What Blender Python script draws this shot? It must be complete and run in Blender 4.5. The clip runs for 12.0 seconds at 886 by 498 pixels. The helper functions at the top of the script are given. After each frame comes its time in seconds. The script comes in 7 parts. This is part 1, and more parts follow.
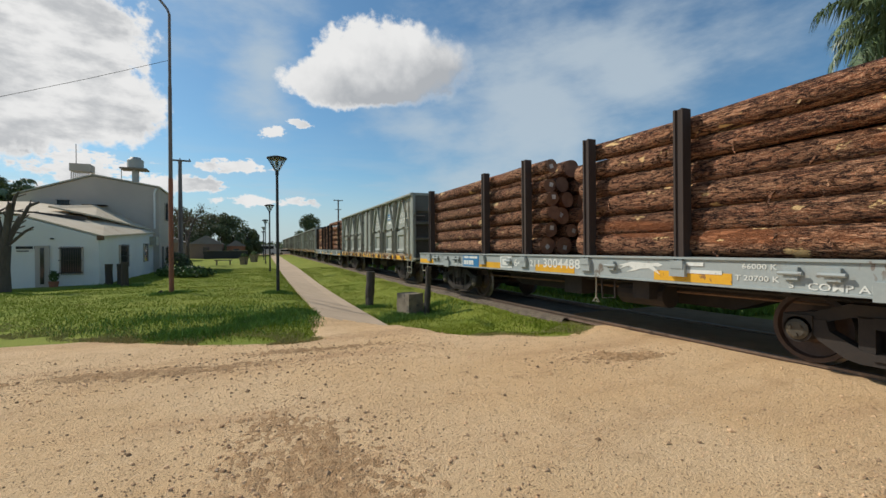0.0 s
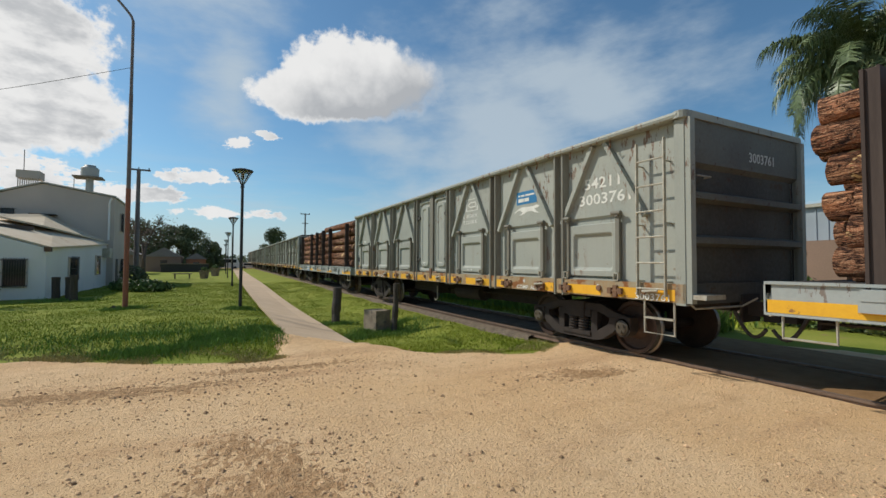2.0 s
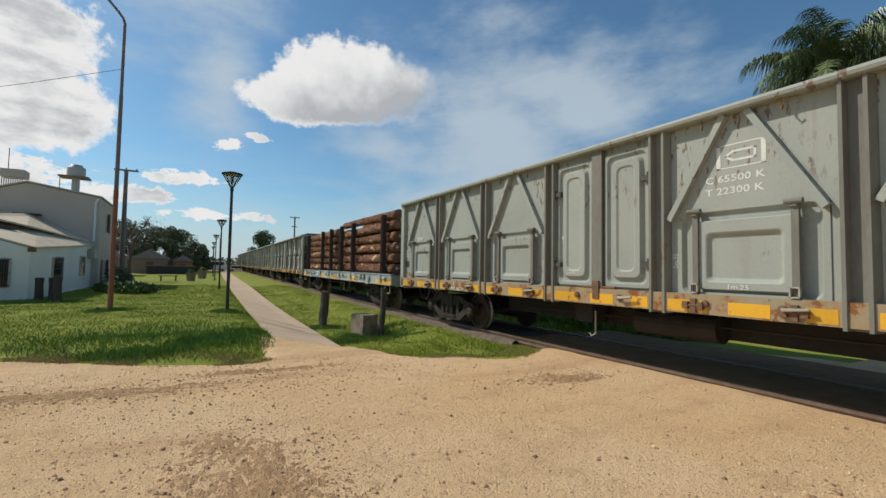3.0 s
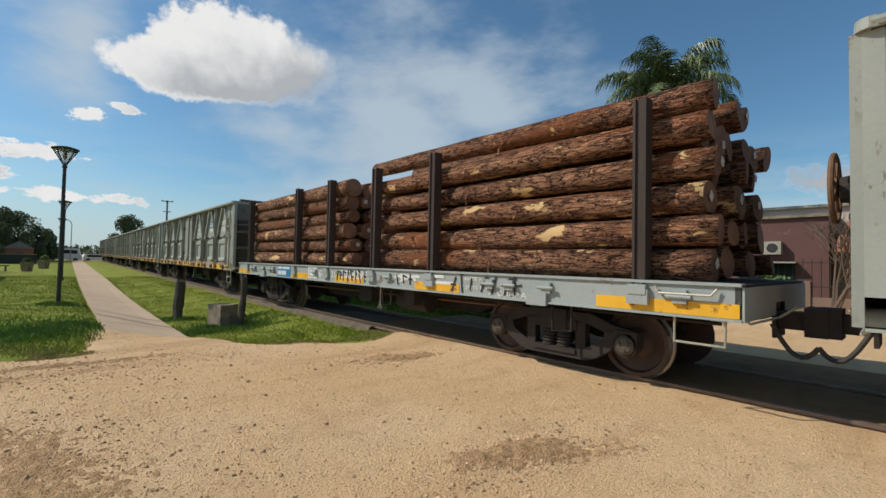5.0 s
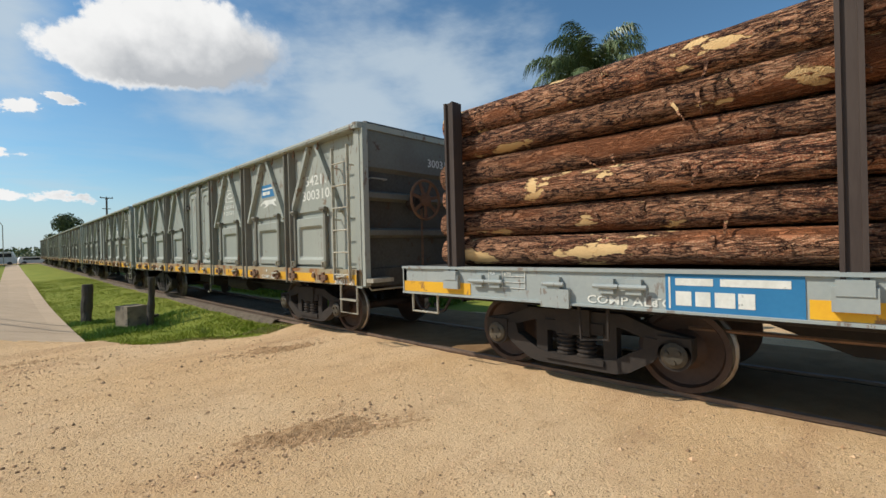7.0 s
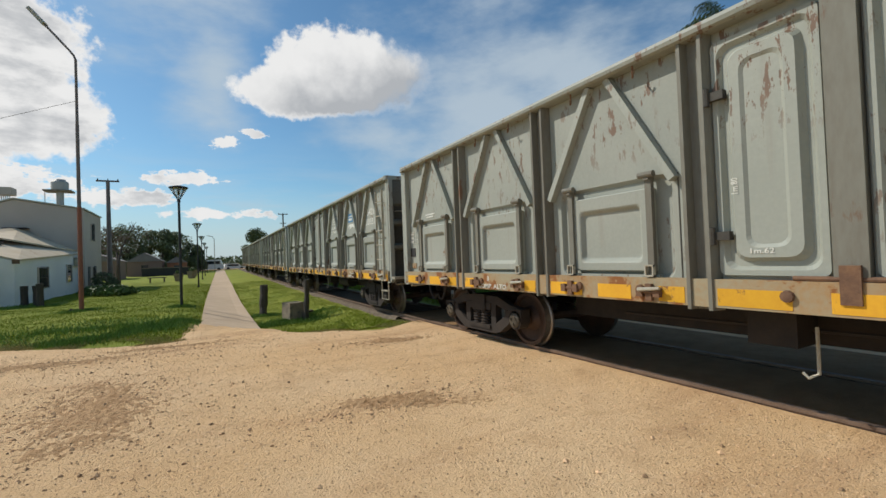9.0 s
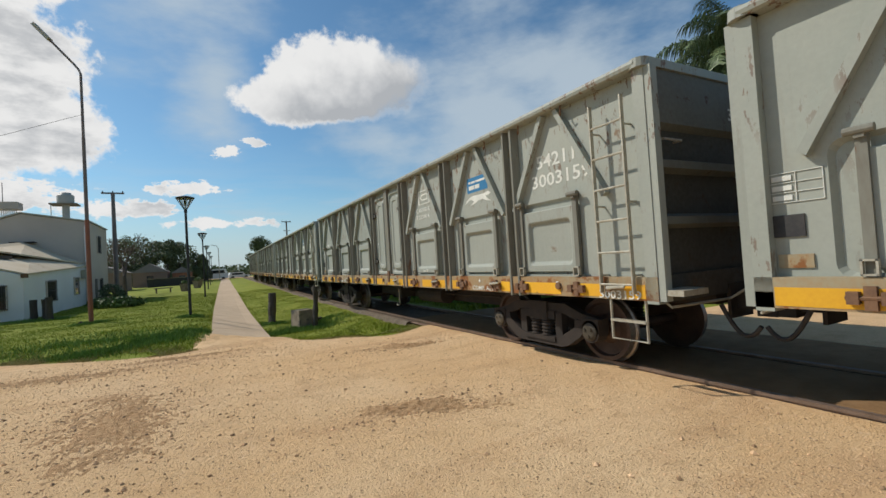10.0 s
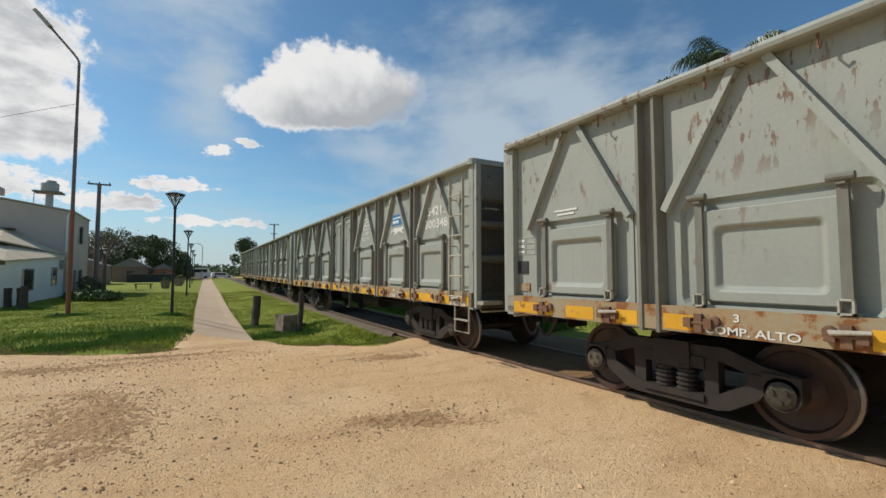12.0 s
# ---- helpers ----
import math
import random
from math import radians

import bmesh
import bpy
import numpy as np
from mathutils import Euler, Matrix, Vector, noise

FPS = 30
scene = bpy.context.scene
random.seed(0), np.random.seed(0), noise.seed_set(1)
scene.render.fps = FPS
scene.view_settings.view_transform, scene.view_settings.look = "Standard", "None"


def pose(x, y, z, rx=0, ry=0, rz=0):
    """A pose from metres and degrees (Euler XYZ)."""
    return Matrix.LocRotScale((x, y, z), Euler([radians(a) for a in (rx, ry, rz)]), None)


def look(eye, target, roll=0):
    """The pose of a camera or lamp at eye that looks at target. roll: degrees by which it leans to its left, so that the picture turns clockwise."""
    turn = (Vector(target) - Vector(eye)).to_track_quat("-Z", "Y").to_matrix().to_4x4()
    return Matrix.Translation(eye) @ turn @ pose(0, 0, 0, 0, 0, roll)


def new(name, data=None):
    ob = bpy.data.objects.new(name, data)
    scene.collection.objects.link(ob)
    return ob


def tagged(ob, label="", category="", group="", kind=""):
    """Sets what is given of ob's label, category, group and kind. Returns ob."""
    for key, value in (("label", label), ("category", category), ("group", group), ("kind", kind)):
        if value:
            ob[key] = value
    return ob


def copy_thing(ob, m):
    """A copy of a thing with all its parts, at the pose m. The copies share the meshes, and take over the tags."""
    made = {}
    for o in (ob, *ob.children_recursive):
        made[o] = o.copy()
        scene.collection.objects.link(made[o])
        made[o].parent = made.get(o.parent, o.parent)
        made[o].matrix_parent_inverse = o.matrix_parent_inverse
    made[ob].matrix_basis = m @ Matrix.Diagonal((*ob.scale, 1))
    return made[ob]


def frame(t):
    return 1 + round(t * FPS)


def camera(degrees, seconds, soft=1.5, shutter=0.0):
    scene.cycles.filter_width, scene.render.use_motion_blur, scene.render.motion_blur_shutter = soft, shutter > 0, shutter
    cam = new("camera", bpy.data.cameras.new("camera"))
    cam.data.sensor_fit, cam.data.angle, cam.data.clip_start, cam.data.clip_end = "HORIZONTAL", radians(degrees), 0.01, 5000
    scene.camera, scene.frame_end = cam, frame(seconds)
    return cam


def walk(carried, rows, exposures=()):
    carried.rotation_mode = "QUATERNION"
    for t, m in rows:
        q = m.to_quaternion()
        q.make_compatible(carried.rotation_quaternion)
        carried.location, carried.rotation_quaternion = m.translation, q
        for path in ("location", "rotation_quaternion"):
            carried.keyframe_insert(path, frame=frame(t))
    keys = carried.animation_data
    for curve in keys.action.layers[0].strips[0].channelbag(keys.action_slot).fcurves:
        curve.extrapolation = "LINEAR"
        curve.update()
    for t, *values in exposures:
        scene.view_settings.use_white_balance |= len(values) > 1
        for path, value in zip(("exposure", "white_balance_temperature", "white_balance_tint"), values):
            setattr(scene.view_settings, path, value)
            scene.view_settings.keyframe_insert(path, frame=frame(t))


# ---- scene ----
EXPOSURE = 0.0
cam = camera(90.23, 12.0)
# seconds, eye x y z, heading (clockwise from the track), pitch, lean
PATH = [
    (0.0, 0.0, 0.0, 1.496, 24.24, 0.1, -0.54),
    (0.5, -0.026, -0.054, 1.527, 25.26, 0.66, -0.12),
    (1.0, -0.017, -0.061, 1.53, 26.72, 1.31, -0.19),
    (1.5, -0.013, -0.053, 1.525, 27.74, 1.81, -0.28),
    (2.0, -0.019, -0.039, 1.527, 28.34, 2.12, 0.13),
    (2.5, -0.012, -0.025, 1.517, 28.54, 2.38, -0.09),
    (2.7, -0.034, -0.085, 1.539, 28.83, 2.57, 0.19),
    (4.3, -0.02, -0.73, 1.484, 35.09, 2.1, 1.33),
    (4.5, 0.188, -0.805, 1.485, 37.28, 1.31, -0.3),
    (5.0, 0.499, -1.063, 1.494, 42.57, 1.88, 1.08),
    (5.5, 0.583, -1.468, 1.536, 42.33, 0.58, -0.52),
    (6.0, 0.939, -1.806, 1.483, 43.13, -0.48, -1.18),
    (6.5, 1.148, -2.149, 1.58, 48.04, -0.2, -1.59),
    (7.0, 1.367, -2.445, 1.599, 46.78, -0.17, -1.58),
    (7.5, 1.435, -2.712, 1.597, 40.81, 2.5, -0.79),
    (7.7, 1.468, -2.851, 1.59, 38.09, 1.56, -0.54),
    (9.3, 1.487, -3.519, 1.575, 28.61, 1.26, -2.68),
    (9.5, 1.433, -3.509, 1.592, 28.74, 1.42, -3.22),
    (10.0, 1.363, -3.394, 1.591, 28.84, 1.54, -3.68),
    (10.5, 1.327, -3.378, 1.576, 29.6, 2.55, -1.73),
    (11.0, 1.283, -3.364, 1.614, 29.82, 3.09, -0.95),
    (11.5, 1.314, -3.348, 1.584, 30.3, 3.1, -0.79),
    (12.0, 1.248, -3.395, 1.606, 30.56, 3.22, -0.1),
]


def camera_pose(x, y, z, yaw, pitch, lean):
    a, p = radians(yaw), radians(pitch)
    ahead = Vector((math.sin(a) * math.cos(p), math.cos(a) * math.cos(p), math.sin(p)))
    eye = Vector((x, y, z))
    return look(eye, eye + ahead, lean)


walk(cam, [(t, camera_pose(*r)) for t, *r in PATH], exposures=[(0.0, EXPOSURE), (5.0, EXPOSURE), (6.0, EXPOSURE + 0.13), (7.5, EXPOSURE + 0.15), (9.5, EXPOSURE), (12.0, EXPOSURE)])

# ---- world and sun ----
SUN_AZ, SUN_EL = radians(-45), radians(43)


def nd(nt, kind, ins=None, **props):
    n = nt.nodes.new(kind)
    for k, v in props.items():
        setattr(n, k, v)
    for k, v in (ins or {}).items():
        if isinstance(v, bpy.types.NodeSocket):
            nt.links.new(v, n.inputs[k])
        else:
            n.inputs[k].default_value = v
    return n


def mth(nt, op, a, b=None, c=None, clamp=False):
    ins = {0: a}
    if b is not None:
        ins[1] = b
    if c is not None:
        ins[2] = c
    return nd(nt, "ShaderNodeMath", ins, operation=op, use_clamp=clamp).outputs[0]


def mixc(nt, fac, a, b, blend="MIX"):
    n = nt.nodes.new("ShaderNodeMix")
    n.data_type, n.blend_type = "RGBA", blend
    for k, v in ((0, fac), (6, a), (7, b)):
        if isinstance(v, bpy.types.NodeSocket):
            nt.links.new(v, n.inputs[k])
        else:
            n.inputs[k].default_value = v if k == 0 else (*v[:3], 1)
    return n.outputs[2]


def ramp(nt, fac, lo, hi):
    return nd(nt, "ShaderNodeMapRange", {0: fac, 1: lo, 2: hi}, interpolation_type="SMOOTHSTEP").outputs[0]


def noise_at(nt, vec, scale, detail=4.0, rough=0.55):
    return nd(nt, "ShaderNodeTexNoise", {"Vector": vec, "Scale": scale, "Detail": detail, "Roughness": rough}).outputs[0]


def make_world():
    w = bpy.data.worlds.new("sky")
    scene.world = w
    w.use_nodes = True
    nt = w.node_tree
    nt.nodes.clear()
    sky = nd(nt, "ShaderNodeTexSky", sky_type="NISHITA")
    sky.sun_disc, sky.sun_elevation, sky.sun_rotation = False, SUN_EL, SUN_AZ
    sky.air_density, sky.dust_density, sky.ozone_density = 1.0, 0.7, 2.5
    way = nd(nt, "ShaderNodeTexCoord").outputs["Generated"]
    xyz = nd(nt, "ShaderNodeSeparateXYZ", {0: way}).outputs
    az = mth(nt, "MULTIPLY", mth(nt, "ARCTAN2", xyz[0], xyz[1]), 57.2958)
    el = mth(nt, "MULTIPLY", mth(nt, "ARCSINE", xyz[2]), 57.2958)
    flat = nd(nt, "ShaderNodeCombineXYZ", {0: az, 1: el, 2: 0.0}).outputs[0]
    billow = noise_at(nt, flat, 0.27, 7.0, 0.55)
    fine = noise_at(nt, flat, 0.9, 5.0, 0.6)

    def blob(a, e, ra, re):
        u = mth(nt, "DIVIDE", mth(nt, "SUBTRACT", az, a), ra)
        v = mth(nt, "DIVIDE", mth(nt, "SUBTRACT", el, e), re)
        return mth(nt, "SUBTRACT", 1.0, mth(nt, "SQRT", mth(nt, "ADD", mth(nt, "MULTIPLY", u, u), mth(nt, "MULTIPLY", v, v))))

    def union(blobs):
        out = blob(*blobs[0])
        for b in blobs[1:]:
            out = mth(nt, "SMOOTH_MAX", out, blob(*b), 0.12)
        return out

    # heap clouds: az, el, half width, half height in degrees
    heap = union([(17.3, 23.0, 9.6, 4.7), (10.6, 20.4, 6.6, 3.0), (22.2, 22.4, 6.4, 4.0), (15.0, 20.0, 9.5, 2.4)])
    left = union([(-22.0, 20.0, 13.0, 9.0), (-14.8, 21.0, 5.4, 4.2), (-13.2, 15.0, 5.8, 4.4), (-27.0, 13.0, 14.0, 6.0), (-36.0, 24.0, 13.0, 9.0), (-20.0, 28.0, 9.0, 5.0)])
    small = union([(3.1, 14.3, 2.7, 1.1), (6.8, 15.4, 2.2, 0.8), (-1.0, 9.9, 5.5, 1.3), (-6.0, 7.6, 7.0, 1.6), (2.0, 6.0, 8.0, 1.0), (62.0, 8.5, 5.0, 2.0), (76.0, 11.2, 5.0, 1.8), (85.0, 9.0, 8.0, 2.4), (53.0, 4.5, 6.0, 1.6), (72.0, 6.0, 12.0, 1.5), (-15.0, 8.5, 9.0, 2.4)])
    ragged = noise_at(nt, nd(nt, "ShaderNodeMapping", {0: flat, 1: (2.0, 9.0, 0), 3: (0.45, 0.85, 1.0)}).outputs[0], 1.0, 7.0, 0.62)
    small = mth(nt, "ADD", mth(nt, "SUBTRACT", small, 0.36), mth(nt, "MULTIPLY", mth(nt, "SUBTRACT", ragged, 0.5), 2.0))
    # sparse heaps in the rest of the sky
    rest = mth(nt, "MULTIPLY", mth(nt, "SUBTRACT", noise_at(nt, way, 2.6, 5.0, 0.5), 0.60), 4.0)
    behind = ramp(nt, mth(nt, "ABSOLUTE", mth(nt, "SUBTRACT", az, 30.0)), 75.0, 110.0)
    rest = mth(nt, "SUBTRACT", mth(nt, "MULTIPLY", rest, behind), mth(nt, "MULTIPLY", mth(nt, "SUBTRACT", 1.0, behind), 4.0))
    puffs = mth(nt, "ADD", mth(nt, "MULTIPLY", mth(nt, "SUBTRACT", billow, 0.5), 0.75), mth(nt, "MULTIPLY", mth(nt, "SUBTRACT", fine, 0.5), 0.42))
    curl = mth(nt, "ADD", mth(nt, "MULTIPLY", mth(nt, "SUBTRACT", billow, 0.5), 1.1), mth(nt, "MULTIPLY", mth(nt, "SUBTRACT", fine, 0.5), 0.45))
    heap = mth(nt, "ADD", heap, puffs)
    body = mth(nt, "MAXIMUM", heap, mth(nt, "ADD", mth(nt, "MAXIMUM", mth(nt, "MAXIMUM", left, small), rest), curl))
    # crisp to the left, melting into the veil on the right and below
    edge_w = mth(nt, "ADD", 0.16, mth(nt, "MULTIPLY", ramp(nt, mth(nt, "SUBTRACT", az, mth(nt, "MULTIPLY", mth(nt, "SUBTRACT", el, 20.0), 0.6)), 13.0, 29.0), 0.5))
    mask = nd(nt, "ShaderNodeMapRange", {0: body, 1: -0.05, 2: edge_w}, interpolation_type="SMOOTHSTEP").outputs[0]
    # thin streaks drawn out along one way
    turned = nd(nt, "ShaderNodeMapping", {0: flat, 2: (0, 0, radians(-34)), 3: (0.06, 0.16, 1.0)}).outputs[0]
    wisp = noise_at(nt, turned, 1.0, 9.0, 0.62)
    broad = noise_at(nt, nd(nt, "ShaderNodeMapping", {0: flat, 1: (11.0, 4.0, 0)}).outputs[0], 0.07, 4.0, 0.55)
    veil = union([(35.0, 17.0, 17.0, 14.0), (46.0, 21.0, 15.0, 8.0), (30.0, 8.0, 12.0, 7.0), (2.5, 21.0, 5.0, 11.0), (-1.0, 30.0, 9.0, 9.0)])
    veil = mth(nt, "ADD", veil, mth(nt, "ADD", mth(nt, "MULTIPLY", mth(nt, "SUBTRACT", wisp, 0.5), 2.1), mth(nt, "MULTIPLY", mth(nt, "SUBTRACT", broad, 0.5), 1.6)))
    thin = mth(nt, "MULTIPLY", ramp(nt, veil, -0.35, 0.95), 0.78)
    low = mth(nt, "MULTIPLY", ramp(nt, el, 16.0, 1.0), ramp(nt, noise_at(nt, nd(nt, "ShaderNodeMapping", {0: flat, 3: (0.06, 0.4, 1.0)}).outputs[0], 1.0, 5.0), 0.35, 0.65))
    thin = mth(nt, "MAXIMUM", thin, mth(nt, "MULTIPLY", low, 0.7))
    thin = mth(nt, "MAXIMUM", thin, mth(nt, "MULTIPLY", ramp(nt, el, 11.0, -1.0), 0.85))
    # bright sunward tops, dull undersides
    lean_ = mth(nt, "SUBTRACT", mth(nt, "ADD", el, mth(nt, "MULTIPLY", mth(nt, "SUBTRACT", billow, 0.5), 6.0)), mth(nt, "MULTIPLY", mth(nt, "SUBTRACT", az, 16.0), 0.28))
    under = mth(nt, "MULTIPLY", ramp(nt, lean_, 25.5, 17.5), ramp(nt, az, 3.0, 12.0))
    patchy = mth(nt, "MULTIPLY", ramp(nt, noise_at(nt, nd(nt, "ShaderNodeMapping", {0: flat, 1: (3.0, 5.0, 0), 3: (0.13, 0.28, 1.0)}).outputs[0], 1.0, 6.0, 0.6), 0.40, 0.64), mth(nt, "MULTIPLY", ramp(nt, az, 2.0, -4.0), 0.68))
    dull = mth(nt, "MAXIMUM", under, patchy)
    dull = mth(nt, "MULTIPLY", dull, ramp(nt, body, 0.02, 0.34))
    dull = mth(nt, "ADD", mth(nt, "MULTIPLY", dull, 1.15), mth(nt, "MULTIPLY", mth(nt, "SUBTRACT", 0.5, billow), 0.35))
    lit = mth(nt, "SUBTRACT", 1.0, dull, clamp=True)
    clear = mixc(nt, 1.0, sky.outputs[0], (CLEAR_SKY[0], CLEAR_SKY[1], CLEAR_SKY[2]), "MULTIPLY")
    cloud = mixc(nt, lit, CLOUD_DARK, CLOUD_LIT)
    c = mixc(nt, thin, clear, CLOUD_THIN)
    c = mixc(nt, mask, c, cloud)
    bg = nd(nt, "ShaderNodeBackground", {0: c, 1: SKY_STRENGTH})
    out = nt.nodes.new("ShaderNodeOutputWorld")
    nt.links.new(bg.outputs[0], out.inputs[0])


SKY_STRENGTH = 0.1
CLEAR_SKY = (0.72, 1.0, 1.06)
CLOUD_LIT, CLOUD_DARK, CLOUD_THIN = (8.2, 8.2, 8.15), (4.3, 4.5, 4.75), (5.0, 5.8, 6.4)
make_world()
sun = new("sun", bpy.data.lights.new("sun", "SUN"))
sun.data.energy, sun.data.angle, sun.data.color = 3.6, radians(0.6), (1.0, 0.94, 0.84)
sun.matrix_world = look((-30, 30, 40), (-30 - 10 * math.sin(SUN_AZ) * math.cos(SUN_EL), 30 - 10 * math.cos(SUN_AZ) * math.cos(SUN_EL), 40 - 10 * math.sin(SUN_EL)))


# ---- materials ----
def mat(name, a, b=None, rough=0.7, scale=3.0, fine=40.0, metal=0.0, bump=0.15, spots=None, spot_amount=0.0, spot_scale=6.0, stretch=(1, 1, 1), vary=0.0, spec=0.4, dist=0.01, island=0.0):
    """Two-scale noise between colours a and b, spots of a third colour, fine relief."""
    m = bpy.data.materials.new(name)
    m.use_nodes = True
    nt = m.node_tree
    p = nt.nodes["Principled BSDF"]
    b = b or tuple(v * 0.75 for v in a)
    vec = nd(nt, "ShaderNodeMapping", {0: nd(nt, "ShaderNodeTexCoord").outputs["Object"], 3: stretch}).outputs[0]
    if vary:
        off = nd(nt, "ShaderNodeObjectInfo").outputs["Random"]
        vec = nd(nt, "ShaderNodeVectorMath", {0: vec, 1: nd(nt, "ShaderNodeCombineXYZ", {0: mth(nt, "MULTIPLY", off, 37.0), 1: mth(nt, "MULTIPLY", off, 11.0), 2: off}).outputs[0]}, operation="ADD").outputs[0]
    n1, n2 = noise_at(nt, vec, scale, 5.0), noise_at(nt, vec, fine, 4.0)
    f = mth(nt, "ADD", mth(nt, "MULTIPLY", n1, 0.65), mth(nt, "MULTIPLY", n2, 0.35))
    c = mixc(nt, ramp(nt, f, 0.32, 0.68), a, b)
    if spots:
        s = ramp(nt, noise_at(nt, vec, spot_scale, 6.0, 0.65), 0.66 - spot_amount, 0.72 - spot_amount)
        c = mixc(nt, s, c, spots)
    if vary or island:
        r = nd(nt, "ShaderNodeObjectInfo").outputs["Random"] if vary else nd(nt, "ShaderNodeNewGeometry").outputs["Random Per Island"]
        k = vary or island
        c = nd(nt, "ShaderNodeHueSaturation", {"Value": mth(nt, "ADD", 1.0 - k / 2, mth(nt, "MULTIPLY", r, k)), "Color": c}).outputs[0]
    nt.links.new(c, p.inputs["Base Color"])
    nt.links.new(mth(nt, "ADD", rough - 0.08, mth(nt, "MULTIPLY", n2, 0.16), clamp=True), p.inputs["Roughness"])
    p.inputs["Metallic"].default_value = metal
    p.inputs["Specular IOR Level"].default_value = spec
    if bump:
        bn = nd(nt, "ShaderNodeBump", {"Strength": bump, "Distance": dist, "Height": mth(nt, "ADD", n2, mth(nt, "MULTIPLY", n1, 0.8))})
        nt.links.new(bn.outputs[0], p.inputs["Normal"])
    return m


def scratched(m, amount):
    """Lays vertical peeled scratches and brown scabs over a paint."""
    nt = m.node_tree
    p = nt.nodes["Principled BSDF"]
    src = p.inputs["Base Color"].links[0].from_socket
    off = nd(nt, "ShaderNodeObjectInfo").outputs["Random"]
    vec = nd(nt, "ShaderNodeVectorMath", {0: nd(nt, "ShaderNodeTexCoord").outputs["Object"], 1: nd(nt, "ShaderNodeCombineXYZ", {0: 0.0, 1: mth(nt, "MULTIPLY", off, 61.0), 2: mth(nt, "MULTIPLY", off, 13.0)}).outputs[0]}, operation="ADD").outputs[0]
    tall = nd(nt, "ShaderNodeMapping", {0: vec, 3: (1.0, 1.0, 0.32)}).outputs[0]
    where = ramp(nt, noise_at(nt, vec, 0.9, 3.0), 0.60 - amount, 0.72 - amount)
    high = ramp(nt, nd(nt, "ShaderNodeSeparateXYZ", {0: nd(nt, "ShaderNodeTexCoord").outputs["Object"]}).outputs[2], 2.15, 2.75)
    where = mth(nt, "MAXIMUM", mth(nt, "MULTIPLY", where, 0.75), mth(nt, "MULTIPLY", high, ramp(nt, noise_at(nt, vec, 0.8, 3.0), 0.42, 0.54)))
    s = mth(nt, "MULTIPLY", ramp(nt, noise_at(nt, tall, 11.0, 6.0, 0.7), 0.565, 0.595), where)
    c = mixc(nt, s, src, mixc(nt, noise_at(nt, vec, 9.0), (0.12, 0.085, 0.065), (0.22, 0.13, 0.08)))
    streak = mth(nt, "MULTIPLY", ramp(nt, noise_at(nt, nd(nt, "ShaderNodeMapping", {0: vec, 3: (1.0, 1.0, 0.06)}).outputs[0], 7.0, 4.0, 0.6), 0.56, 0.8), 0.28)
    c = mixc(nt, streak, c, (0.22, 0.18, 0.13))
    nt.links.new(c, p.inputs["Base Color"])


def glass_mat():
    m = bpy.data.materials.new("window_glass")
    m.use_nodes = True
    p = m.node_tree.nodes["Principled BSDF"]
    p.inputs["Base Color"].default_value, p.inputs["Roughness"].default_value = (0.02, 0.025, 0.03, 1), 0.06
    return m


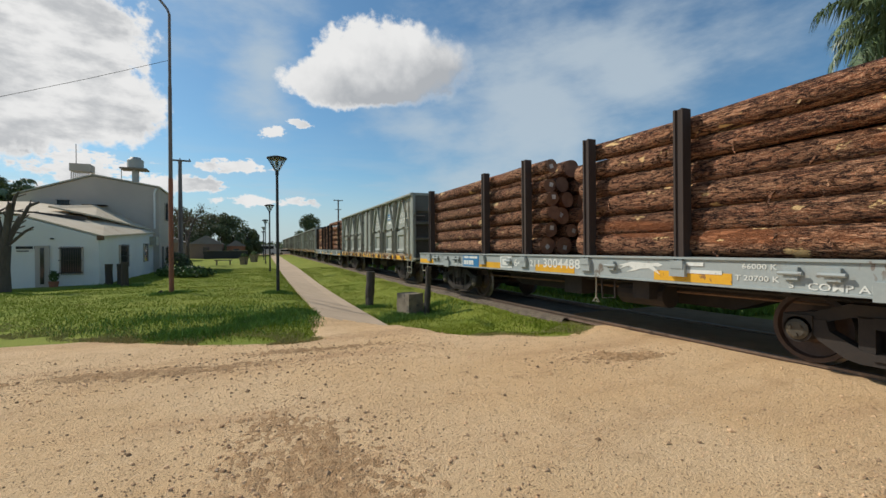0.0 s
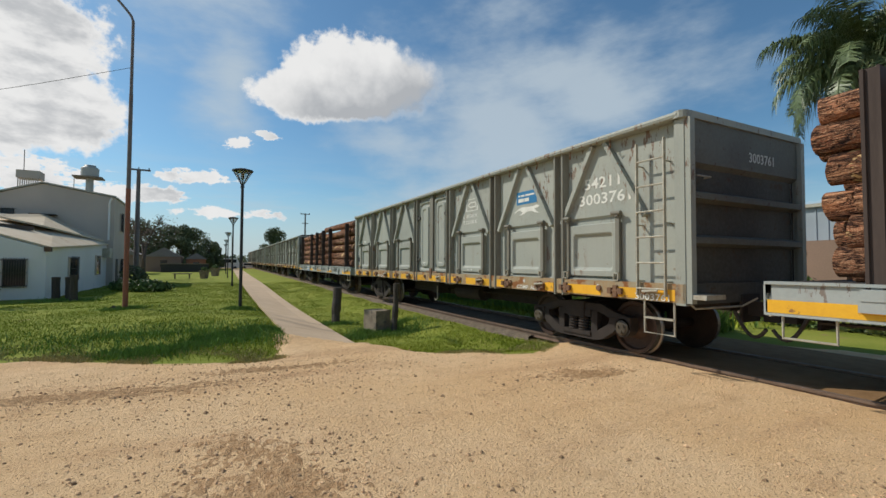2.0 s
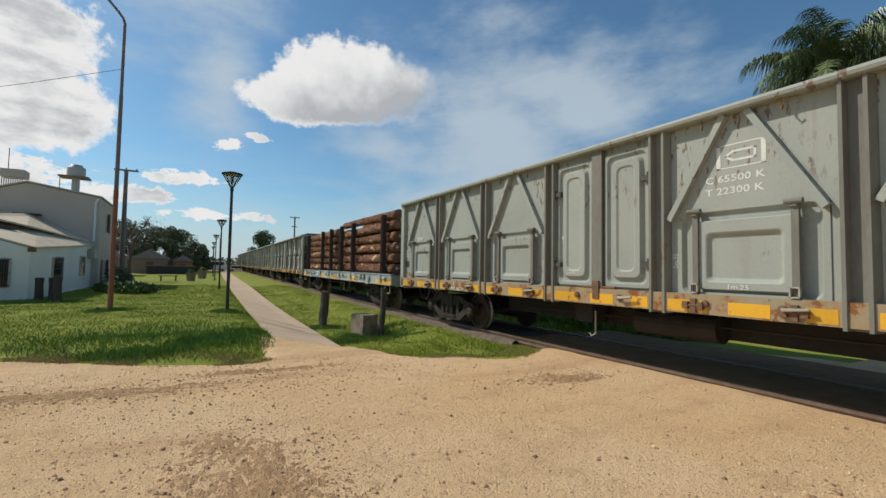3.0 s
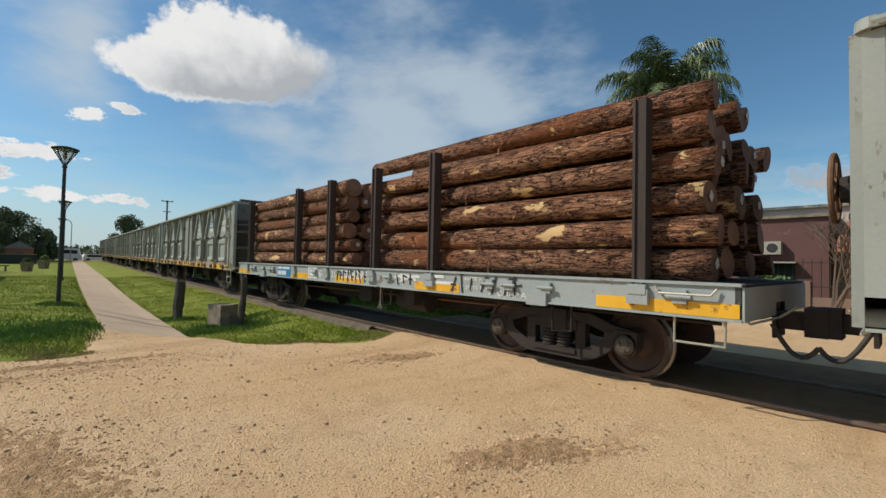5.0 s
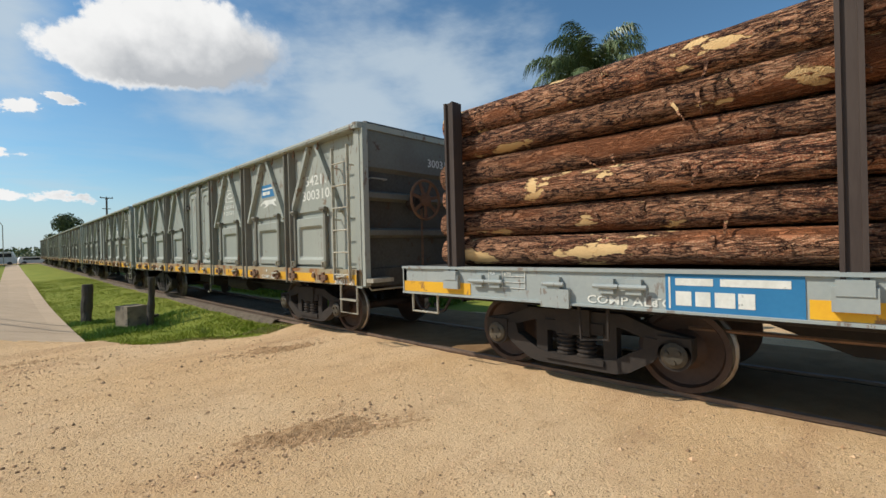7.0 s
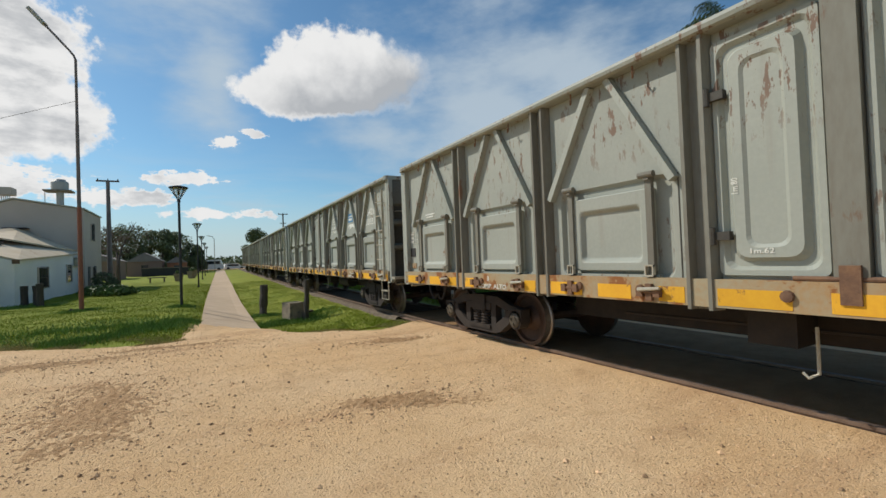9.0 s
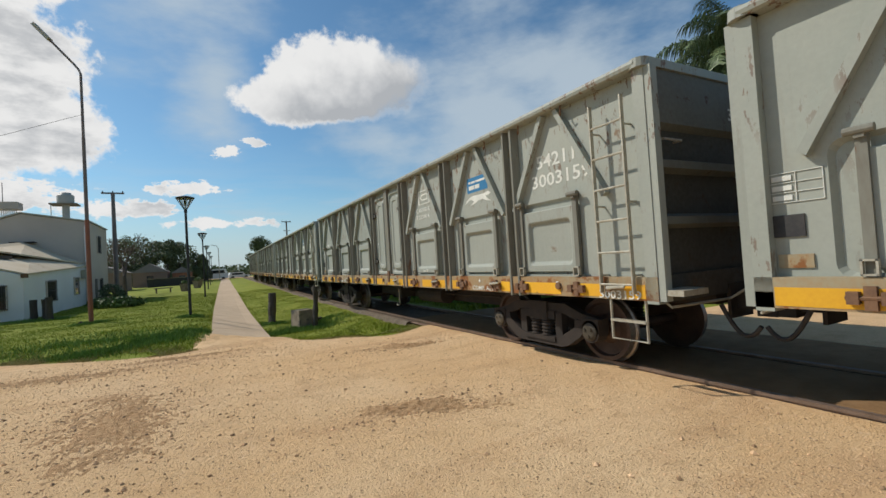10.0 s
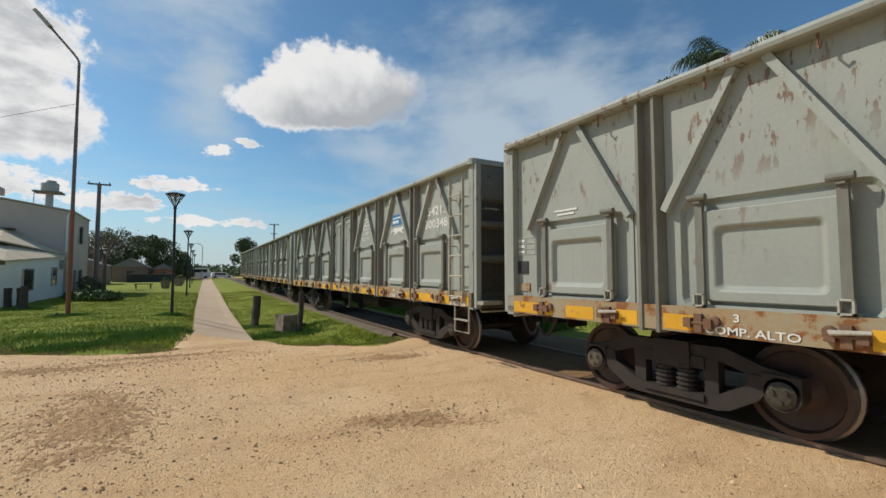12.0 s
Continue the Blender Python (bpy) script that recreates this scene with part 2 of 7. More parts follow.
def bark_mat():
    """Pine bark: plates split along the log, peeled patches of pale wood."""
    m = bpy.data.materials.new("pine_bark")
    m.use_nodes = True
    nt = m.node_tree
    p = nt.nodes["Principled BSDF"]
    off = nd(nt, "ShaderNodeObjectInfo").outputs["Random"]
    add = nd(nt, "ShaderNodeCombineXYZ", {0: mth(nt, "MULTIPLY", off, 53.0), 1: mth(nt, "MULTIPLY", off, 29.0), 2: mth(nt, "MULTIPLY", off, 71.0)}).outputs[0]
    vec = nd(nt, "ShaderNodeVectorMath", {0: nd(nt, "ShaderNodeTexCoord").outputs["Object"], 1: add}, operation="ADD").outputs[0]
    lng = nd(nt, "ShaderNodeMapping", {0: vec, 3: (1.0, 0.2, 1.0)}).outputs[0]
    warp = nd(nt, "ShaderNodeVectorMath", {0: lng, 1: nd(nt, "ShaderNodeVectorMath", {0: nd(nt, "ShaderNodeTexNoise", {"Vector": lng, "Scale": 14.0, "Detail": 4.0}).outputs["Color"], 3: 0.12}, operation="SCALE").outputs[0]}, operation="ADD").outputs[0]
    vor = nd(nt, "ShaderNodeTexVoronoi", {"Vector": warp, "Scale": 24.0}, feature="DISTANCE_TO_EDGE").outputs["Distance"]
    groove = mth(nt, "ABSOLUTE", mth(nt, "SUBTRACT", noise_at(nt, warp, 16.0, 5.0, 0.6), 0.5))
    crack = mth(nt, "MULTIPLY", mth(nt, "ADD", 0.45, mth(nt, "MULTIPLY", ramp(nt, vor, 0.0, 0.16), 0.55)), mth(nt, "ADD", 0.3, mth(nt, "MULTIPLY", ramp(nt, groove, 0.0, 0.07), 0.7)))
    n1, n2 = noise_at(nt, lng, 4.0, 5.0), noise_at(nt, vec, 70.0, 4.0)
    c = mixc(nt, ramp(nt, n1, 0.3, 0.7), (0.27, 0.098, 0.05), (0.42, 0.20, 0.108))
    c = mixc(nt, mth(nt, "MULTIPLY", ramp(nt, n2, 0.45, 0.7), 0.8), c, (0.62, 0.39, 0.23))
    c = mixc(nt, ramp(nt, crack, 0.2, 0.72), (0.028, 0.012, 0.009), c)
    c = mixc(nt, mth(nt, "MULTIPLY", ramp(nt, noise_at(nt, lng, 1.8, 4.0), 0.56, 0.66), 0.8), c, (0.33, 0.115, 0.045))
    peel = ramp(nt, noise_at(nt, nd(nt, "ShaderNodeMapping", {0: vec, 3: (1.0, 0.42, 1.0)}).outputs[0], 2.9, 5.0, 0.62), 0.61, 0.63)
    c = mixc(nt, peel, c, mixc(nt, n2, (0.72, 0.50, 0.25), (0.60, 0.37, 0.16)))
    c = nd(nt, "ShaderNodeHueSaturation", {"Value": mth(nt, "ADD", 0.8, mth(nt, "MULTIPLY", off, 0.45)), "Color": c}).outputs[0]
    nt.links.new(c, p.inputs["Base Color"])
    p.inputs["Roughness"].default_value, p.inputs["Specular IOR Level"].default_value = 0.85, 0.2
    h = mth(nt, "ADD", mth(nt, "MULTIPLY", crack, mth(nt, "SUBTRACT", 1.0, peel)), mth(nt, "MULTIPLY", n2, 0.35))
    bn = nd(nt, "ShaderNodeBump", {"Strength": 1.0, "Distance": 0.05, "Height": h})
    nt.links.new(bn.outputs[0], p.inputs["Normal"])
    return m


def road_mat():
    m = bpy.data.materials.new("packed_earth")
    m.use_nodes = True
    nt = m.node_tree
    p = nt.nodes["Principled BSDF"]
    vec = nd(nt, "ShaderNodeTexCoord").outputs["Object"]
    n0, n1, n2 = noise_at(nt, vec, 0.35, 4.0), noise_at(nt, vec, 2.2, 6.0, 0.6), noise_at(nt, vec, 60.0, 4.0, 0.65)
    along = noise_at(nt, nd(nt, "ShaderNodeMapping", {0: vec, 2: (0, 0, radians(12)), 3: (0.18, 1.3, 1)}).outputs[0], 1.0, 5.0)
    c = mixc(nt, ramp(nt, n0, 0.3, 0.7), (0.70, 0.455, 0.235), (0.76, 0.53, 0.305))
    c = mixc(nt, mth(nt, "MULTIPLY", ramp(nt, along, 0.5, 0.72), 0.55), c, (0.50, 0.285, 0.15))
    c = mixc(nt, mth(nt, "MULTIPLY", ramp(nt, n1, 0.5, 0.75), 0.5), c, (0.50, 0.30, 0.155))
    c = mixc(nt, mth(nt, "MULTIPLY", ramp(nt, n2, 0.5, 0.7), 0.45), c, (0.42, 0.25, 0.13))
    n3 = noise_at(nt, vec, 17.0, 6.0, 0.7)
    c = mixc(nt, mth(nt, "MULTIPLY", ramp(nt, n3, 0.55, 0.7), 0.45), c, (0.46, 0.275, 0.145))
    c = mixc(nt, mth(nt, "MULTIPLY", ramp(nt, n3, 0.46, 0.33), 0.5), c, (0.78, 0.57, 0.36))
    grit = nd(nt, "ShaderNodeTexVoronoi", {"Vector": vec, "Scale": 34.0, "Randomness": 1.0})
    g = mth(nt, "MULTIPLY", ramp(nt, grit.outputs["Distance"], 0.26, 0.12), ramp(nt, nd(nt, "ShaderNodeSeparateColor", {0: grit.outputs["Color"]}).outputs[0], 0.42, 0.5))
    c = mixc(nt, mth(nt, "MULTIPLY", g, 0.75), c, (0.27, 0.145, 0.08))
    nt.links.new(c, p.inputs["Base Color"])
    p.inputs["Roughness"].default_value, p.inputs["Specular IOR Level"].default_value = 0.95, 0.15
    h = mth(nt, "ADD", mth(nt, "ADD", mth(nt, "MULTIPLY", n1, 0.8), mth(nt, "ADD", mth(nt, "MULTIPLY", n2, 0.55), mth(nt, "MULTIPLY", n3, 0.6))), mth(nt, "MULTIPLY", g, 0.6))
    bn = nd(nt, "ShaderNodeBump", {"Strength": 0.9, "Distance": 0.04, "Height": h})
    nt.links.new(bn.outputs[0], p.inputs["Normal"])
    return m


ROAD = road_mat()
# road earth coloured dark in place of the shade under the train
UNDER_SHADE = mat("shaded_track_earth", (0.21, 0.125, 0.06), (0.28, 0.17, 0.085), 0.95, 4, 40, bump=0.6, spec=0.15)
LOOSE = mat("loose_red_earth", (0.41, 0.24, 0.118), (0.62, 0.405, 0.22), 0.95, 14, 55, bump=1.0, dist=0.04, spec=0.1)
PEBBLE = mat("pebble", (0.44, 0.27, 0.145), (0.66, 0.45, 0.27), 0.9, 8, 60, bump=0.4, spec=0.15, island=1.1)
SOIL = mat("grassy_soil", (0.18, 0.22, 0.035), (0.27, 0.28, 0.055), 0.95, 0.7, 14, bump=0.9, spots=(0.26, 0.20, 0.09), spot_amount=0.03, spot_scale=0.9, spec=0.1, dist=0.04)
GRASS = mat("grass_blade", (0.205, 0.265, 0.03), (0.325, 0.355, 0.055), 0.9, 0.5, 5, bump=0, island=0.7, spec=0.05)
WEED = mat("weed_leaf", (0.13, 0.22, 0.04), (0.19, 0.30, 0.06), 0.6, 1.0, 8, bump=0, island=0.6, spec=0.3)
CONCRETE = mat("path_concrete", (0.54, 0.41, 0.285), (0.46, 0.345, 0.235), 0.92, 1.3, 60, bump=0.35, spots=(0.33, 0.23, 0.15), spot_amount=0.03, vary=0.10, spec=0.15)
OLD_CONCRETE = mat("old_concrete", (0.31, 0.255, 0.185), (0.19, 0.15, 0.11), 0.95, 4, 50, bump=0.6, spots=(0.12, 0.11, 0.09), spot_amount=0.08, spec=0.1)
BALLAST = mat("dark_ballast", (0.14, 0.115, 0.09), (0.22, 0.175, 0.13), 0.95, 6, 30, bump=1.0, dist=0.05, spec=0.1)
RAIL = mat("worn_rail_steel", (0.15, 0.10, 0.07), (0.22, 0.155, 0.115), 0.6, 6, 60, metal=0.3, bump=0.1)
SLEEPER = mat("sleeper_wood", (0.12, 0.085, 0.06), (0.19, 0.14, 0.10), 0.9, 4, 40, stretch=(0.2, 1, 1), bump=0.5)
GREY = mat("wagon_grey_paint", (0.285, 0.303, 0.262), (0.335, 0.348, 0.302), 0.6, 0.8, 26, bump=0.06, spots=(0.20, 0.14, 0.09), spot_amount=0.0, spot_scale=2.6, vary=0.14, spec=0.4)
GREY_DIRTY = mat("wagon_sill_paint", (0.34, 0.30, 0.20), (0.36, 0.21, 0.09), 0.72, 1.6, 22, bump=0.15, spots=(0.25, 0.10, 0.032), spot_amount=0.13, spot_scale=3.2, vary=0.15, spec=0.3)
# wagon grey twice more, the end faces' shade darkened into the colour
GREY_END_SHADE = mat("wagon_end_shaded_paint", (0.085, 0.084, 0.07), (0.05, 0.044, 0.036), 0.75, 1.0, 20, bump=0.1, spots=(0.07, 0.045, 0.03), spot_amount=0.06, vary=0.1)
END_TRIM_SHADE = mat("wagon_end_trim_shaded", (0.155, 0.16, 0.135), (0.12, 0.115, 0.095), 0.7, 1.2, 20, bump=0.1, spots=(0.09, 0.06, 0.042), spot_amount=0.04, vary=0.1)
FLAT_GREY = mat("flatcar_grey_paint", (0.30, 0.33, 0.315), (0.36, 0.385, 0.365), 0.62, 0.9, 24, bump=0.08, spots=(0.16, 0.13, 0.10), spot_amount=0.03, spot_scale=2.2, spec=0.35)
YELLOW = mat("safety_yellow", (0.74, 0.40, 0.02), (0.66, 0.33, 0.02), 0.6, 2, 30, bump=0.05, spots=(0.27, 0.13, 0.045), spot_amount=0.07, spot_scale=5, vary=0.25)
WHITE = mat("stencil_white", (0.74, 0.74, 0.68), (0.60, 0.60, 0.54), 0.7, 6, 40, bump=0.02, spots=(0.38, 0.39, 0.34), spot_amount=0.04, spot_scale=14)
BLUE = mat("sign_blue", (0.02, 0.16, 0.34), (0.03, 0.19, 0.38), 0.5, 2, 30, bump=0.02, spots=(0.25, 0.28, 0.28), spot_amount=-0.04, spot_scale=6)
BLACK = mat("black_paint", (0.025, 0.025, 0.027), (0.045, 0.042, 0.04), 0.6, 5, 40, bump=0.05)
STAKE = mat("stake_brown_steel", (0.048, 0.034, 0.029), (0.075, 0.056, 0.047), 0.75, 3, 40, stretch=(1, 1, 0.15), bump=0.15, spec=0.25)
BOGIE = mat("greasy_cast_steel", (0.03, 0.025, 0.022), (0.048, 0.037, 0.03), 0.8, 5, 35, bump=0.25, metal=0.2)
GREY_POST = mat("wagon_post_paint", (0.20, 0.20, 0.165), (0.15, 0.135, 0.105), 0.68, 1.3, 22, bump=0.12, spots=(0.15, 0.08, 0.045), spot_amount=0.02, spot_scale=3.0, stretch=(1, 1, 0.3), vary=0.15)
WHEEL = mat("rusty_wheel_steel", (0.06, 0.037, 0.028), (0.095, 0.058, 0.042), 0.6, 5, 30, bump=0.15, metal=0.3)
TREAD = mat("worn_tread", (0.34, 0.31, 0.28), (0.22, 0.19, 0.17), 0.42, 5, 30, bump=0.05, metal=0.8)
CAPGREEN = mat("axle_cap_paint", (0.085, 0.07, 0.048), (0.05, 0.04, 0.028), 0.6, 9, 40, bump=0.1, vary=0.9)
RUST = mat("rust", (0.21, 0.115, 0.062), (0.13, 0.072, 0.045), 0.85, 7, 40, bump=0.3)
HOSE = mat("hose_rubber", (0.03, 0.028, 0.027), (0.06, 0.05, 0.045), 0.7, 6, 30, bump=0.1)
GALV = mat("worn_handrail", (0.48, 0.46, 0.38), (0.34, 0.30, 0.23), 0.55, 8, 40, bump=0.1, metal=0.3)
BARK = bark_mat()
LOGEND = mat("cut_log_end", (0.27, 0.15, 0.09), (0.16, 0.08, 0.05), 0.85, 5, 60, bump=0.3, vary=0.5)
TAG = mat("paper_tag", (0.7, 0.68, 0.62), (0.5, 0.47, 0.42), 0.8, 10, 40, bump=0)
WALLW = mat("white_render", (0.83, 0.80, 0.75), (0.76, 0.73, 0.68), 0.9, 0.6, 30, bump=0.15, spots=(0.62, 0.62, 0.60), spot_amount=0.0, spot_scale=1.1, spec=0.15)
WALLG = mat("grey_render", (0.56, 0.48, 0.41), (0.48, 0.41, 0.35), 0.92, 0.5, 30, bump=0.2, spots=(0.33, 0.31, 0.29), spot_amount=0.01, spot_scale=0.8, spec=0.15)
ROOFT = mat("tan_roof_sheet", (0.55, 0.43, 0.28), (0.62, 0.52, 0.38), 0.75, 0.8, 20, bump=0.1, spots=(0.42, 0.29, 0.17), spot_amount=0.04, spot_scale=1.5)
DARKWOOD = mat("dark_timber", (0.075, 0.055, 0.045), (0.12, 0.09, 0.07), 0.85, 4, 30, stretch=(1, 1, 0.2), bump=0.5)
POSTWOOD = mat("weathered_post", (0.045, 0.038, 0.03), (0.085, 0.07, 0.054), 0.92, 5, 35, stretch=(1, 1, 0.2), bump=0.8, dist=0.02)
IRON = mat("dark_iron", (0.03, 0.03, 0.032), (0.05, 0.048, 0.045), 0.55, 6, 30, bump=0.05, metal=0.3)
RUSTMAST = mat("mast_paint", (0.30, 0.10, 0.055), (0.22, 0.085, 0.055), 0.65, 2, 25, bump=0.1)
MASTGREY = mat("mast_grey", (0.20, 0.17, 0.16), (0.14, 0.11, 0.105), 0.6, 2, 25, bump=0.05)
LAMPGLASS = mat("lamp_diffuser", (0.86, 0.88, 0.88), (0.78, 0.80, 0.80), 0.2, 4, 20, bump=0)
LAMPGLASS.node_tree.nodes["Principled BSDF"].inputs["Transmission Weight"].default_value = 0.85
LAMPGLASS.node_tree.nodes["Principled BSDF"].inputs["IOR"].default_value = 1.05
TANKM = mat("tank_plastic", (0.50, 0.47, 0.42), (0.40, 0.375, 0.34), 0.5, 2, 20, bump=0.02)
BRICKRED = mat("red_render", (0.155, 0.075, 0.066), (0.125, 0.06, 0.055), 0.92, 0.7, 25, bump=0.25, spots=(0.25, 0.14, 0.115), spot_amount=0.05, spot_scale=1.2)
SHEDWALL = mat("shed_sheet", (0.34, 0.39, 0.42), (0.29, 0.335, 0.365), 0.6, 0.7, 20, bump=0.08)
TERRACOTTA = mat("terracotta", (0.42, 0.17, 0.09), (0.33, 0.13, 0.075), 0.85, 3, 25, bump=0.2, vary=0.3)
LEAF = mat("dark_leaf", (0.095, 0.115, 0.05), (0.165, 0.18, 0.085), 0.6, 0.5, 6, bump=0, island=0.7, spec=0.3)
LEAF2 = mat("fresh_leaf", (0.07, 0.12, 0.03), (0.11, 0.16, 0.05), 0.6, 0.5, 6, bump=0, island=0.7, spec=0.3)
LEAFDRY = mat("dry_twig", (0.17, 0.12, 0.09), (0.11, 0.08, 0.06), 0.85, 1, 10, bump=0, island=0.5)
PALMLEAF = mat("palm_leaflet", (0.085, 0.125, 0.045), (0.17, 0.21, 0.09), 0.4, 0.6, 6, bump=0, island=0.6, spec=0.5)
TRUNK = mat("tree_bark", (0.075, 0.06, 0.05), (0.13, 0.105, 0.085), 0.95, 4, 25, stretch=(1, 1, 0.25), bump=0.7, dist=0.03)
FARHOUSE = mat("far_house_render", (0.30, 0.19, 0.14), (0.24, 0.16, 0.12), 0.9, 0.5, 15, bump=0.1)
FARROOF = mat("far_roof", (0.20, 0.17, 0.155), (0.26, 0.22, 0.20), 0.85, 0.8, 15, bump=0.1)
CARW = mat("car_white", (0.75, 0.75, 0.74), (0.68, 0.68, 0.67), 0.3, 2, 20, bump=0)
GLASS = glass_mat()
scratched(GREY, 0.06)
scratched(FLAT_GREY, 0.1)


# ---- geometry helpers ----
def link(name, me, material, parent=None, label="", smooth=False):
    for m in material if isinstance(material, (list, tuple)) else [material]:
        me.materials.append(m)
    if smooth:
        me.polygons.foreach_set("use_smooth", [True] * len(me.polygons))
    ob = new(name, me)
    if parent is not None:
        ob.parent = parent
    if label:
        ob["label"] = label
    return ob


def part(name, bm, material, parent=None, label="", smooth=False, bevel=0.0):
    if bevel:
        bmesh.ops.bevel(bm, geom=[e for e in bm.edges if e.is_manifold and e.calc_face_angle(0) > 0.5], offset=bevel, segments=1, affect="EDGES", clamp_overlap=True)
    bmesh.ops.recalc_face_normals(bm, faces=bm.faces)
    me = bpy.data.meshes.new(name)
    bm.to_mesh(me)
    bm.free()
    return link(name, me, material, parent, label, smooth)


def thing(name, label, category, group="", kind="", at=None):
    ob = new(name)
    ob.empty_display_size = 0.2
    if at is not None:
        ob.matrix_basis = at
    return tagged(ob, label, category, group, kind)


def box(bm, x0, x1, y0, y1, z0, z1):
    v = [bm.verts.new((x, y, z)) for x in (x0, x1) for y in (y0, y1) for z in (z0, z1)]
    for f in ((0, 1, 3, 2), (4, 6, 7, 5), (0, 4, 5, 1), (2, 3, 7, 6), (0, 2, 6, 4), (1, 5, 7, 3)):
        bm.faces.new([v[i] for i in f])
    return bm


def B(*boxes):
    bm = bmesh.new()
    for b in boxes:
        box(bm, *b)
    return bm


def rod(bm, p, q, r0, r1=None, seg=8, caps=True):
    p, q = Vector(p), Vector(q)
    r1 = r0 if r1 is None else r1
    d = (q - p).normalized()
    a = d.orthogonal().normalized()
    b = d.cross(a)
    rings = []
    for c, r in ((p, r0), (q, r1)):
        rings.append([bm.verts.new(c + a * (r * math.cos(t)) + b * (r * math.sin(t))) for t in [2 * math.pi * i / seg for i in range(seg)]])
    for i in range(seg):
        j = (i + 1) % seg
        bm.faces.new((rings[0][i], rings[0][j], rings[1][j], rings[1][i]))
    if caps:
        bm.faces.new(rings[0][::-1])
        bm.faces.new(rings[1])
    return bm


def R(*rods, seg=8):
    bm = bmesh.new()
    for r in rods:
        rod(bm, *r, seg=seg)
    return bm


def bar(bm, p, q, w, h, up=(0, 0, 1)):
    """A square bar from p to q, w wide across up, h along up."""
    p, q = Vector(p), Vector(q)
    d = (q - p).normalized()
    s = d.cross(Vector(up)).normalized()
    u = s.cross(d)
    v = [bm.verts.new(c + s * (a * w / 2) + u * (b * h / 2)) for c in (p, q) for a, b in ((-1, -1), (1, -1), (1, 1), (-1, 1))]
    for f in ((0, 1, 2, 3), (7, 6, 5, 4), (0, 4, 5, 1), (1, 5, 6, 2), (2, 6, 7, 3), (3, 7, 4, 0)):
        bm.faces.new([v[i] for i in f])
    return bm


def tube(bm, pts, r, seg=6):
    """One bent rod through the points."""
    pts = [Vector(p) for p in pts]
    loops = []
    side = None
    for i, p in enumerate(pts):
        t = (pts[min(i + 1, len(pts) - 1)] - pts[max(i - 1, 0)]).normalized()
        if side is None:
            side = t.cross(Vector((0, 0, 1)) if abs(t.z) < 0.9 else Vector((1, 0, 0))).normalized()
        side = (side - t * side.dot(t)).normalized()
        other = t.cross(side)
        loops.append([bm.verts.new(p + (side * math.cos(6.28319 * k / seg) + other * math.sin(6.28319 * k / seg)) * r) for k in range(seg)])
    for u, v in zip(loops, loops[1:]):
        for k in range(seg):
            bm.faces.new((u[k], u[(k + 1) % seg], v[(k + 1) % seg], v[k]))
    bm.faces.new(loops[0][::-1])
    bm.faces.new(loops[-1])
    return bm


def prism(bm, outline, x0, x1):
    """An outline in (y, z), drawn out from x0 to x1."""
    a = [bm.verts.new((x0, y, z)) for y, z in outline]
    b = [bm.verts.new((x1, y, z)) for y, z in outline]
    bm.faces.new(a)
    bm.faces.new(b[::-1])
    n = len(outline)
    for i in range(n):
        j = (i + 1) % n
        bm.faces.new((a[i], b[i], b[j], a[j]))
    return bm


def lathe(bm, profile, seg=16, axis="z", centre=(0, 0, 0)):
    """profile: (radius, height) from bottom to top, turned about the axis through centre."""
    rings = []
    for r, h in profile:
        ring = []
        for i in range(seg):
            t = 2 * math.pi * i / seg
            u, v = r * math.cos(t), r * math.sin(t)
            p = {"z": (u, v, h), "x": (h, u, v), "y": (u, h, v)}[axis]
            ring.append(bm.verts.new(Vector(centre) + Vector(p)))
        rings.append(ring)
    for a, b in zip(rings, rings[1:]):
        for i in range(seg):
            j = (i + 1) % seg
            bm.faces.new((a[i], a[j], b[j], b[i]))
    bm.faces.new(rings[0][::-1])
    bm.faces.new(rings[-1])
    return bm


def column(bm, outline, z0, z1):
    """An outline in (x, y), drawn up from z0 to z1."""
    a = [bm.verts.new((x, y, z0)) for x, y in outline]
    b = [bm.verts.new((x, y, z1)) for x, y in outline]
    bm.faces.new(a)
    bm.faces.new(b[::-1])
    n = len(outline)
    for i in range(n):
        j = (i + 1) % n
        bm.faces.new((a[i], b[i], b[j], a[j]))
    return bm


def beam(bm, outline, y0, y1):
    """An outline in (x, z), drawn along from y0 to y1."""
    a = [bm.verts.new((x, y0, z)) for x, z in outline]
    b = [bm.verts.new((x, y1, z)) for x, z in outline]
    bm.faces.new(a)
    bm.faces.new(b[::-1])
    n = len(outline)
    for i in range(n):
        j = (i + 1) % n
        bm.faces.new((a[i], b[i], b[j], a[j]))
    return bm


TEXTS = {}


def text_mesh(body, size):
    key = (body, size)
    if key not in TEXTS:
        cu = bpy.data.curves.new("lettering", "FONT")
        cu.body, cu.size, cu.extrude, cu.offset = body, size, 0.001, size * 0.012
        cu.resolution_u = 2
        ob = bpy.data.objects.new("lettering", cu)
        scene.collection.objects.link(ob)
        me = bpy.data.meshes.new_from_object(ob.evaluated_get(bpy.context.evaluated_depsgraph_get()))
        bpy.data.objects.remove(ob)
        me.materials.clear()
        me.materials.append(WHITE)
        TEXTS[key] = me
    return TEXTS[key]


SIDE_ON = Matrix(((0, 0, -1, 0), (-1, 0, 0, 0), (0, 1, 0, 0), (0, 0, 0, 1)))


def lettering(body, size, parent, x, y, z, up=False):
    ob = new("lettering", text_mesh(body, size))
    ob.parent = parent
    m = Matrix.Translation((x, y, z)) @ SIDE_ON @ Matrix.Diagonal((1.28, 1.0, 1.0, 1.0))
    ob.matrix_basis = m @ Matrix.Rotation(math.pi / 2, 4, "Z") if up else m
    return ob


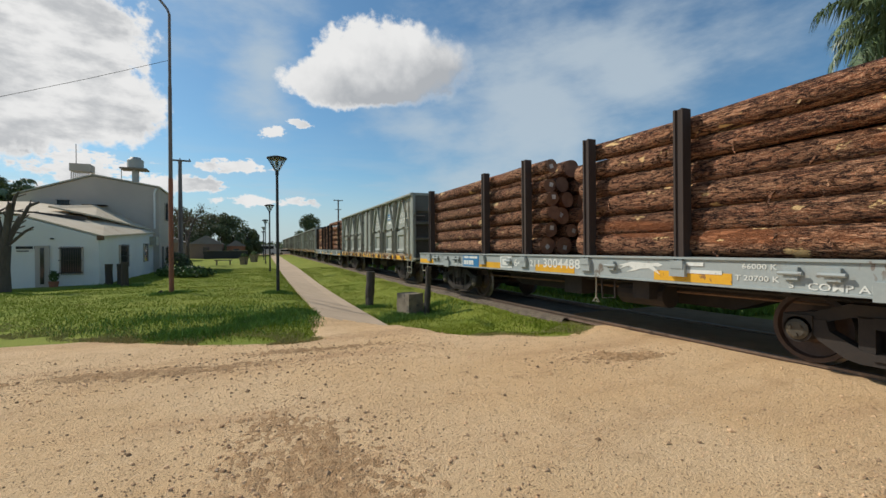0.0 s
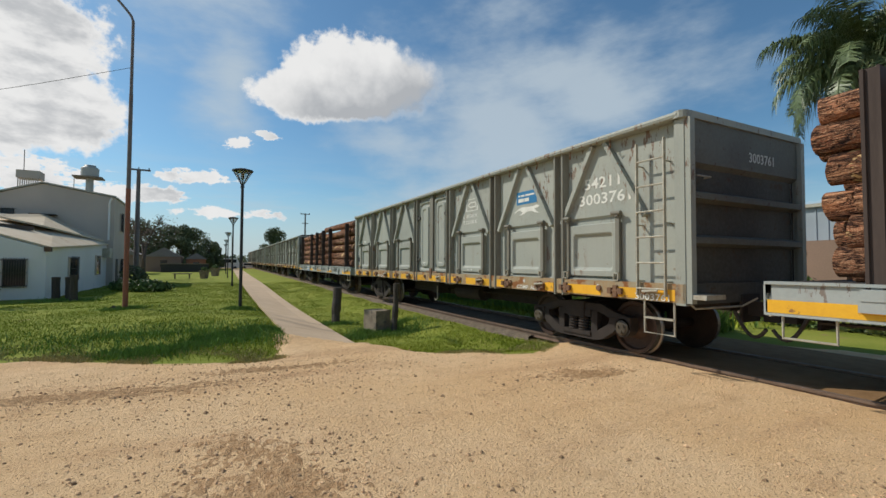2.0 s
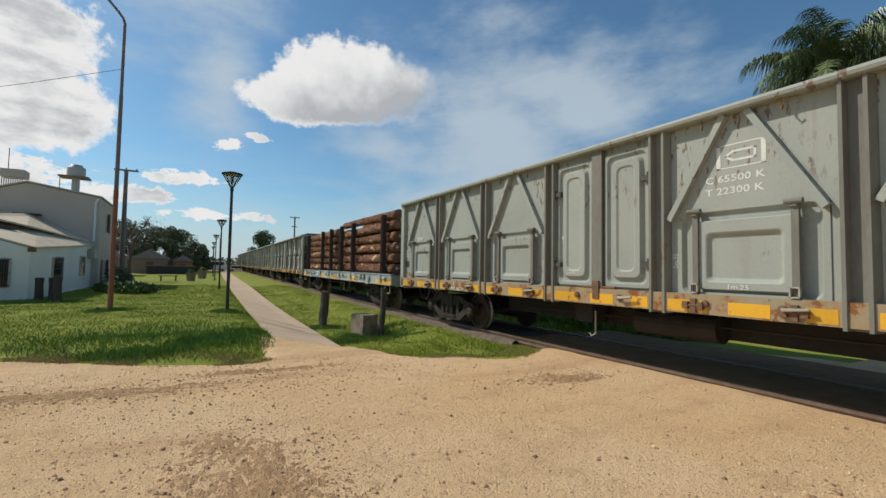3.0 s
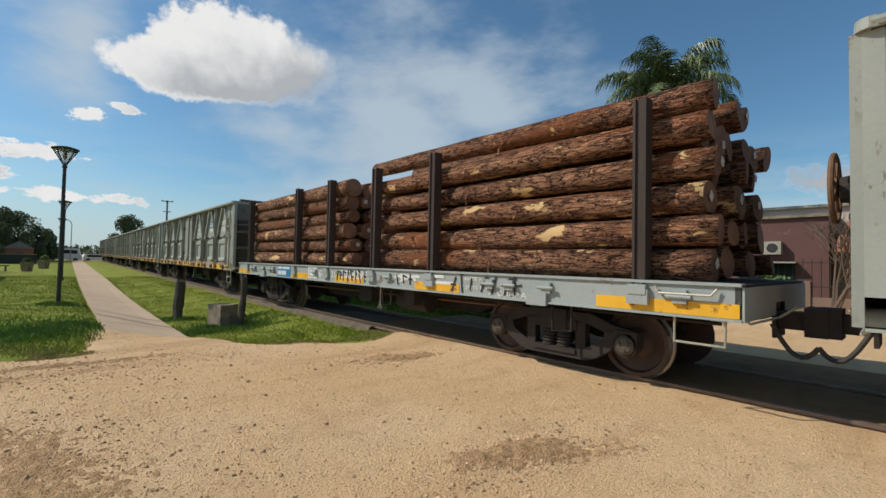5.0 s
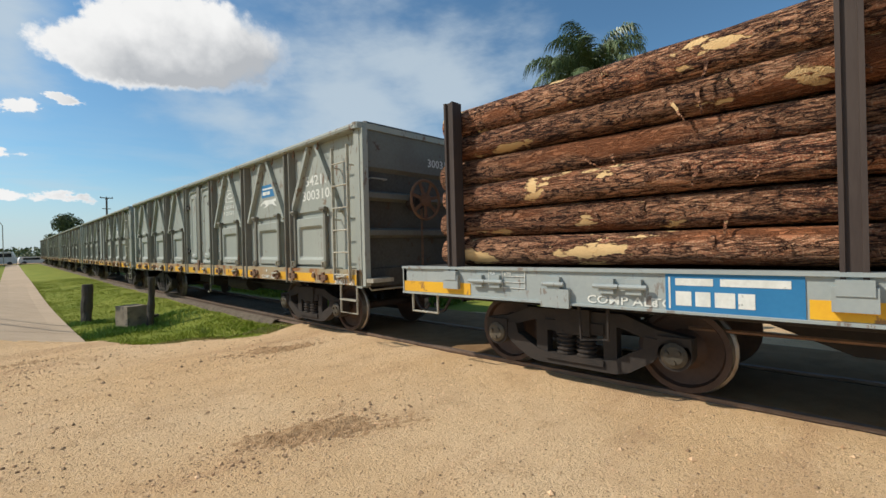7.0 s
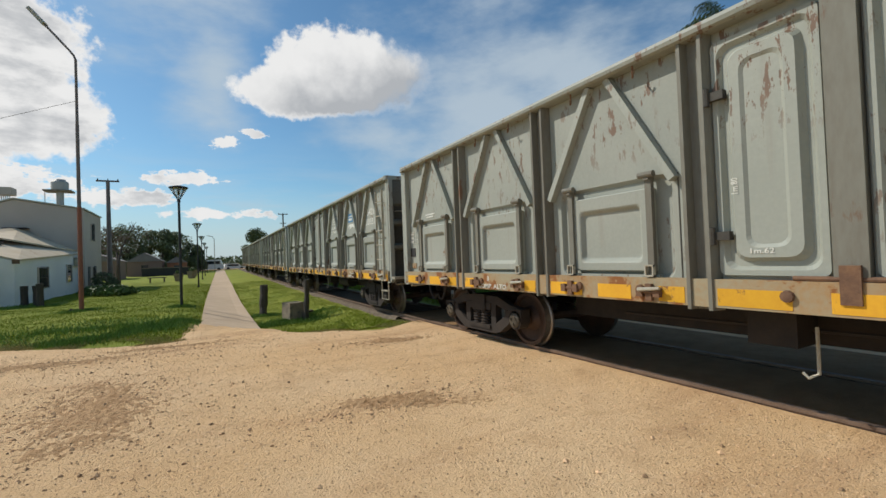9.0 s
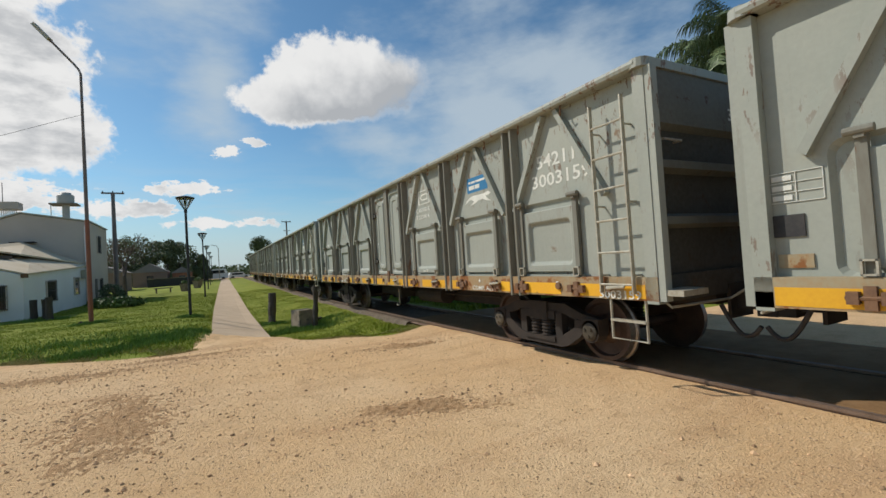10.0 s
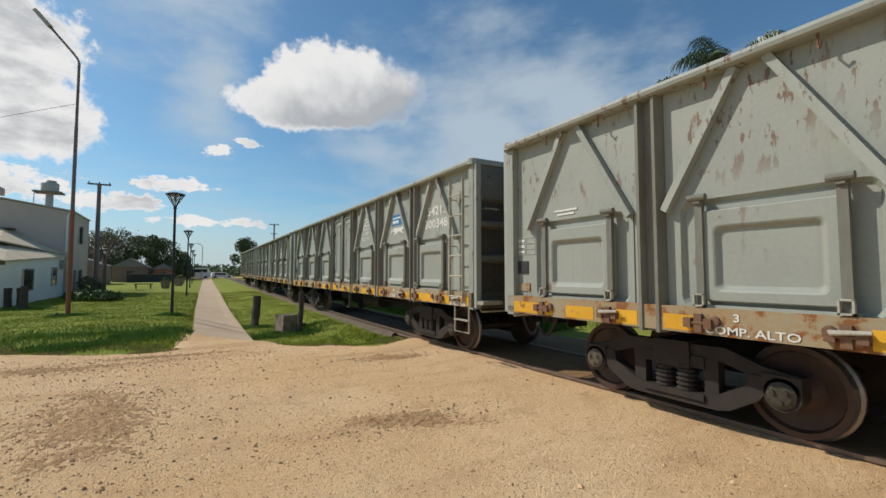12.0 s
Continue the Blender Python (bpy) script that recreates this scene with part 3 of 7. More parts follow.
for words in (("54211", 0.24), ("64211", 0.2), ("COMP. ALTO", 0.1), ("COMP ALTO", 0.11), ("C 65500 K", 0.12), ("T 22300 K", 0.12), ("1m.25", 0.09), ("1m.62", 0.06), ("0m.95", 0.08), ("2", 0.1), ("3", 0.1), ("4", 0.1)):
    text_mesh(*words)


# ---- lie of the land ----
def smooth(a, b, x):
    t = min(1.0, max(0.0, (x - a) / (b - a)))
    return t * t * (3 - 2 * t)


def bend(y):
    """How far the line and the path drift to the right, far down the track."""
    return 0.035 * (math.sqrt((y - 10) ** 2 + 100) + (y - 10)) / 2


def rise(y):
    return 0.25 * bend(y) - 0.02


def road_edge(x):
    """Far edge of the earth road, in y."""
    if x < 1.5:
        return 7.7 + 0.4 * smooth(0.9, 1.5, x) + 0.55 * max(0.0, 0.6 - x) + 0.12 * max(0.0, -1.5 - x) ** 1.5 + 0.10 * math.sin(x * 2.1)
    return 8.1 - 1.35 * smooth(2.5, 4.1, x) - 0.45 * smooth(4.0, 5.0, x) + 0.35 * smooth(5.6, 7.0, x) - 3.6 * smooth(8.6, 10.5, x) + 0.10 * math.sin(x * 3.3)



def swale(x, y):
    """The verge falls from the lamps to the ditch beside the track."""
    e = road_edge(x)
    a = smooth(e - 0.1, e + 1.5, y) * (1 - 0.7 * smooth(16, 40, y))
    s = 0.12 - 0.38 * smooth(0.9, 3.3, x) + 0.22 * smooth(4.6, 5.7, x)
    return a * s


def ground_z(x, y):
    if y < 9:
        return swale(x, y) - 0.012
    return swale(x, y) + max(0.0, rise(y) - rise(9)) - 0.012


TRACK_X = 6.85
PATH_W = 1.45


def path_x(y):
    return 2.27 + 1.15 * (bend(y) - bend(10))


def grid_mesh(xs, ys, height, keep=None):
    verts = [(x, y, height(x, y)) for y in ys for x in xs]
    n = len(xs)
    faces = []
    for j in range(len(ys) - 1):
        for i in range(n - 1):
            if keep is None or keep((xs[i] + xs[i + 1]) / 2, (ys[j] + ys[j + 1]) / 2):
                faces.append((j * n + i, j * n + i + 1, (j + 1) * n + i + 1, (j + 1) * n + i))
    me = bpy.data.meshes.new("sheet")
    me.from_pydata(verts, [], faces)
    return me


def spread(a, b, n, power=1.0):
    return [a + (b - a) * (i / n) ** power for i in range(n + 1)]


def lumpy(x, y):
    return ground_z(x, y) + 0.05 * noise.noise((x * 0.7, y * 0.7, 3.0)) * smooth(8.0, 10.5, y) - 0.07 * smooth(PATH_W / 2 + 0.12, PATH_W / 2 - 0.1, abs(x - path_x(y))) * smooth(9.0, 9.8, y) - 0.10 * math.exp(-((x + 0.6) / 1.1) ** 2 - ((y - 11.4) / 0.5) ** 2) - 0.15 * math.exp(-((x + 0.2) / 0.9) ** 2 - ((y - 9.55) / 0.33) ** 2)


gx = [-2500, -900, -300, -120, -60, -35] + spread(-25, -3, 44)[:-1] + spread(-3, 9, 48)[:-1] + spread(9, 26, 34) + [40, 70, 140, 400, 1000, 2500]
gy = [-2500, -800, -250, -80, -30] + spread(-15, 6, 42)[:-1] + spread(6, 20, 56)[:-1] + spread(20, 60, 80) + [65, 72, 80, 90, 110, 140, 200, 400, 1000, 2500]


def far_flat(x, y):
    z = lumpy(x, min(y, 110)) if -60 < x < 70 else ground_z(0, min(max(y, 0), 110))
    return z - (0.03 if y < 9.5 else 0.0)


tagged(link("ground", grid_mesh(gx, gy, far_flat), SOIL, smooth=True), "rough green grass verge over dark soil", "ground", kind="structure")


def road_z(x, y):
    z = 0.018 * noise.noise((x * 0.8, y * 0.8, 0)) + 0.008 * noise.noise((x * 4, y * 4, 5))
    z += 0.012 * math.sin((y - 0.25 * x) * 1.7) * noise.noise((x * 0.3, y * 0.5, 9))
    z += 0.05 * smooth(5.2, 6.1, x) - 0.0
    e = road_edge(x) - y
    return z - 0.06 * smooth(0.35, -0.25, e) + min(0.0, swale(x, y)) * smooth(0.6, 0.0, e)


rx = [-60, -40, -28, -20, -15] + spread(-12, 9, 168) + [10, 12, 15, 18, 20]
ry = [-22, -16, -12, -9] + spread(-7, 9.3, 140)
road = link("road", grid_mesh(rx, ry, road_z, lambda x, y: y < road_edge(x) + 0.14 * noise.noise((x * 2.3, 1.0, 0.0)) and (x < 16 or y < 6)), ROAD, smooth=True)
tagged(road, "tan packed-earth road with grit and wheel marks", "road", kind="structure")
# beaten earth that spreads over the foot of the path
me = grid_mesh(spread(0.9, 3.7, 40), spread(7.2, 9.75, 36), lambda x, y: swale(x, y) + 0.025 + 0.012 * noise.noise((x * 3, y * 3, 2)) - 0.09 * smooth(0.72 + 0.25 * smooth(9.5, 8.0, y), 1.25, abs(x - 2.3) + 0.2 * noise.noise((x * 2, y * 2, 8))) - 0.08 * smooth(7.9, 7.3, y))
tagged(link("road", me, ROAD, smooth=True), "beaten earth where the concrete path begins", "road", kind="structure")


def mound(cx, cy, rx_, ry_, turn, h, seed):
    """A low ragged patch of loose earth on the road."""
    n = 84
    verts, faces = [], []
    ca, sa = math.cos(turn), math.sin(turn)
    for j in range(n + 1):
        for i in range(n + 1):
            u, v = 2 * i / n - 1, 2 * j / n - 1
            x, y = cx + ca * u * rx_ - sa * v * ry_, cy + sa * u * rx_ + ca * v * ry_
            r = math.hypot(u, v) + 0.45 * noise.noise((x * 2.2, y * 2.2, seed)) + 0.2 * noise.noise((x * 7, y * 7, seed))
            z = road_z(x, y) + (h * (0.55 - r) + 0.020 * noise.noise((x * 15, y * 15, seed)) + 0.012 * noise.noise((x * 37, y * 37, seed)) if r < 1.1 else -0.03)
            verts.append((x, y, z))
    for j in range(n):
        for i in range(n):
            a = j * (n + 1) + i
            faces.append((a, a + 1, a + n + 2, a + n + 1))
    me = bpy.data.meshes.new("loose_earth")
    me.from_pydata(verts, [], faces)
    return tagged(link("loose_earth", me, LOOSE, smooth=True), "patch of loose reddish earth on the road", "earth", "loose earth on the road", "stuff")


mound(3.45, 1.05, 1.15, 0.42, radians(-28), 0.045, 1.0)
mound(4.65, 4.55, 1.15, 0.42, radians(-12), 0.05, 2.0)
mound(0.42, 2.9, 0.8, 2.2, radians(8), 0.035, 3.0)
mound(-1.2, 6.5, 2.6, 0.35, radians(-6), 0.03, 4.0)
mound(1.0, 6.9, 1.6, 0.3, radians(-4), 0.03, 5.0)

rng = random.Random(4)


def pebbles():
    verts, faces = [], []
    for k in range(30000):
        if k < 5000:
            cx, cy, sx, sy = rng.choice(((3.45, 1.05, 0.7, 0.3), (4.65, 4.55, 0.7, 0.28), (0.45, 3.0, 0.5, 1.0), (-1.2, 6.5, 1.6, 0.25)))
            x, y = rng.gauss(cx, sx), rng.gauss(cy, sy)
        else:
            x, y = rng.uniform(-4.5, 6.0), -2.6 + 10.4 * rng.random() ** 1.1
        if y > road_edge(x) - 0.05 or x > 5.9:
            continue
        r = 0.0035 + 0.009 * rng.random() ** 3 + (0.018 if rng.random() < 0.006 else 0)
        z = road_z(x, y) + 0.25 * r
        s = len(verts)
        a = rng.random() * 6.28
        for dx, dy, dz in ((1, 0, 0), (0, 1, 0.1), (-1, 0.2, 0), (0.1, -1, 0), (0.1, 0.1, 0.75), (0, 0, -0.5)):
            q = r * rng.uniform(0.7, 1.25)
            verts.append((x + q * (dx * math.cos(a) - dy * math.sin(a)), y + q * (dx * math.sin(a) + dy * math.cos(a)), z + q * dz))
        for i in range(4):
            j = (i + 1) % 4
            faces += [(s + i, s + j, s + 4), (s + j, s + i, s + 5)]
    me = bpy.data.meshes.new("pebbles")
    me.from_pydata(verts, [], faces)
    tagged(link("pebbles", me, PEBBLE), "small brown pebbles strewn over the earth road", "pebbles", kind="stuff")


pebbles()


def clods():
    """Crumbs and lumps of dug earth on the near side of the road."""
    verts, faces = [], []
    g = random.Random(12)
    for k in range(6500):
        q = g.random()
        if q < 0.38:
            x, y = g.gauss(0.5, 0.7), g.gauss(3.1, 1.1)
        elif q < 0.8:
            x, y = g.gauss(-0.2, 2.6), g.gauss(6.4, 0.55)
        else:
            x, y = g.choice(((3.45, 1.05), (4.65, 4.55)))
            x, y = g.gauss(x, 0.6), g.gauss(y, 0.22)
        if y > road_edge(x) - 0.1 or x > 5.8:
            continue
        r = 0.003 + 0.016 * g.random() ** 5
        z = road_z(x, y) + 0.2 * r
        s = len(verts)
        ring = 6
        for j, (rr, zz) in enumerate(((1.0, -0.2), (0.8, 0.45))):
            for i in range(ring):
                a = 6.283 * (i + 0.5 * j) / ring
                f = r * rr * g.uniform(0.75, 1.25)
                verts.append((x + f * math.cos(a), y + f * math.sin(a), z + r * zz * g.uniform(0.7, 1.3)))
        verts.append((x, y, z + r * 0.75))
        for i in range(ring):
            j = (i + 1) % ring
            faces += [(s + i, s + j, s + ring + j, s + ring + i), (s + ring + i, s + ring + j, s + 2 * ring)]
    me = bpy.data.meshes.new("clods")
    me.from_pydata(verts, [], faces)
    tagged(link("clods", me, PEBBLE), "crumbled lumps of tan and reddish earth", "earth", kind="stuff")


clods()

# ---- railway ----
line = thing("railway_track", "worn steel rails on old sleepers and dark ballast", "railway track", kind="structure")


def strip(xs_z, ys):
    """A ribbon whose cross-section (offset from the track's middle, height) follows the line."""
    verts = [(TRACK_X + bend(y) + dx, y, rise(y) + z) for y in ys for dx, z in xs_z]
    n = len(xs_z)
    faces = [(j * n + i, j * n + i + 1, (j + 1) * n + i + 1, (j + 1) * n + i) for j in range(len(ys) - 1) for i in range(n - 1)]
    me = bpy.data.meshes.new("strip")
    me.from_pydata(verts, [], faces)
    return me


ys = spread(-60, 160, 220)
for side in (-0.75, 0.75):
    prof = [(side - 0.07, 0.0), (side - 0.012, 0.02), (side - 0.012, 0.065), (side - 0.035, 0.075), (side - 0.035, 0.108), (side + 0.035, 0.108), (side + 0.035, 0.075), (side + 0.012, 0.065), (side + 0.012, 0.02), (side + 0.07, 0.0)]
    link("rail", strip(prof, ys), RAIL, line)
link("ballast", strip([(-1.02, -0.2), (-0.92, 0.0), (-0.84, 0.035), (-0.6, 0.012), (0.6, 0.012), (0.85, 0.035), (1.1, -0.02), (1.3, -0.22)], spread(7.4, 160, 150)), BALLAST, line)
# two earth strips with the train's shade painted into them
link("ballast", strip([(-0.68, 0.075), (-0.6, 0.088), (0, 0.092), (0.6, 0.088), (0.68, 0.075)], spread(-30, 7.5, 40)), UNDER_SHADE, line)
link("ballast", strip([(0.82, 0.08), (1.2, 0.09), (2.2, 0.085), (2.6, 0.03)], spread(-30, 7.5, 40)), UNDER_SHADE, line)
sleeper_me = None
for i in range(120):
    y = 7.8 + 0.62 * i
    if sleeper_me is None:
        bm = B((-0.86, 0.86, -0.11, 0.11, -0.12, 0.018))
        bmesh.ops.bevel(bm, geom=bm.edges[:], offset=0.012, segments=1, affect="EDGES")
        sleeper_me = bpy.data.meshes.new("sleeper")
        bm.to_mesh(sleeper_me)
        bm.free()
        sleeper_me.materials.append(SLEEPER)
    s = new("sleeper", sleeper_me)
    s.parent = line
    s.matrix_basis = pose(TRACK_X + bend(y), y, rise(y), 0, 0, rng.uniform(-1.5, 1.5))

# ---- train: where the first wagon's origin lies along the line, time by time ----
RUN = [(0.0, 0.04), (0.5, -2.04), (1.0, -5.54), (1.5, -8.74), (2.0, -11.84), (2.5, -15.07), (3.0, -18.32), (3.5, -21.6), (4.0, -24.95), (4.5, -28.25), (5.0, -31.33), (5.5, -34.43), (6.0, -37.58), (6.5, -40.81), (7.0, -44.09), (7.5, -47.27), (8.0, -50.51), (8.5, -53.77), (9.0, -57.03), (9.5, -60.31), (10.0, -63.84), (10.5, -66.87), (11.0, -70.44), (11.5, -73.24), (12.0, -76.76)]
RAIL_TOP, WHEEL_R = 0.108, 0.425
W = 1.45  # half the wagons' width


def run_at(t):
    for (a, p), (b, q) in zip(RUN, RUN[1:]):
        if t <= b:
            return p + (q - p) * (t - a) / (b - a)
    return RUN[-1][1]


def wagon_pose(y, length):
    f, r = y + 2.34, y + length - 2.34
    a = Vector((TRACK_X + bend(f), f, rise(f)))
    b = Vector((TRACK_X + bend(r), r, rise(r)))
    d = (b - a).normalized()
    rz, rx_ = -math.degrees(math.atan2(d.x, d.y)), math.degrees(math.asin(d.z))
    o = a - d * 2.34
    return pose(o.x, o.y, o.z + RAIL_TOP, rx_, 0, rz)


def bogie(parent, y):
    """A cast bogie under a wagon; heights from the top of the rail."""
    hub = WHEEL_R
    wb = 1.02
    bm = B((-1.1, 1.1, -0.2, 0.2, hub + 0.08, hub + 0.36))
    rod(bm, (0, 0, hub + 0.3), (0, 0, hub + 0.5), 0.25, 0.25, 14)
    frame_ = part("bogie", bm, BOGIE, parent, "greasy cast-steel bogie")
    frame_.matrix_basis = Matrix.Translation((0, y, 0))
    for s in (-1, 1):
        bm = bmesh.new()
        x0, x1 = (s * 1.0 - 0.06, s * 1.0 + 0.06)
        top = [(-wb - 0.16, hub + 0.17), (-wb + 0.16, hub + 0.22), (-0.55, hub + 0.34), (0.55, hub + 0.34), (wb - 0.16, hub + 0.22), (wb + 0.16, hub + 0.17), (wb + 0.16, hub + 0.06), (wb - 0.2, hub + 0.1), (0.5, hub + 0.2), (-0.5, hub + 0.2), (-wb + 0.2, hub + 0.1), (-wb - 0.16, hub + 0.06)]
        prism(bm, top, x0, x1)
        low = [(-wb + 0.02, hub + 0.12), (-wb + 0.27, hub + 0.14), (-0.72, hub + 0.02), (-0.45, hub - 0.13), (-0.3, hub - 0.16), (0.3, hub - 0.16), (0.45, hub - 0.13), (0.72, hub + 0.02), (wb - 0.27, hub + 0.14), (wb - 0.02, hub + 0.12), (wb - 0.2, hub - 0.1), (0.58, hub - 0.25), (0.45, hub - 0.28), (-0.45, hub - 0.28), (-0.58, hub - 0.25), (-wb + 0.2, hub - 0.1)]
        prism(bm, low, x0 - 0.015, x1 + 0.015)
        for c in (-0.4, 0.4):
            box(bm, x0, x1, c - 0.07, c + 0.07, hub - 0.22, hub + 0.22)
        for c in (-wb, wb):
            box(bm, x0 - 0.03, x1 + 0.03, c - 0.15, c + 0.15, hub - 0.02, hub + 0.17)
            rod(bm, (x0 - 0.03, c, hub), (x1 + 0.03, c, hub), 0.15, 0.15, 14)
        box(bm, x0 - 0.04, x1 + 0.04, -0.34, 0.34, hub - 0.22, hub - 0.155)
        box(bm, x0 - 0.02, x1 + 0.02, -0.34, 0.34, hub + 0.1, hub + 0.22)
        part("side_frame", bm, BOGIE, frame_, bevel=0.012)
    for s in (-1, 1):
        for c in (-0.12, 0.12):
            bm = bmesh.new()
            coils = []
            for k in range(6):
                coils += [(0.082, 0.05 * k), (0.108, 0.05 * k + 0.012), (0.108, 0.05 * k + 0.026), (0.082, 0.05 * k + 0.038)]
            lathe(bm, coils, 12, "z", (s * 1.0, c, hub - 0.16))
            part("spring", bm, BOGIE, frame_)
    for c in (-wb, wb):
        bm = bmesh.new()
        r = WHEEL_R
        for s in (-1, 1):
            inner, outer = s * 0.68, s * 0.815
            prof = [(0.10, s * 0.62), (r + 0.028, inner), (r + 0.026, inner + s * 0.03), (r, inner + s * 0.045), (r - 0.008, outer), (r - 0.06, outer), (r - 0.08, outer - s * 0.05), (0.2, outer - s * 0.075), (0.13, outer - s * 0.02), (0.10, outer)]
            lathe(bm, prof, 28, "x")
        rod(bm, (-1.02, 0, 0), (1.02, 0, 0), 0.075, 0.075, 12)
        bm.normal_update()
        for fc in bm.faces:
            m_ = fc.calc_center_median()
            if math.hypot(m_.y, m_.z) > r - 0.02 and abs(fc.normal.x) < 0.95:
                fc.material_index = 1
        wheels = part("wheelset", bm, [WHEEL, TREAD], frame_, "rusty wheels with bright treads on their axle")
        wheels.matrix_basis = Matrix.Translation((0, c, hub))
        for s in (-1, 1):
            bm = bmesh.new()
            lathe(bm, [(0.12, s * 1.02), (0.12, s * 1.105), (0.085, s * 1.125)], 14, "x", (0, c, hub))
            for k in range(3):
                t = 2.1 * k + 0.4
                rod(bm, (s * 1.12, c + 0.06 * math.cos(t), hub + 0.06 * math.sin(t)), (s * 1.145, c + 0.06 * math.cos(t), hub + 0.06 * math.sin(t)), 0.02, 0.02, 6)
            part("axle_cap", bm, CAPGREEN, frame_)
    return frame_


def coupler(parent, y, d):
    """Knuckle coupler with hose and uncoupling rod; d: -1 at the front, 1 at the rear."""
    bm = B((-0.1, 0.1, min(y, y + d * 0.42), max(y, y + d * 0.42), 0.72, 0.92))
    box(bm, -0.17, 0.15, y + d * 0.36 - 0.1, y + d * 0.36 + 0.1, 0.66, 0.98)
    box(bm, -0.22, 0.22, y - 0.02, y + 0.02, 0.62, 1.02)
    part("coupler", bm, BOGIE, parent, bevel=0.015)
    bm = bmesh.new()
    pts = [Vector((-0.42, y + d * (0.02 + 0.40 * k / 8), 0.80 - 0.33 * math.sin(math.pi * k / 8 * 0.78))) for k in range(9)]
    tube(bm, pts, 0.025, 8)
    part("air_hose", bm, HOSE, parent, "black rubber brake hose")
    bm = bmesh.new()
    tube(bm, [(-1.3, y - d * 0.12, 0.98), (-1.3, y + d * 0.03, 0.86), (-0.3, y + d * 0.06, 0.86), (-0.18, y + d * 0.2, 0.98)], 0.014, 6)
    part("uncoupling_rod", bm, GALV, parent)


def step_iron(parent, y0, y1, low=0.48):
    bm = bmesh.new()
    tube(bm, [(-W + 0.03, y0, 1.04), (-W + 0.03, y0, low), (-W + 0.03, y1, low), (-W + 0.03, y1, 1.04)], 0.017, 6)
    if low < 0.5:
        box(bm, -W + 0.0, -W + 0.06, y0, y1, 0.68, 0.705)
    part("step", bm, GALV, parent, "bent steel foot step")


# heights below are from the top of the rail
G_LEN, F_LEN = 15.26, 14.85
SILL, TOP = 0.93, 3.47


def pressed(bm, s, c, rings, close=True):
    """Sheet pressed in rounded steps; rings: half width, z0, z1, depth from the side's face, corner radius."""
    loops = []
    for a, za, zb, d, r in rings:
        lp = []
        for q, (cy, cz) in enumerate(((c + a - r, zb - r), (c - a + r, zb - r), (c - a + r, za + r), (c + a - r, za + r))):
            for j in range(5):
                t = math.pi / 2 * (q + j / 4)
                lp.append(bm.verts.new((s * (W - 0.1 + d), cy + r * math.cos(t), cz + r * math.sin(t))))
        loops.append(lp)
    for u_, v_ in zip(loops, loops[1:]):
        for q in range(20):
            bm.faces.new((u_[q], u_[(q + 1) % 20], v_[(q + 1) % 20], v_[q]))
    if close:
        bm.faces.new(loops[-1])
    bmesh.ops.recalc_face_normals(bm, faces=bm.faces)
    return bm


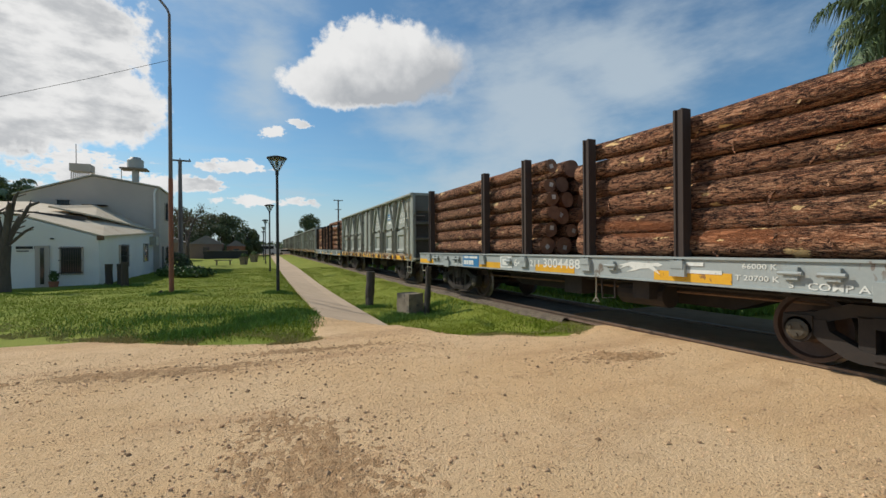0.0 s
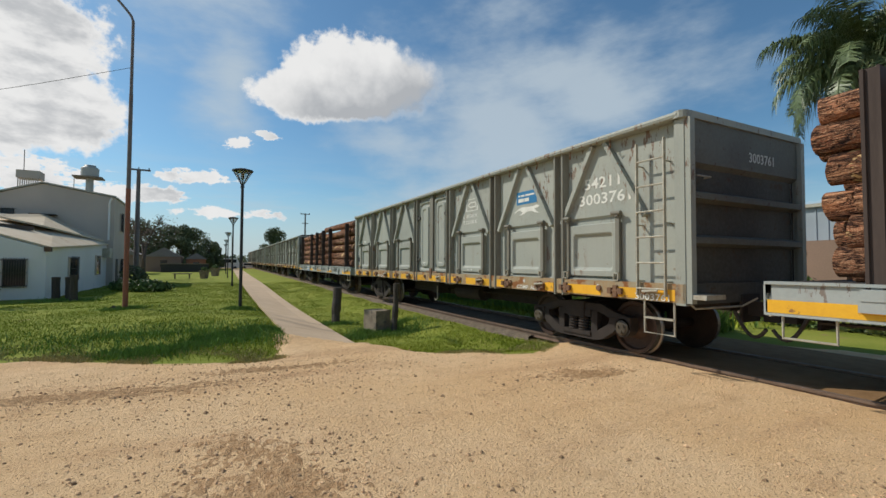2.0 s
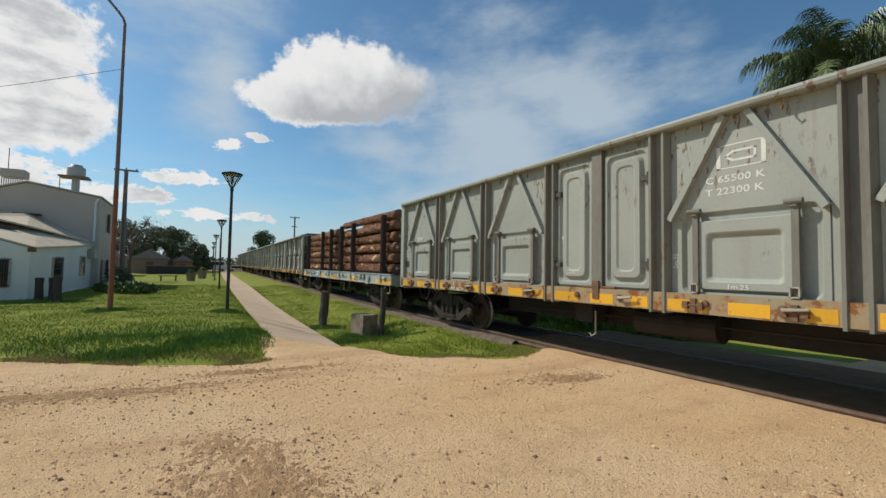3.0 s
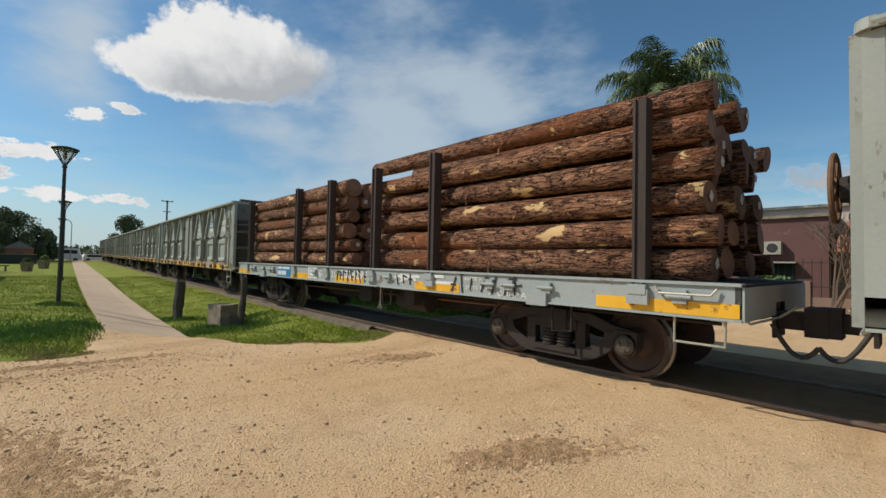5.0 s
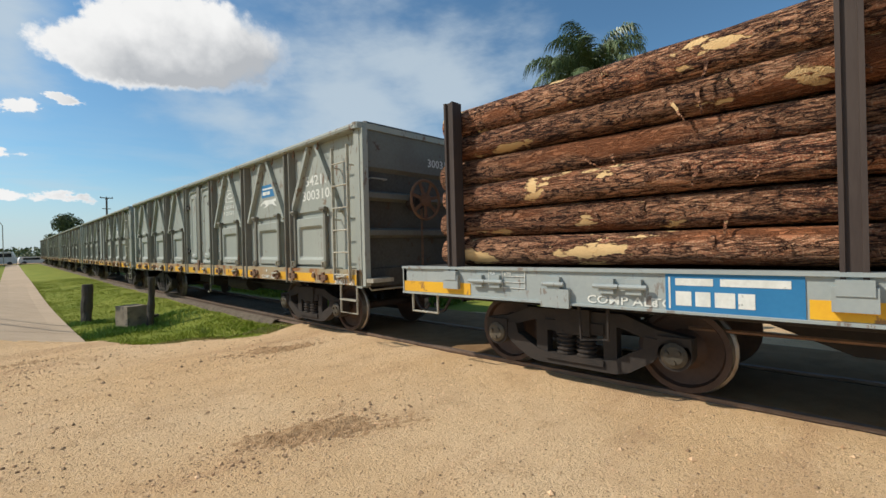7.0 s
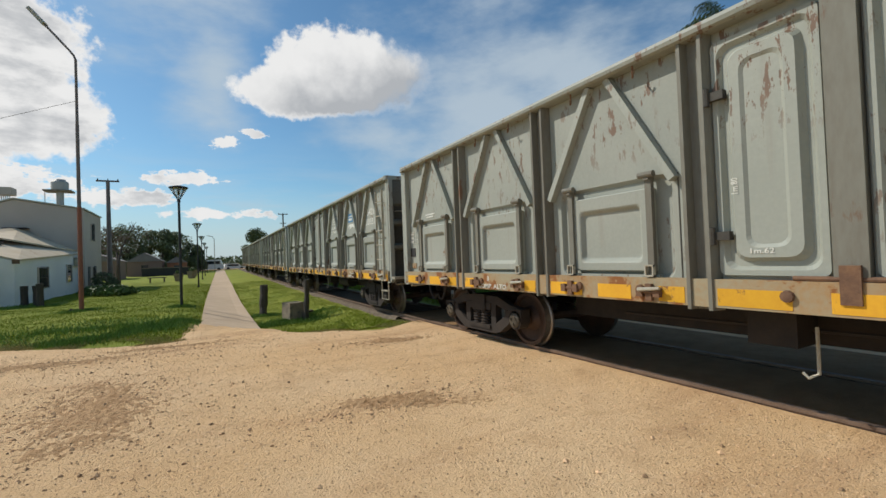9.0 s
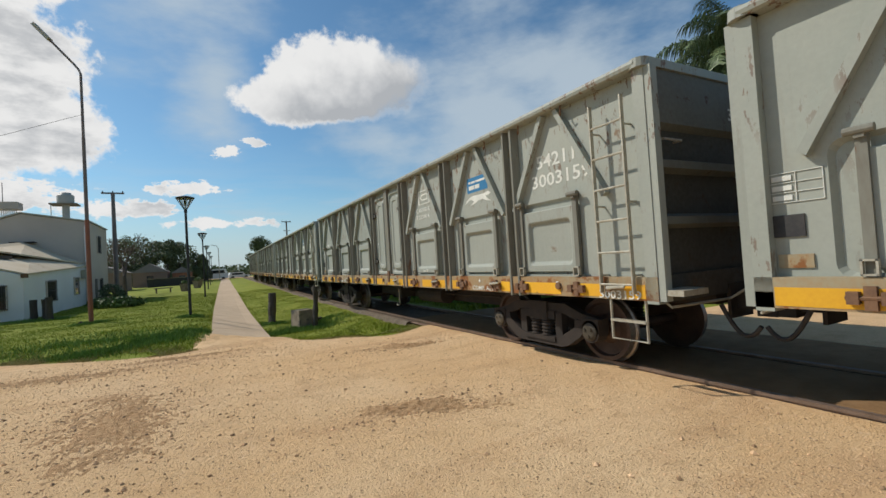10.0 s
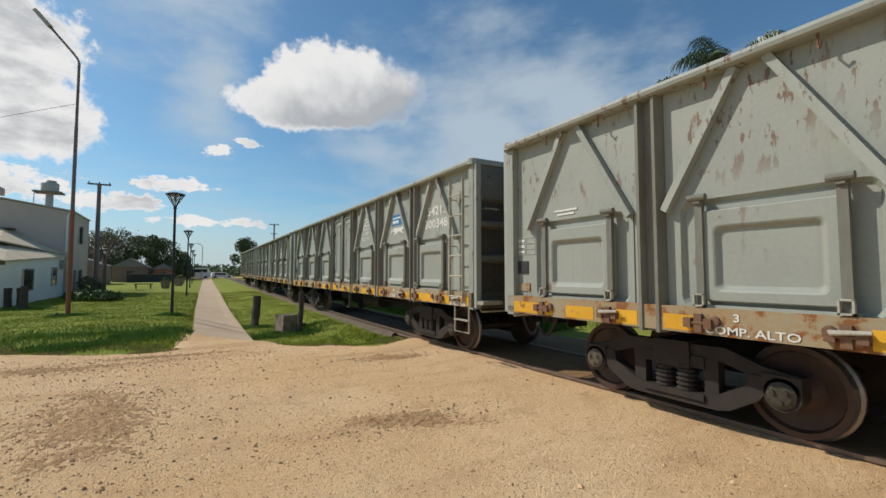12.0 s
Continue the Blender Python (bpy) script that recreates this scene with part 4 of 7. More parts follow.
def gondola(at):
    g = thing("gondola_wagon", "grey high-sided steel gondola wagon on the track", "railway wagon", "wagons of the train", at=at)
    L, n = G_LEN, 7
    edge = [0.0, 2.37, 4.47, 6.57, 8.70, 10.80, 12.91, L]
    fl = 1.13
    # body: floor, ends, far and near plates
    for s in (-1, 1):
        part("side_plate", B((*sorted((s * (W - 0.155), s * (W - 0.18))), 0.05, L - 0.05, fl, TOP - 0.06)), GREY, g)
    part("floor", B((-W + 0.1, W - 0.1, 0.05, L - 0.05, fl - 0.06, fl)), BOGIE, g)
    # ends, ribs and bands wear the greys with shade painted in
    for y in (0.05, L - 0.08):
        part("end_wall", B((-W + 0.1, W - 0.1, y, y + 0.03, fl, TOP - 0.06)), GREY_END_SHADE, g, "weathered end wall, shade put into its dark grey")
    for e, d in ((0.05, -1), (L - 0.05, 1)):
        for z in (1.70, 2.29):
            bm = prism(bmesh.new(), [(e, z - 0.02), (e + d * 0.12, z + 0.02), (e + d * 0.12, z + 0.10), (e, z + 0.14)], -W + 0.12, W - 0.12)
            part("end_rib", bm, END_TRIM_SHADE, g, bevel=0.012)
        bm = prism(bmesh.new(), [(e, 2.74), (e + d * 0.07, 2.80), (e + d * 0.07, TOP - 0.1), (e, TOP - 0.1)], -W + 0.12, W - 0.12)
        part("end_band", bm, END_TRIM_SHADE, g)
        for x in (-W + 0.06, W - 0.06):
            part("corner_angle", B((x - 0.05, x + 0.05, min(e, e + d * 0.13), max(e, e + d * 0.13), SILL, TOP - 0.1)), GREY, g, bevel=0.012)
        part("end_sill", B((-W + 0.04, W - 0.04, min(e, e + d * 0.05), max(e, e + d * 0.05), SILL - 0.02, fl + 0.06)), GREY_END_SHADE, g)
        bm = bmesh.new()
        tube(bm, [(-1.25, e, 2.62), (-1.25, e + d * 0.09, 2.62), (-0.95, e + d * 0.09, 2.62), (-0.95, e, 2.62)], 0.013, 5)
        part("grab_iron", bm, GALV, g)
    # sill
    for s in (-1, 1):
        x0, x1 = sorted((s * W, s * (W - 0.1)))
        part("side_sill", B((x0, x1, 0.0, L, SILL, fl + 0.05)), GREY_DIRTY, g, "rust-stained side sill", bevel=0.008)
    part("underframe", B((-0.3, 0.3, 0.1, L - 0.1, 0.78, 1.07)), BOGIE, g)
    part("centre_sill", B((-0.3, 0.3, 3.9, L - 3.9, 0.5, 0.78)), BOGIE, g)
    for y in (2.3, L - 2.3):
        part("bolster", B((-1.3, 1.3, y - 0.4, y + 0.4, 0.9, 1.066)), BOGIE, g)
    for k in range(1, n):
        if 2.75 < edge[k] < L - 2.75:
            part("cross_bearer", B((-1.3, 1.3, edge[k] - 0.06, edge[k] + 0.06, 0.9, 1.066)), BOGIE, g)
    # top rim: a rolled channel round the top
    for sd in (-1, 1):
        o = [(W - 0.16, TOP - 0.10), (W + 0.03, TOP - 0.10), (W + 0.06, TOP - 0.085), (W + 0.07, TOP - 0.05), (W + 0.06, TOP - 0.015), (W + 0.02, TOP), (W - 0.12, TOP), (W - 0.16, TOP - 0.02)]
        bm = beam(bmesh.new(), [(sd * px, pz) for px, pz in o], 0.06, L - 0.06)
        for yy, d in ((0.06, -1), (L - 0.06, 1)):
            rod(bm, (sd * (W - 0.045), yy, TOP - 0.1), (sd * (W - 0.045), yy, TOP - 0.001), 0.114, 0.105, 14)
        part("top_rim", bm, GREY, g)
    for e in (-0.05, L - 0.12):
        part("top_rim", B((-W + 0.05, W - 0.05, e, e + 0.17, TOP - 0.095, TOP - 0.004)), GREY, g, bevel=0.02)
    # corner and side posts
    for s in (-1, 1):
        for k in range(n + 1):
            y = edge[k]
            w = 0.13 if 0 < k < n else 0.07
            y = min(max(y, w), L - w)
            bm = bmesh.new()
            shape = [(W - 0.11, y - w - 0.02), (W - 0.085, y - w - 0.02), (W + 0.02, y - w + 0.015), (W + 0.02, y - w + 0.05), (W - 0.075, y - w + 0.065), (W - 0.075, y + w - 0.065), (W + 0.02, y + w - 0.05), (W + 0.02, y + w - 0.015), (W - 0.085, y + w + 0.02), (W - 0.11, y + w + 0.02)] if 0 < k < n else [(W - 0.11, y - w), (W - 0.0, y - w), (W - 0.0, y + w), (W - 0.11, y + w)]
            lo = [bm.verts.new((s * px, py, SILL - 0.03)) for px, py in shape]
            hi = [bm.verts.new((s * px, py, TOP - 0.09)) for px, py in shape]
            bm.faces.new(lo)
            bm.faces.new(hi[::-1])
            m_ = len(shape)
            for q in range(m_):
                bm.faces.new((lo[q], lo[(q + 1) % m_], hi[(q + 1) % m_], hi[q]))
            part("side_post", bm, GREY_POST if 0 < k < n else GREY, g)
    xs = -W + 0.1
    for s in (-1, 1):
        for k in range(n):
            y0, y1 = edge[k] + 0.12, edge[k + 1] - 0.12
            ym = 1.66 if k == 0 else 13.97 if k == 6 else (y0 + y1) / 2

            def X(a, b):
                return sorted((s * (W - 0.1 + a), s * (W - 0.1 + b)))

            if k == 3:
                xa = X(0, 0.05)
                part("centre_post", B((*X(0, 0.09), ym - 0.1, ym + 0.1, SILL, TOP - 0.09)), GREY_POST, g, bevel=0.01)
                part("side_panel", B((*X(-0.03, 0.0), edge[k], edge[k + 1], fl, TOP - 0.07)), GREY, g)
                for a, b in ((y0 + 0.03, ym - 0.12), (ym + 0.12, y1 - 0.03)):
                    m_, h_ = (a + b) / 2, (b - a) / 2
                    bm = pressed(bmesh.new(), s, m_, [(h_, fl + 0.08, TOP - 0.2, 0.0, 0.05), (h_ - 0.005, fl + 0.085, TOP - 0.205, 0.045, 0.05), (h_ - 0.05, fl + 0.13, TOP - 0.25, 0.045, 0.10), (h_ - 0.08, fl + 0.16, TOP - 0.28, 0.004, 0.09), (h_ - 0.12, fl + 0.20, TOP - 0.32, 0.004, 0.10), (h_ - 0.155, fl + 0.235, TOP - 0.355, 0.06, 0.10), (h_ - 0.235, fl + 0.315, TOP - 0.435, 0.06, 0.09), (h_ - 0.265, fl + 0.345, TOP - 0.465, 0.04, 0.08)])
                    d = part("side_door", bm, GREY, g, "tall grey steel door leaf with rounded pressings")
                    for z in (1.52, 2.75):
                        c = a if a < ym - 0.3 else b
                        e = 1 if c == a else -1
                        bm = B((*X(0.03, 0.095), min(c - e * 0.06, c + e * 0.12), max(c - e * 0.06, c + e * 0.12), z, z + 0.075))
                        rod(bm, (s * (W - 0.005), c - e * 0.02, z - 0.04), (s * (W - 0.005), c - e * 0.02, z + 0.115), 0.028, 0.028, 8)
                        part("hinge", bm, GREY_END_SHADE, d)
                bm = R(((s * (W - 0.02), ym - 0.35, 1.2), (s * (W - 0.02), ym + 0.35, 1.2), 0.02))
                box(bm, *X(0.02, 0.12), ym - 0.06, ym + 0.06, 1.02, 1.3)
                part("latch", bm, RUST, g)
                continue
            # lower flap with embossed panel, straps, hinges and latches
            ya, yz = edge[k], edge[k + 1]
            pw = min(0.76, ym - y0 - 0.02, y1 - ym - 0.02)
            bm = bmesh.new()
            pressed(bm, s, ym, [(pw, 1.165, 2.215, 0.0, 0.11), (pw - 0.035, 1.2, 2.18, -0.048, 0.10), (pw - 0.1, 1.21, 2.17, -0.048, 0.08)])
            # flat sheet round the pocket
            o = [bm.verts.new((s * (W - 0.1), p, q)) for p, q in ((yz, TOP - 0.07), (ya, TOP - 0.07), (ya, fl), (yz, fl))]
            rim = list(bm.verts)[:20]
            for q in range(4):
                lp = rim[5 * q:5 * q + 5]
                for u_, v_ in zip(lp, lp[1:]):
                    bm.faces.new((o[q], u_, v_))
                bm.faces.new((o[q], lp[-1], rim[(5 * q + 5) % 20], o[(q + 1) % 4]))
            bmesh.ops.recalc_face_normals(bm, faces=bm.faces)
            part("side_panel", bm, GREY, g)
            bm = pressed(bmesh.new(), s, ym, [(0.545, 1.235, 2.10, -0.048, 0.02), (0.54, 1.24, 2.095, 0.03, 0.02), (0.53, 1.25, 2.085, 0.038, 0.02), (0.43, 1.33, 1.95, 0.038, 0.055), (0.415, 1.345, 1.935, 0.03, 0.055), (0.385, 1.375, 1.905, -0.01, 0.05), (0.372, 1.388, 1.892, -0.014, 0.05)])
            flap = part("flap_door", bm, GREY, g, "grey drop flap with rounded pressed panel")
            part("flap_lip", B((*X(-0.045, 0.045), ym - 0.6, ym + 0.6, fl + 0.03, fl + 0.075)), GREY, flap, bevel=0.012)
            for c in (ym - 0.54, ym + 0.54):
                bm = B((*X(0.02, 0.07), c - 0.035, c + 0.035, 1.1, 2.24))
                rod(bm, (s * (W - 0.01), c - 0.085, 2.225), (s * (W - 0.01), c + 0.085, 2.225), 0.032, 0.032, 10)
                box(bm, *X(0.0, 0.10), c - 0.03, c + 0.03, 2.17, 2.25)
                # darker post paint stands in for shadow along the straps and barrels
                part("hinge_strap", bm, GREY_POST, flap)
                bm = B((*X(0.075, 0.115), c - 0.05, c + 0.05, 1.19, 1.205), (*X(0.075, 0.115), c - 0.05, c - 0.035, 1.19, 1.31), (*X(0.075, 0.115), c + 0.035, c + 0.05, 1.19, 1.31), (*X(0.075, 0.115), c - 0.05, c + 0.05, 1.295, 1.31))
                part("clasp", bm, GALV, flap)
                bm = B((*X(0.10, 0.155), c - 0.13, c - 0.06, 0.99, 1.08), (*X(0.10, 0.155), c + 0.06, c + 0.13, 0.99, 1.08), (*X(0.10, 0.14), c - 0.035, c + 0.035, 0.95, 1.12))
                rod(bm, (s * (W + 0.03), c - 0.14, 1.035), (s * (W + 0.03), c + 0.14, 1.035), 0.018, 0.018, 6)
                part("latch", bm, RUST, flap)
            if y0 < ym - 0.84:
                part("plate_seam", B((*X(0.0, 0.006), ym - 0.83, ym - 0.82, fl + 0.05, 2.2)), GREY_END_SHADE, g)
            # braces, an upside-down V
            yb = ym - 0.17 if k == 0 else ym + 0.05
            for a, b in (((yb - 0.13, TOP - 0.1), (yb - 0.86, 2.14)), ((yb + 0.13, TOP - 0.1), (yb + 0.84, 2.14))):
                bm = bmesh.new()
                bar(bm, (s * (W - 0.055), *a), (s * (W - 0.055), *b), 0.075, 0.085, up=(1, 0, 0))
                part("brace", bm, GREY, g)
            if s < 0:
                for c in (ym - 0.45, ym + 0.42):
                    bm = bmesh.new()
                    tube(bm, [(-W + 0.0, c, TOP - 0.08), (-W + 0.0, c, TOP - 0.2), (-W - 0.03, c - 0.02, TOP - 0.235), (-W - 0.045, c - 0.035, TOP - 0.19)], 0.011, 5)
                    part("tie_hook", bm, RUST, g)
    # yellow marks on the near sill, worn through to rust
    for k in range(n):
        wide = edge[k + 1] - edge[k]
        for a, b in ((0.15, 0.42), (0.74, 1.18), (1.42, wide - 0.15)) if k not in (1, 5) else ((0.15, 0.38), (wide - 0.5, wide - 0.15)):
            part("yellow_mark", B((-W - 0.004, -W + 0.002, edge[k] + a, edge[k] + b, SILL + 0.02, SILL + 0.17)), YELLOW, g)
        for y in (edge[k] + 0.62, edge[k] + 1.45):
            bm = bmesh.new()
            lathe(bm, [(0.05, -W - 0.002), (0.045, -W - 0.03), (0.02, -W - 0.035)], 10, "x", (0, y, SILL + 0.13))
            part("ring_bolt", bm, RUST, g)
        bm = bmesh.new()
        rod(bm, (-W - 0.07, edge[k] + 0.36, SILL + 0.15), (-W - 0.07, edge[k] + 0.60, SILL + 0.13), 0.016, 0.022, 7)
        rod(bm, (-W - 0.0, edge[k] + 0.60, SILL + 0.14), (-W - 0.075, edge[k] + 0.60, SILL + 0.14), 0.014, 0.014, 6)
        part("pin_handle", bm, GALV, g)
    # ladder at the leading corner, grab irons, step
    bm = bmesh.new()
    for y in (0.26, 0.70):
        bar(bm, (-W - 0.04, y, 1.0), (-W - 0.04, y, TOP - 0.3), 0.05, 0.018, up=(0, 1, 0))
        for z in (1.2, 2.0, 2.85):
            rod(bm, (-W - 0.04, y, z), (-W + 0.1, y, z), 0.012, 0.012, 5)
    for k in range(6):
        rod(bm, (-W - 0.055, 0.26, 1.1 + 0.36 * k), (-W - 0.055, 0.70, 1.1 + 0.36 * k), 0.013, 0.013, 6)
    part("ladder", bm, GALV, g, "pale worn steel ladder")
    step_iron(g, 0.18, 0.64)
    part("corner_step", B((-W + 0.02, -W + 0.42, -0.26, 0.0, 0.99, 1.05)), GALV, g, "pale end step plate", bevel=0.008)
    for y in (2.34, L - 2.34):
        bogie(g, y)
    coupler(g, 0.0, -1)
    coupler(g, L, 1)
    bm = bmesh.new()
    rod(bm, (-0.55, 6.2, 0.66), (-0.55, 7.5, 0.66), 0.2, 0.2, 16)
    part("brake_cylinder", bm, BOGIE, g)
    part("brake_valve", B((-0.9, -0.5, 8.2, 8.6, 0.55, 0.87)), BOGIE, g, bevel=0.03)
    part("brake_rod", R(((-0.6, 4.0, 0.72), (-0.6, 10.2, 0.66), 0.02), seg=6), BOGIE, g)
    bm = bmesh.new()
    tube(bm, [(-1.05, 8.0, 0.78), (-1.05, 8.0, 0.40), (-1.08, 8.06, 0.36), (-1.08, 8.1, 0.40)], 0.014, 5)
    part("release_handle", bm, GALV, g)
    # small plate at the trailing corner
    part("plate", B((-W + 0.085, -W + 0.105, L - 0.36, L - 0.14, 1.5, 1.68)), BLACK, g)
    part("plate", B((-W + 0.085, -W + 0.105, L - 0.4, L - 0.16, 1.25, 1.36)), GREY_DIRTY, g)
    xq = -W + 0.09
    bm = B((xq, xq + 0.006, L - 0.5, L - 0.1, 1.78, 1.785), (xq, xq + 0.006, L - 0.5, L - 0.1, 1.86, 1.865), (xq, xq + 0.006, L - 0.5, L - 0.1, 1.94, 1.945), (xq, xq + 0.006, L - 0.5, L - 0.1, 2.02, 2.025), (xq, xq + 0.006, L - 0.5, L - 0.495, 1.78, 2.02), (xq, xq + 0.006, L - 0.32, L - 0.315, 1.78, 2.02), (xq, xq + 0.006, L - 0.125, L - 0.12, 1.78, 2.02), (xq, xq + 0.006, L - 0.29, L - 0.15, 1.96, 2.0), (xq, xq + 0.006, L - 0.29, L - 0.15, 1.88, 1.92), (xq, xq + 0.006, L - 0.29, L - 0.15, 1.8, 1.84))
    part("data_panel", bm, WHITE, g)
    part("data_panel", B((xq, xq + 0.006, L - 1.3, L - 0.9, 2.32, 2.345), (xq, xq + 0.006, L - 1.25, L - 0.95, 2.27, 2.295)), WHITE, g)
    lettering("COMP. ALTO", 0.1, g, -W - 0.006, 3.6, SILL + 0.02)
    lettering("COMP. ALTO", 0.1, g, -W - 0.006, 12.35, SILL + 0.02)
    lettering("3", 0.1, g, -W - 0.006, 12.1, SILL + 0.14)
    lettering("4", 0.1, g, -W - 0.006, 3.4, SILL + 0.14)
    lettering("2", 0.1, g, -W - 0.006, 1.5, SILL + 0.12)
    xp = -W + 0.0975
    lettering("C 65500 K", 0.12, g, xp, 5.96, 2.56)
    lettering("T 22300 K", 0.12, g, xp, 5.96, 2.41)
    lettering("1m.25", 0.08, g, -W + 0.056, 5.7, 1.255)
    lettering("1m.62", 0.06, g, -W + 0.036, 8.3, 1.40)
    lettering("1m.80", 0.06, g, -W + 0.036, 8.36, 1.9, up=True)
    lettering("0m.95", 0.08, g, -W + 0.0975, 6.33, 1.5, up=True)
    bm = B((xp, xp + 0.008, 4.85, 5.4, 2.72, 2.735), (xp, xp + 0.008, 4.85, 5.4, 3.0, 3.015), (xp, xp + 0.008, 4.85, 4.9, 2.72, 3.015), (xp, xp + 0.008, 5.35, 5.4, 2.72, 3.015), (xp, xp + 0.008, 4.95, 5.2, 2.80, 2.825), (xp, xp + 0.008, 4.95, 5.2, 2.91, 2.935), (xp, xp + 0.008, 4.95, 4.98, 2.80, 2.935))
    bar(bm, (xp + 0.004, 5.2, 2.81), (xp + 0.004, 5.3, 2.87), 0.03, 0.008, up=(1, 0, 0))
    bar(bm, (xp + 0.004, 5.2, 2.925), (xp + 0.004, 5.3, 2.865), 0.03, 0.008, up=(1, 0, 0))
    part("painted_emblem", bm, WHITE, g, "white painted arrow emblem").location.y = 0.42
    # blue plate with pale bars and a pale emblem below it
    plate = part("sign_plate", B((xp, xp + 0.008, 2.98, 3.62, 2.64, 2.9)), BLUE, g, "faded blue painted sign")
    plate.location.y = 0.12
    for a, b_, z, h in ((3.5, 3.56, 2.8, 0.035), (3.36, 3.48, 2.8, 0.035), (3.05, 3.33, 2.8, 0.035), (3.38, 3.56, 2.69, 0.07), (3.22, 3.36, 2.69, 0.07)):
        part("sign_bar", B((xp - 0.003, xp, a, b_, z, z + h)), WHITE, plate)
    run_ = [(3.62, 2.49), (3.74, 2.46), (3.60, 2.515), (3.50, 2.52), (3.42, 2.475), (3.54, 2.42), (3.36, 2.45), (3.28, 2.48), (3.14, 2.485), (3.05, 2.45), (2.90, 2.42), (3.0, 2.475), (3.06, 2.53), (2.97, 2.53), (2.90, 2.56), (2.98, 2.595), (3.10, 2.575), (3.26, 2.575), (3.45, 2.585), (3.56, 2.56), (3.70, 2.50)]
    bm = prism(bmesh.new(), run_, xp, xp + 0.006)
    part("painted_emblem", bm, WHITE, g, "white running-animal silhouette, worn").location.y = 0.12
    return g


LOGS = []


def log_meshes():
    out = []
    r_ = random.Random(9)
    for k in range(10):
        length = r_.uniform(6.2, 6.55)
        rad = r_.uniform(0.165, 0.215)
        taper = r_.uniform(0.78, 0.95)
        bm = bmesh.new()
        seg, n = 16, 22
        rings = []
        cx, cz, ph = r_.uniform(-0.03, 0.03), r_.uniform(-0.03, 0.03), r_.uniform(0, 6)
        for j in range(n + 1):
            t = j / n
            r = rad * (1 + (taper - 1) * t)
            ox, oz = cx * math.sin(3.1 * t + ph), cz * math.sin(2.4 * t + ph)
            ring = []
            for i in range(seg):
                a = 2 * math.pi * i / seg
                q = r * (1 + 0.07 * noise.noise((math.cos(a) * 1.5 + k * 7, math.sin(a) * 1.5, t * 9)) + 0.03 * noise.noise((math.cos(a) * 5, math.sin(a) * 5 + k, t * 40)))
                ring.append(bm.verts.new((ox + q * math.cos(a), length * t + (0.02 * math.cos(a) if j in (0, n) else 0), oz + q * math.sin(a))))
            rings.append(ring)
        for a, b in zip(rings, rings[1:]):
            for i in range(seg):
                j = (i + 1) % seg
                bm.faces.new((a[i], a[j], b[j], b[i]))
        for ring, d in ((rings[0], 1), (rings[-1], -1)):
            f = bm.faces.new(ring[::-1] if d > 0 else ring)
            f.material_index = 1
        bmesh.ops.recalc_face_normals(bm, faces=bm.faces)
        for f in bm.faces:
            f.smooth = f.material_index == 0
        me = bpy.data.meshes.new("log")
        bm.to_mesh(me)
        bm.free()
        me.materials.append(BARK)
        me.materials.append(LOGEND)
        out.append((me, length, rad * (1 + taper) / 2))
    return out


